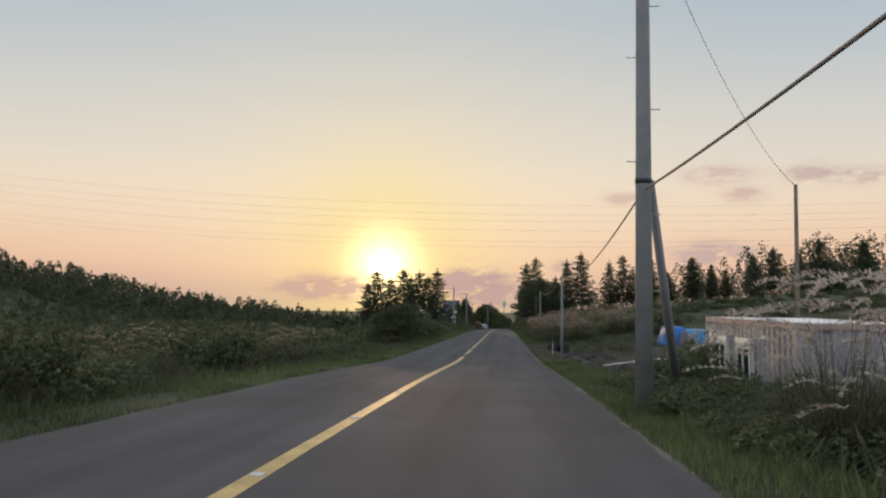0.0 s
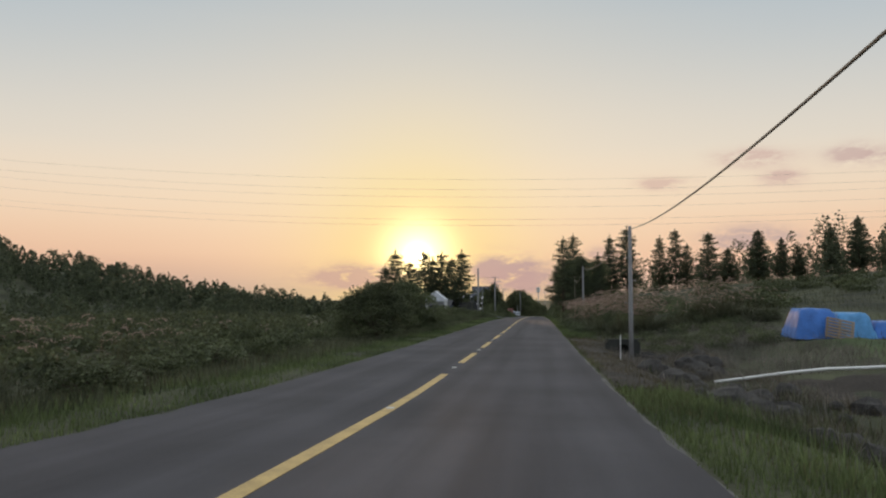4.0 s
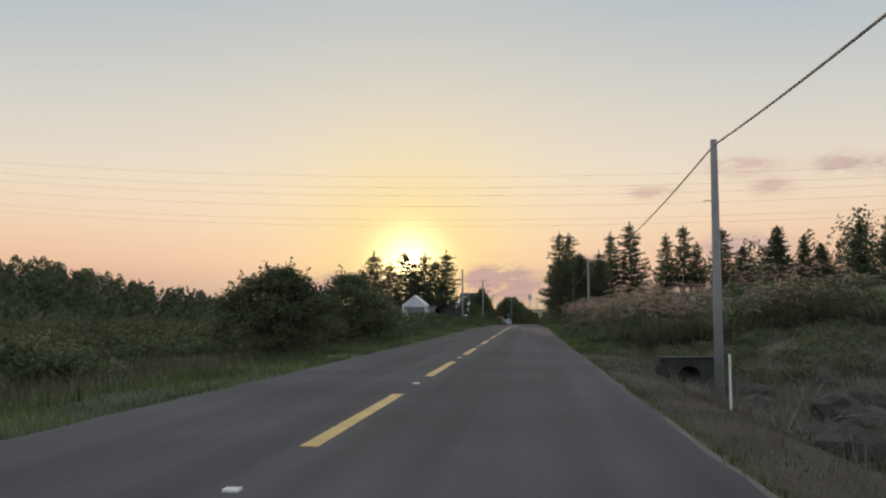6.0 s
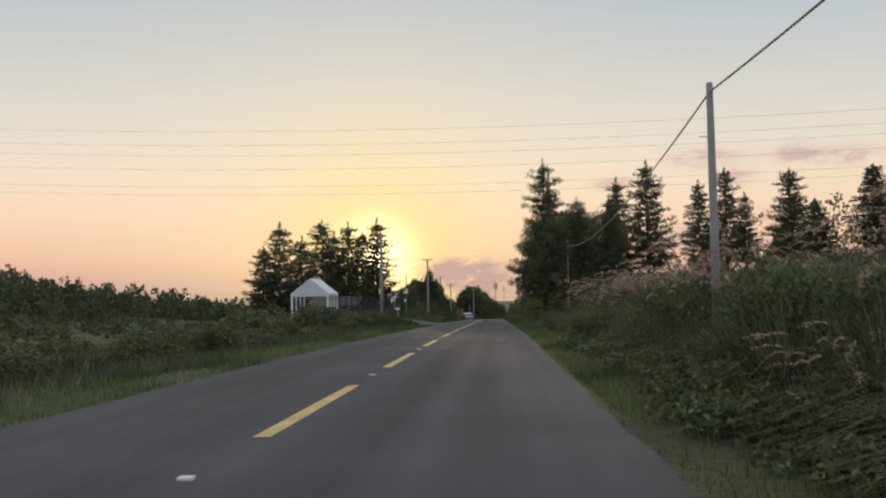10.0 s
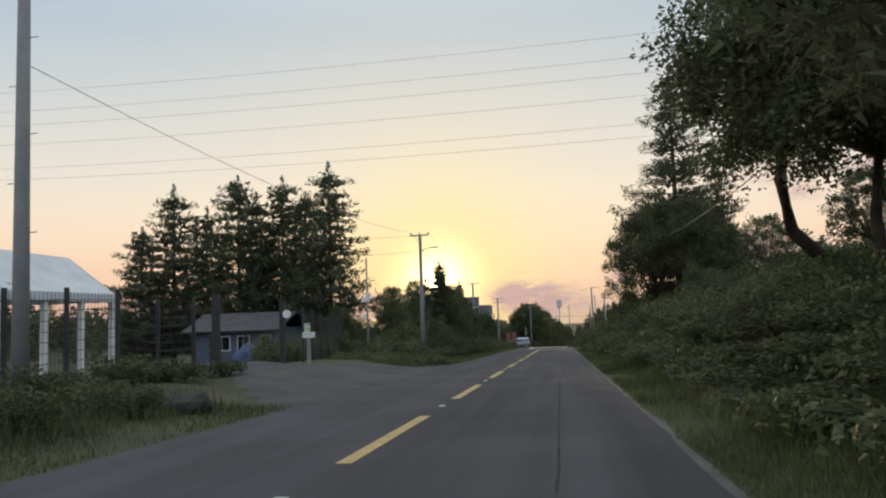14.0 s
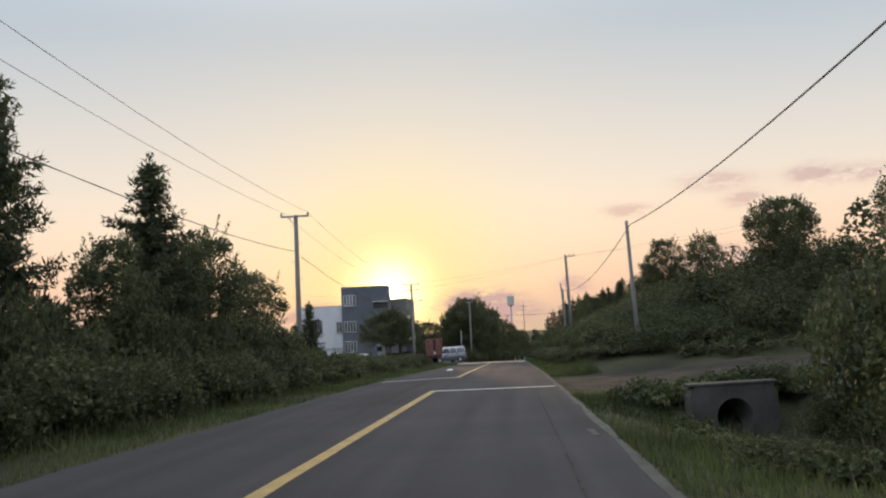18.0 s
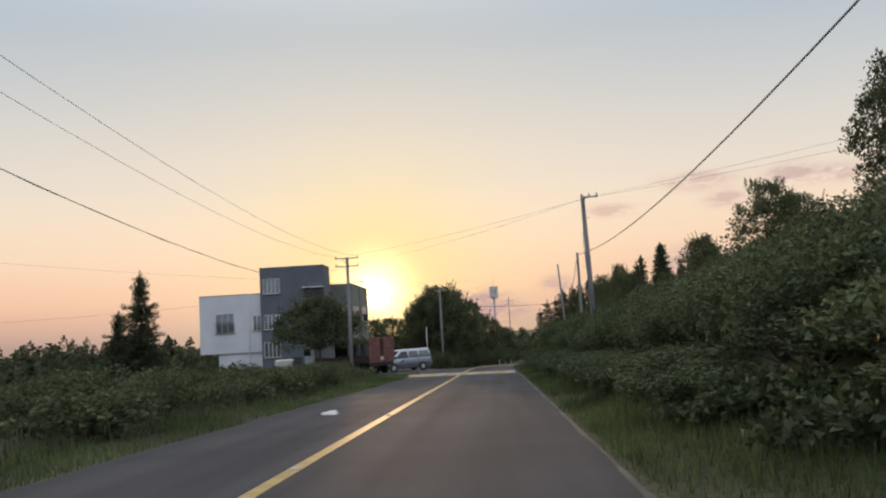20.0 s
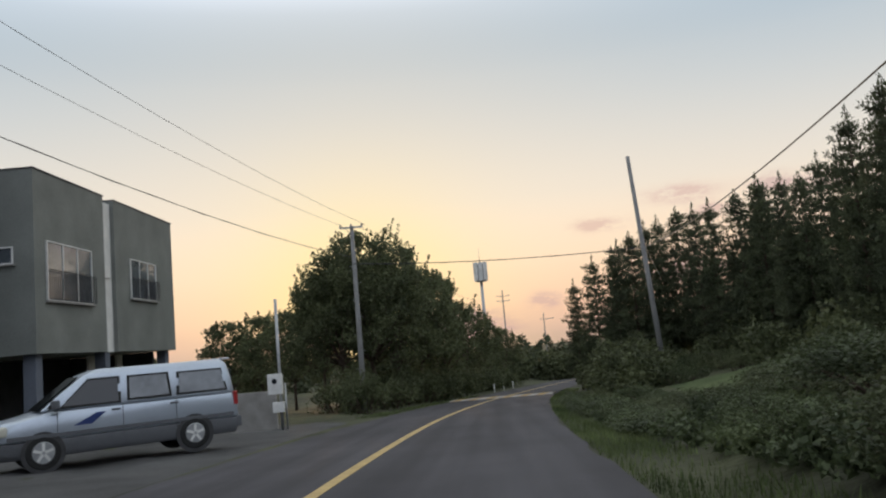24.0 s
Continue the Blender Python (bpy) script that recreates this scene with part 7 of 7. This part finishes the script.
    part("wing_pipe", tube(bmesh.new(), [(6.42, 3.84, -4.2), (6.42, 3.84, -7.6)], 0.045, 8), PALE, t, "pale rain pipe")
    for z in (-4.0, -7.0):
        part("balcony_slab", boxm(6.35, 6.7, 0.6, 3.4, z - 0.12, z, 0.01), GREYWALL, t)
    door = part("door", boxm(3.0, 3.95, -0.04, 0.0, g + 0.5, -9.0, 0.01), CABLE, t, "dark entrance door")
    part("handle", boxm(3.8, 3.85, -0.09, -0.04, -10.1, -9.9), STEEL, door)


house()
yard_wall = tagged(part("yard_wall", boxm(-13.5, -5.6, 309.4, 309.6, -12.0, -10.05, 0.02), CONCRETE), "low grey concrete wall behind the parked van", "wall", kind="structure")
ebox = thing("electric_box", "pale electric boxes on a steel post", "electric box", pose(-5.1, 308.2, gz(-5.1, 308.2)))
part("post", tube(bmesh.new(), [(0, 0, -0.2), (0, 0, 4.55)], 0.055, 10), STEEL, ebox)
part("box", boxm(-0.38, 0.12, -0.26, -0.06, 1.25, 1.95, 0.02), PALE, ebox)
part("dial", tube(bmesh.new(), [(-0.13, -0.262, 1.7), (-0.13, -0.28, 1.7)], 0.09, 16), GLASS, ebox)
part("box", boxm(-0.25, 0.15, -0.24, -0.06, 0.62, 0.98, 0.02), PALE, ebox)
part("pipe", tube(bmesh.new(), [(0.2, -0.1, -0.1), (0.2, -0.1, 1.6)], 0.03, 8), STEEL, ebox)


# ================= vehicles =================
def wheel(parent, x, y, r=0.33, w=0.21, out=1, rim=None, label="silver alloy rim"):
    t = part("wheel", tube(bmesh.new(), [(x, y - w / 2, r), (x, y - w * 0.42, r), (x, y + w * 0.42, r), (x, y + w / 2, r)], [r * 0.9, r, r, r * 0.9], 26), RUBBER, parent)
    part("rim", tube(bmesh.new(), [(x, y + out * w * 0.50, r), (x, y + out * w * 0.55, r)], [r * 0.66, r * 0.60], 22), rim or STEEL, t, label)
    for k in range(5):
        a = k * 2 * math.pi / 5
        part("spoke", boxm(-0.028, 0.028, -0.012, 0.012, 0.03, r * 0.58, 0.0, Matrix.Translation((x, y + out * w * 0.57, r)) @ Matrix.Rotation(a, 4, "Y")), rim or PALE, t)
    part("hub", tube(bmesh.new(), [(x, y + out * w * 0.55, r), (x, y + out * w * 0.62, r)], 0.06, 10), STEEL, t)


def van():
    """Long-nosed passenger van; x forward, y to its left."""
    m = Matrix.Translation((-6.6, 298.9, -10.80)) @ Matrix.Rotation(radians(-143.5), 4, "Z") @ Matrix.Rotation(radians(0.6), 4, "X")
    t = thing("van", "silver passenger van with grey lower trim parked by the road", "van", m)
    t.scale = (1.05, 1.0, 1.07)

    def loft(secs, mat, name, label="", smooth=True, parent=None):
        """secs: rows of (x, half width, z) rings from low to high, closed on top."""
        bm = bmesh.new()
        rings = [[bm.verts.new((x, s * w, z)) for s in (-1, 1) for x, w in (ring if s < 0 else ring[::-1])] for ring, z in secs]
        n = len(rings[0])
        for a, b in zip(rings, rings[1:]):
            for i in range(n):
                f = bm.faces.new((a[i], a[(i + 1) % n], b[(i + 1) % n], b[i]))
                f.smooth = smooth
        bm.faces.new(rings[0][::-1])
        bm.faces.new(rings[-1])
        bmesh.ops.recalc_face_normals(bm, faces=bm.faces)
        ob = part(name, bm, mat, parent or t, label)
        bv = ob.modifiers.new("rounding", "BEVEL")
        bv.width, bv.segments, bv.limit_method, bv.angle_limit = 0.035, 3, "ANGLE", radians(28)
        return ob

    def ring(x0, x1, w, nose=0.75, tail=0.93):
        return [(x0, w * tail), (x0 + 0.12, w), (x0 + 1.6, w), (x1 - 0.75, w), (x1 - 0.28, w * 0.94), (x1, w * nose)]

    loft([(ring(-2.46, 2.40, 0.86), 0.24), (ring(-2.52, 2.52, 0.90), 0.36), (ring(-2.53, 2.53, 0.91), 0.58)], VANTRIM, "lower_body", "grey plastic lower body")
    body = loft([(ring(-2.53, 2.52, 0.912), 0.585), (ring(-2.52, 2.46, 0.915), 0.80), (ring(-2.50, 2.28, 0.905), 0.98), (ring(-2.48, 1.62, 0.885), 1.12)], SILVER, "body", "silver painted body")
    # cabin and roof
    cab = [(ring(-2.47, 1.60, 0.88, 0.86), 1.13), (ring(-2.42, 1.16, 0.82, 0.88), 1.48), (ring(-2.34, 0.72, 0.75, 0.9), 1.80), (ring(-2.22, 0.42, 0.68, 0.9), 1.90)]
    loft(cab, SILVER, "cabin", "silver roof and pillars")

    def pane(x0, x1, z0, z1, slant0=0.0, slant1=0.0, mat=None, name="window", label="dark tinted side window", off=0.014):
        for s in (-1, 1):
            bm = bmesh.new()
            def wy(z):
                return 0.88 - (z - 1.13) / (1.80 - 1.13) * 0.13 + off
            v = [bm.verts.new((x, s * wy(z), z)) for x, z in ((x0, z0), (x1, z0), (x1 - slant1, z1), (x0 + slant0, z1))]
            bm.faces.new(v if s < 0 else v[::-1])
            bmesh.ops.recalc_face_normals(bm, faces=bm.faces)
            ob = part(name, bm, mat or VANGLASS, body, label)
            ob.modifiers.new("thickness", "SOLIDIFY").thickness = 0.02

    for x0, x1, z0, z1, a, b in ((-2.30, -1.14, 1.19, 1.70, 0.10, 0.04), (-1.04, -0.10, 1.19, 1.71, 0.04, 0.03), (0.02, 1.24, 1.16, 1.72, 0.0, 0.58)):
        pane(x0, x1, z0, z1, a, b, RUBBER, "window_seal", "black window seal", 0.006)
    pane(-2.24, -1.20, 1.23, 1.66, 0.07, 0.03)
    # added panel: the cabin is solid, so light through the glass is painted on
    pane(-2.18, -1.68, 1.26, 1.63, 0.05, 0.01, SKYPANEL, "sky_panel", "cream panel on the rear window standing for sky seen through it", 0.019)
    pane(-0.98, -0.15, 1.23, 1.67, 0.03, 0.02)
    pane(0.07, 1.18, 1.20, 1.68, 0.0, 0.52, GLASS)
    pane(1.24, 1.50, 1.17, 1.30, 0.0, 0.14, GLASS)
    bm = bmesh.new()
    v = [bm.verts.new(p) for p in ((1.60, -0.72, 1.16), (1.60, 0.72, 1.16), (0.80, 0.62, 1.77), (0.80, -0.62, 1.77))]
    bm.faces.new(v)
    for q in v:
        q.co.x += 0.05
    ob = part("windscreen", bm, GLASS, body, "wide dark windscreen")
    ob.modifiers.new("thickness", "SOLIDIFY").thickness = 0.02
    part("rear_window", boxm(-2.475, -2.43, -0.62, 0.62, 1.2, 1.66, 0.01), GLASS, body)
    for s in (-1, 1):
        part("headlight", boxm(2.18, 2.44, s * 0.84 - 0.14, s * 0.84 + 0.05 if s > 0 else s * 0.84 + 0.14, 0.72, 0.92, 0.05), GLASSY, body, "clear headlight")
        part("tail_light", boxm(-2.52, -2.42, s * 0.85 - 0.06, s * 0.85 + 0.06, 0.85, 1.15, 0.02), REDPLASTIC, body, "red tail light")
        part("mirror", boxm(1.24, 1.40, s * 1.0 - 0.09, s * 1.0 + 0.09, 1.16, 1.34, 0.03), VANTRIM, body)
        for x in (0.14, -1.08):
            part("door_handle", boxm(x - 0.09, x + 0.09, s * 0.915 - 0.015, s * 0.915 + 0.015, 1.02, 1.06, 0.006), VANTRIM, body)
        for x in (1.28, -0.0, -1.12):
            part("door_seam", boxm(x - 0.006, x + 0.006, s * 0.914 - 0.004, s * 0.914 + 0.004, 0.5, 1.12), CABLE, body)
        part("trim_strip", boxm(-2.4, 2.2, s * 0.914 - 0.012, s * 0.914 + 0.012, 0.62, 0.70, 0.006), VANTRIM, body)
        bm = bmesh.new()
        v = [bm.verts.new((x, s * 0.921, z)) for x, z in ((0.62, 0.80), (0.98, 0.80), (0.52, 1.02), (0.34, 1.02))]
        bm.faces.new(v)
        bmesh.ops.recalc_face_normals(bm, faces=bm.faces)
        ob = part("decal", bm, DECAL, body, "dark blue slanting mark on the door")
        ob.modifiers.new("thickness", "SOLIDIFY").thickness = 0.003
        for x in (-1.50, 1.55):
            part("wheel_arch", tube(bmesh.new(), [(x, s * 0.90, 0.335), (x, s * 0.916, 0.335)], 0.415, 26), CABLE, t)
            wheel(t, x, s * 0.83, 0.335, 0.20, s)
    part("grille", boxm(2.44, 2.54, -0.42, 0.42, 0.66, 0.86, 0.02), CABLE, body, "dark grille with chrome rim")
    part("badge", boxm(2.54, 2.555, -0.07, 0.07, 0.74, 0.80), STEEL, body)
    part("bumper", boxm(2.42, 2.58, -0.86, 0.86, 0.36, 0.56, 0.04), VANTRIM, t)
    part("plate", boxm(2.58, 2.59, -0.26, 0.26, 0.42, 0.53), PALE, t)
    part("rear_bumper", boxm(-2.60, -2.46, -0.87, 0.87, 0.36, 0.60, 0.04), VANTRIM, t)
    part("roof_spoiler", boxm(-2.46, -2.18, -0.62, 0.62, 1.88, 1.92, 0.015), SILVER, body)


van()


def ramp_truck():
    """Low flatbed with two perforated loading ramps raised at its tail; x to the tail."""
    m = Matrix.Translation((-7.1, 287.7, gz(-7.6, 288))) @ Matrix.Rotation(radians(-44), 4, "Z")
    t = thing("flatbed_truck", "rusty flatbed truck with raised pink perforated ramps", "truck", m)
    part("bed", boxm(-8.0, 0.0, -1.2, 1.2, 0.95, 1.10, 0.015), RUST, t)
    for s in (-1, 1):
        part("side_rail", boxm(-8.0, 0.0, s * 1.2 - 0.04, s * 1.2 + 0.04, 1.10, 1.42, 0.01), RUST, t)
        part("chassis_beam", boxm(-8.0, 0.1, s * 0.45 - 0.06, s * 0.45 + 0.06, 0.62, 0.95, 0.01), DARKSTEEL, t)
        for x in (-0.9, -1.95, -6.9):
            wheel(t, x, s * 0.98, 0.42, 0.26, s, DARKSTEEL, "dirty dark steel rim")
        ramp = part("ramp", boxm(0.05, 0.13, s * 0.74 - 0.53, s * 0.74 - 0.47, 1.0, 2.92, 0.01), PINK, t, "pink perforated loading ramp")
        part("ramp_edge", boxm(0.05, 0.13, s * 0.74 + 0.47, s * 0.74 + 0.53, 1.0, 2.92, 0.01), PINK, ramp)
        for i in range(19):
            z = 1.0 + i * 0.104
            part("rung", boxm(0.06, 0.12, s * 0.74 - 0.47, s * 0.74 + 0.47, z, z + 0.054), PINK, ramp)
        for i in range(6):
            y = s * 0.74 - 0.39 + i * 0.156
            part("bar", boxm(0.07, 0.11, y - 0.030, y + 0.030, 1.0, 2.92), PINK, ramp)
        part("tail_lamp", boxm(0.0, 0.06, s * 0.3 - 0.12, s * 0.3 + 0.12, 0.82, 0.95, 0.01), REDPLASTIC, t, "red tail lamp")
    part("headboard", boxm(0.0, 0.04, -1.15, 1.15, 1.1, 2.80, 0.01), RUST, t)
    part("top_beam", boxm(0.04, 0.14, -1.22, 1.22, 2.92, 3.0, 0.012), PINK, t, "pink steel beam over the ramps")
    part("tail_panel", boxm(0.05, 0.10, -0.20, 0.20, 1.0, 1.55, 0.01), PINK, t, "pink steel panel between the ramps")
    part("plate", boxm(0.10, 0.115, -0.14, 0.14, 1.2, 1.42, 0.004), PALE, t)
    part("tail_beam", boxm(-0.1, 0.06, -1.2, 1.2, 0.72, 1.0, 0.015), RUST, t)
    part("cab", boxm(-9.9, -8.2, -1.1, 1.1, 0.7, 2.6, 0.12), SILVER, t, "pale truck cab")
    part("cab_window", boxm(-9.92, -8.8, -1.12, 1.12, 1.6, 2.25, 0.03), GLASS, t)
    for s in (-1, 1):
        wheel(t, -9.1, s * 0.98, 0.42, 0.26, s, DARKSTEEL, "dirty dark steel rim")


ramp_truck()
pick = thing("pickup_truck", "small white pickup truck parked in front of the house", "truck", pose(-17.2, 295.6, gz(-17.2, 295.6) + 0.05, 0, 0, 8))
part("cab", boxm(-0.78, 0.78, -1.6, -0.1, 0.45, 1.75, 0.14), PALE, pick)
part("cab_window", boxm(-0.8, 0.8, -1.3, -0.4, 1.15, 1.58, 0.04), GLASS, pick)
part("bed", boxm(-0.8, 0.8, -0.05, 2.3, 0.62, 0.70, 0.01), PALE, pick)
for x in (-0.8, 0.76):
    part("side_board", boxm(x, x + 0.04, -0.05, 2.3, 0.70, 1.02, 0.01), PALE, pick)
for s in (-1, 1):
    for y in (-1.1, 1.5):
        part("wheel", tube(bmesh.new(), [(s * 0.66 - 0.08, y, 0.26), (s * 0.66 + 0.08, y, 0.26)], 0.28, 18), RUBBER, pick)
lit = thing("litter", "crumpled pale scrap lying on the road", "litter", pose(-1.55, 241.3, float(road_z(241.3))))
bm = bmesh.new()
bmesh.ops.create_icosphere(bm, subdivisions=2, radius=0.2)
for v in bm.verts:
    v.co = Vector((v.co.x * 1.1, v.co.y * 0.8, max(-0.02, v.co.z * 0.45))) * (1 + 0.4 * noise.noise(v.co * 9))
part("scrap", bm, PALE, lit)
for i, (y, s) in enumerate(((356, -1), (361, -1), (366, -1))):
    x = float(road_x(y)) - 3.9
    d = thing("delineator_post", "short white roadside marker post", "marker post", pose(x, y, gz(x, y)), "marker posts")
    part("post", tube(bmesh.new(), [(0, 0, -0.1), (0, 0, 0.75)], 0.05, 8), PALE, d)
    part("reflector", boxm(-0.03, 0.03, -0.056, -0.045, 0.55, 0.68), GLASSY, d)
st = thing("marker_stake", "thin pale wooden stake in the verge", "stake", pose(5.0, 49.0, gz(5.0, 49.0)))
part("stake", boxm(-0.015, 0.015, -0.015, 0.015, -0.2, 0.85, 0.004), PALE, st)


def plastic_tunnel(x, y, turn, length):
    """Low growing tunnel: white film over hoops."""
    t = thing("plastic_tunnel", "low white plastic growing tunnel in the far field", "growing tunnel", pose(x, y, gz(x, y) + 0.25, 0, 0, turn))
    bm = bmesh.new()
    rows = [[bm.verts.new((u, 0.9 * math.cos(a) * (1 + 0.03 * math.sin(u * 3)), 1.0 * math.sin(a) - 0.3 * (a in (0.0, math.pi)))) for a in np.linspace(0, math.pi, 13)] for u in np.linspace(0, length, 15)]
    for a, b in zip(rows, rows[1:]):
        for k in range(12):
            bm.faces.new((a[k], b[k], b[k + 1], a[k + 1])).smooth = True
    part("film", bm, CANVAS, t)
    for u in np.linspace(0, length, 6):
        part("hoop", tube(bmesh.new(), [(u, 0.93 * math.cos(a), 1.03 * math.sin(a) - (0.6 if a in (0.0, math.pi) else 0)) for a in np.linspace(0, math.pi, 9)], 0.02, 5), STEEL, t)


plastic_tunnel(-46, 112, 20, 6.0)
# rope along the edge of the tent's plot
for x, y in ((-8.7, 141.0), (-10.6, 131.0)):
    stake = thing("rope_stake", "thin pale stake holding a rope", "stake", pose(x, y, gz(x, y)), "rope stakes")
    part("shaft", tube(bmesh.new(), [(0, 0, -0.2), (0, 0, 1.15)], 0.03, 7), WOOD, stake)
cable([(-8.7, 141.0, gz(-8.7, 141.0) + 1.05), (-10.6, 131.0, gz(-10.6, 131.0) + 1.05)], 0.016, "pale rope sagging between two stakes", 6.0, "ropes", mat=PALE)
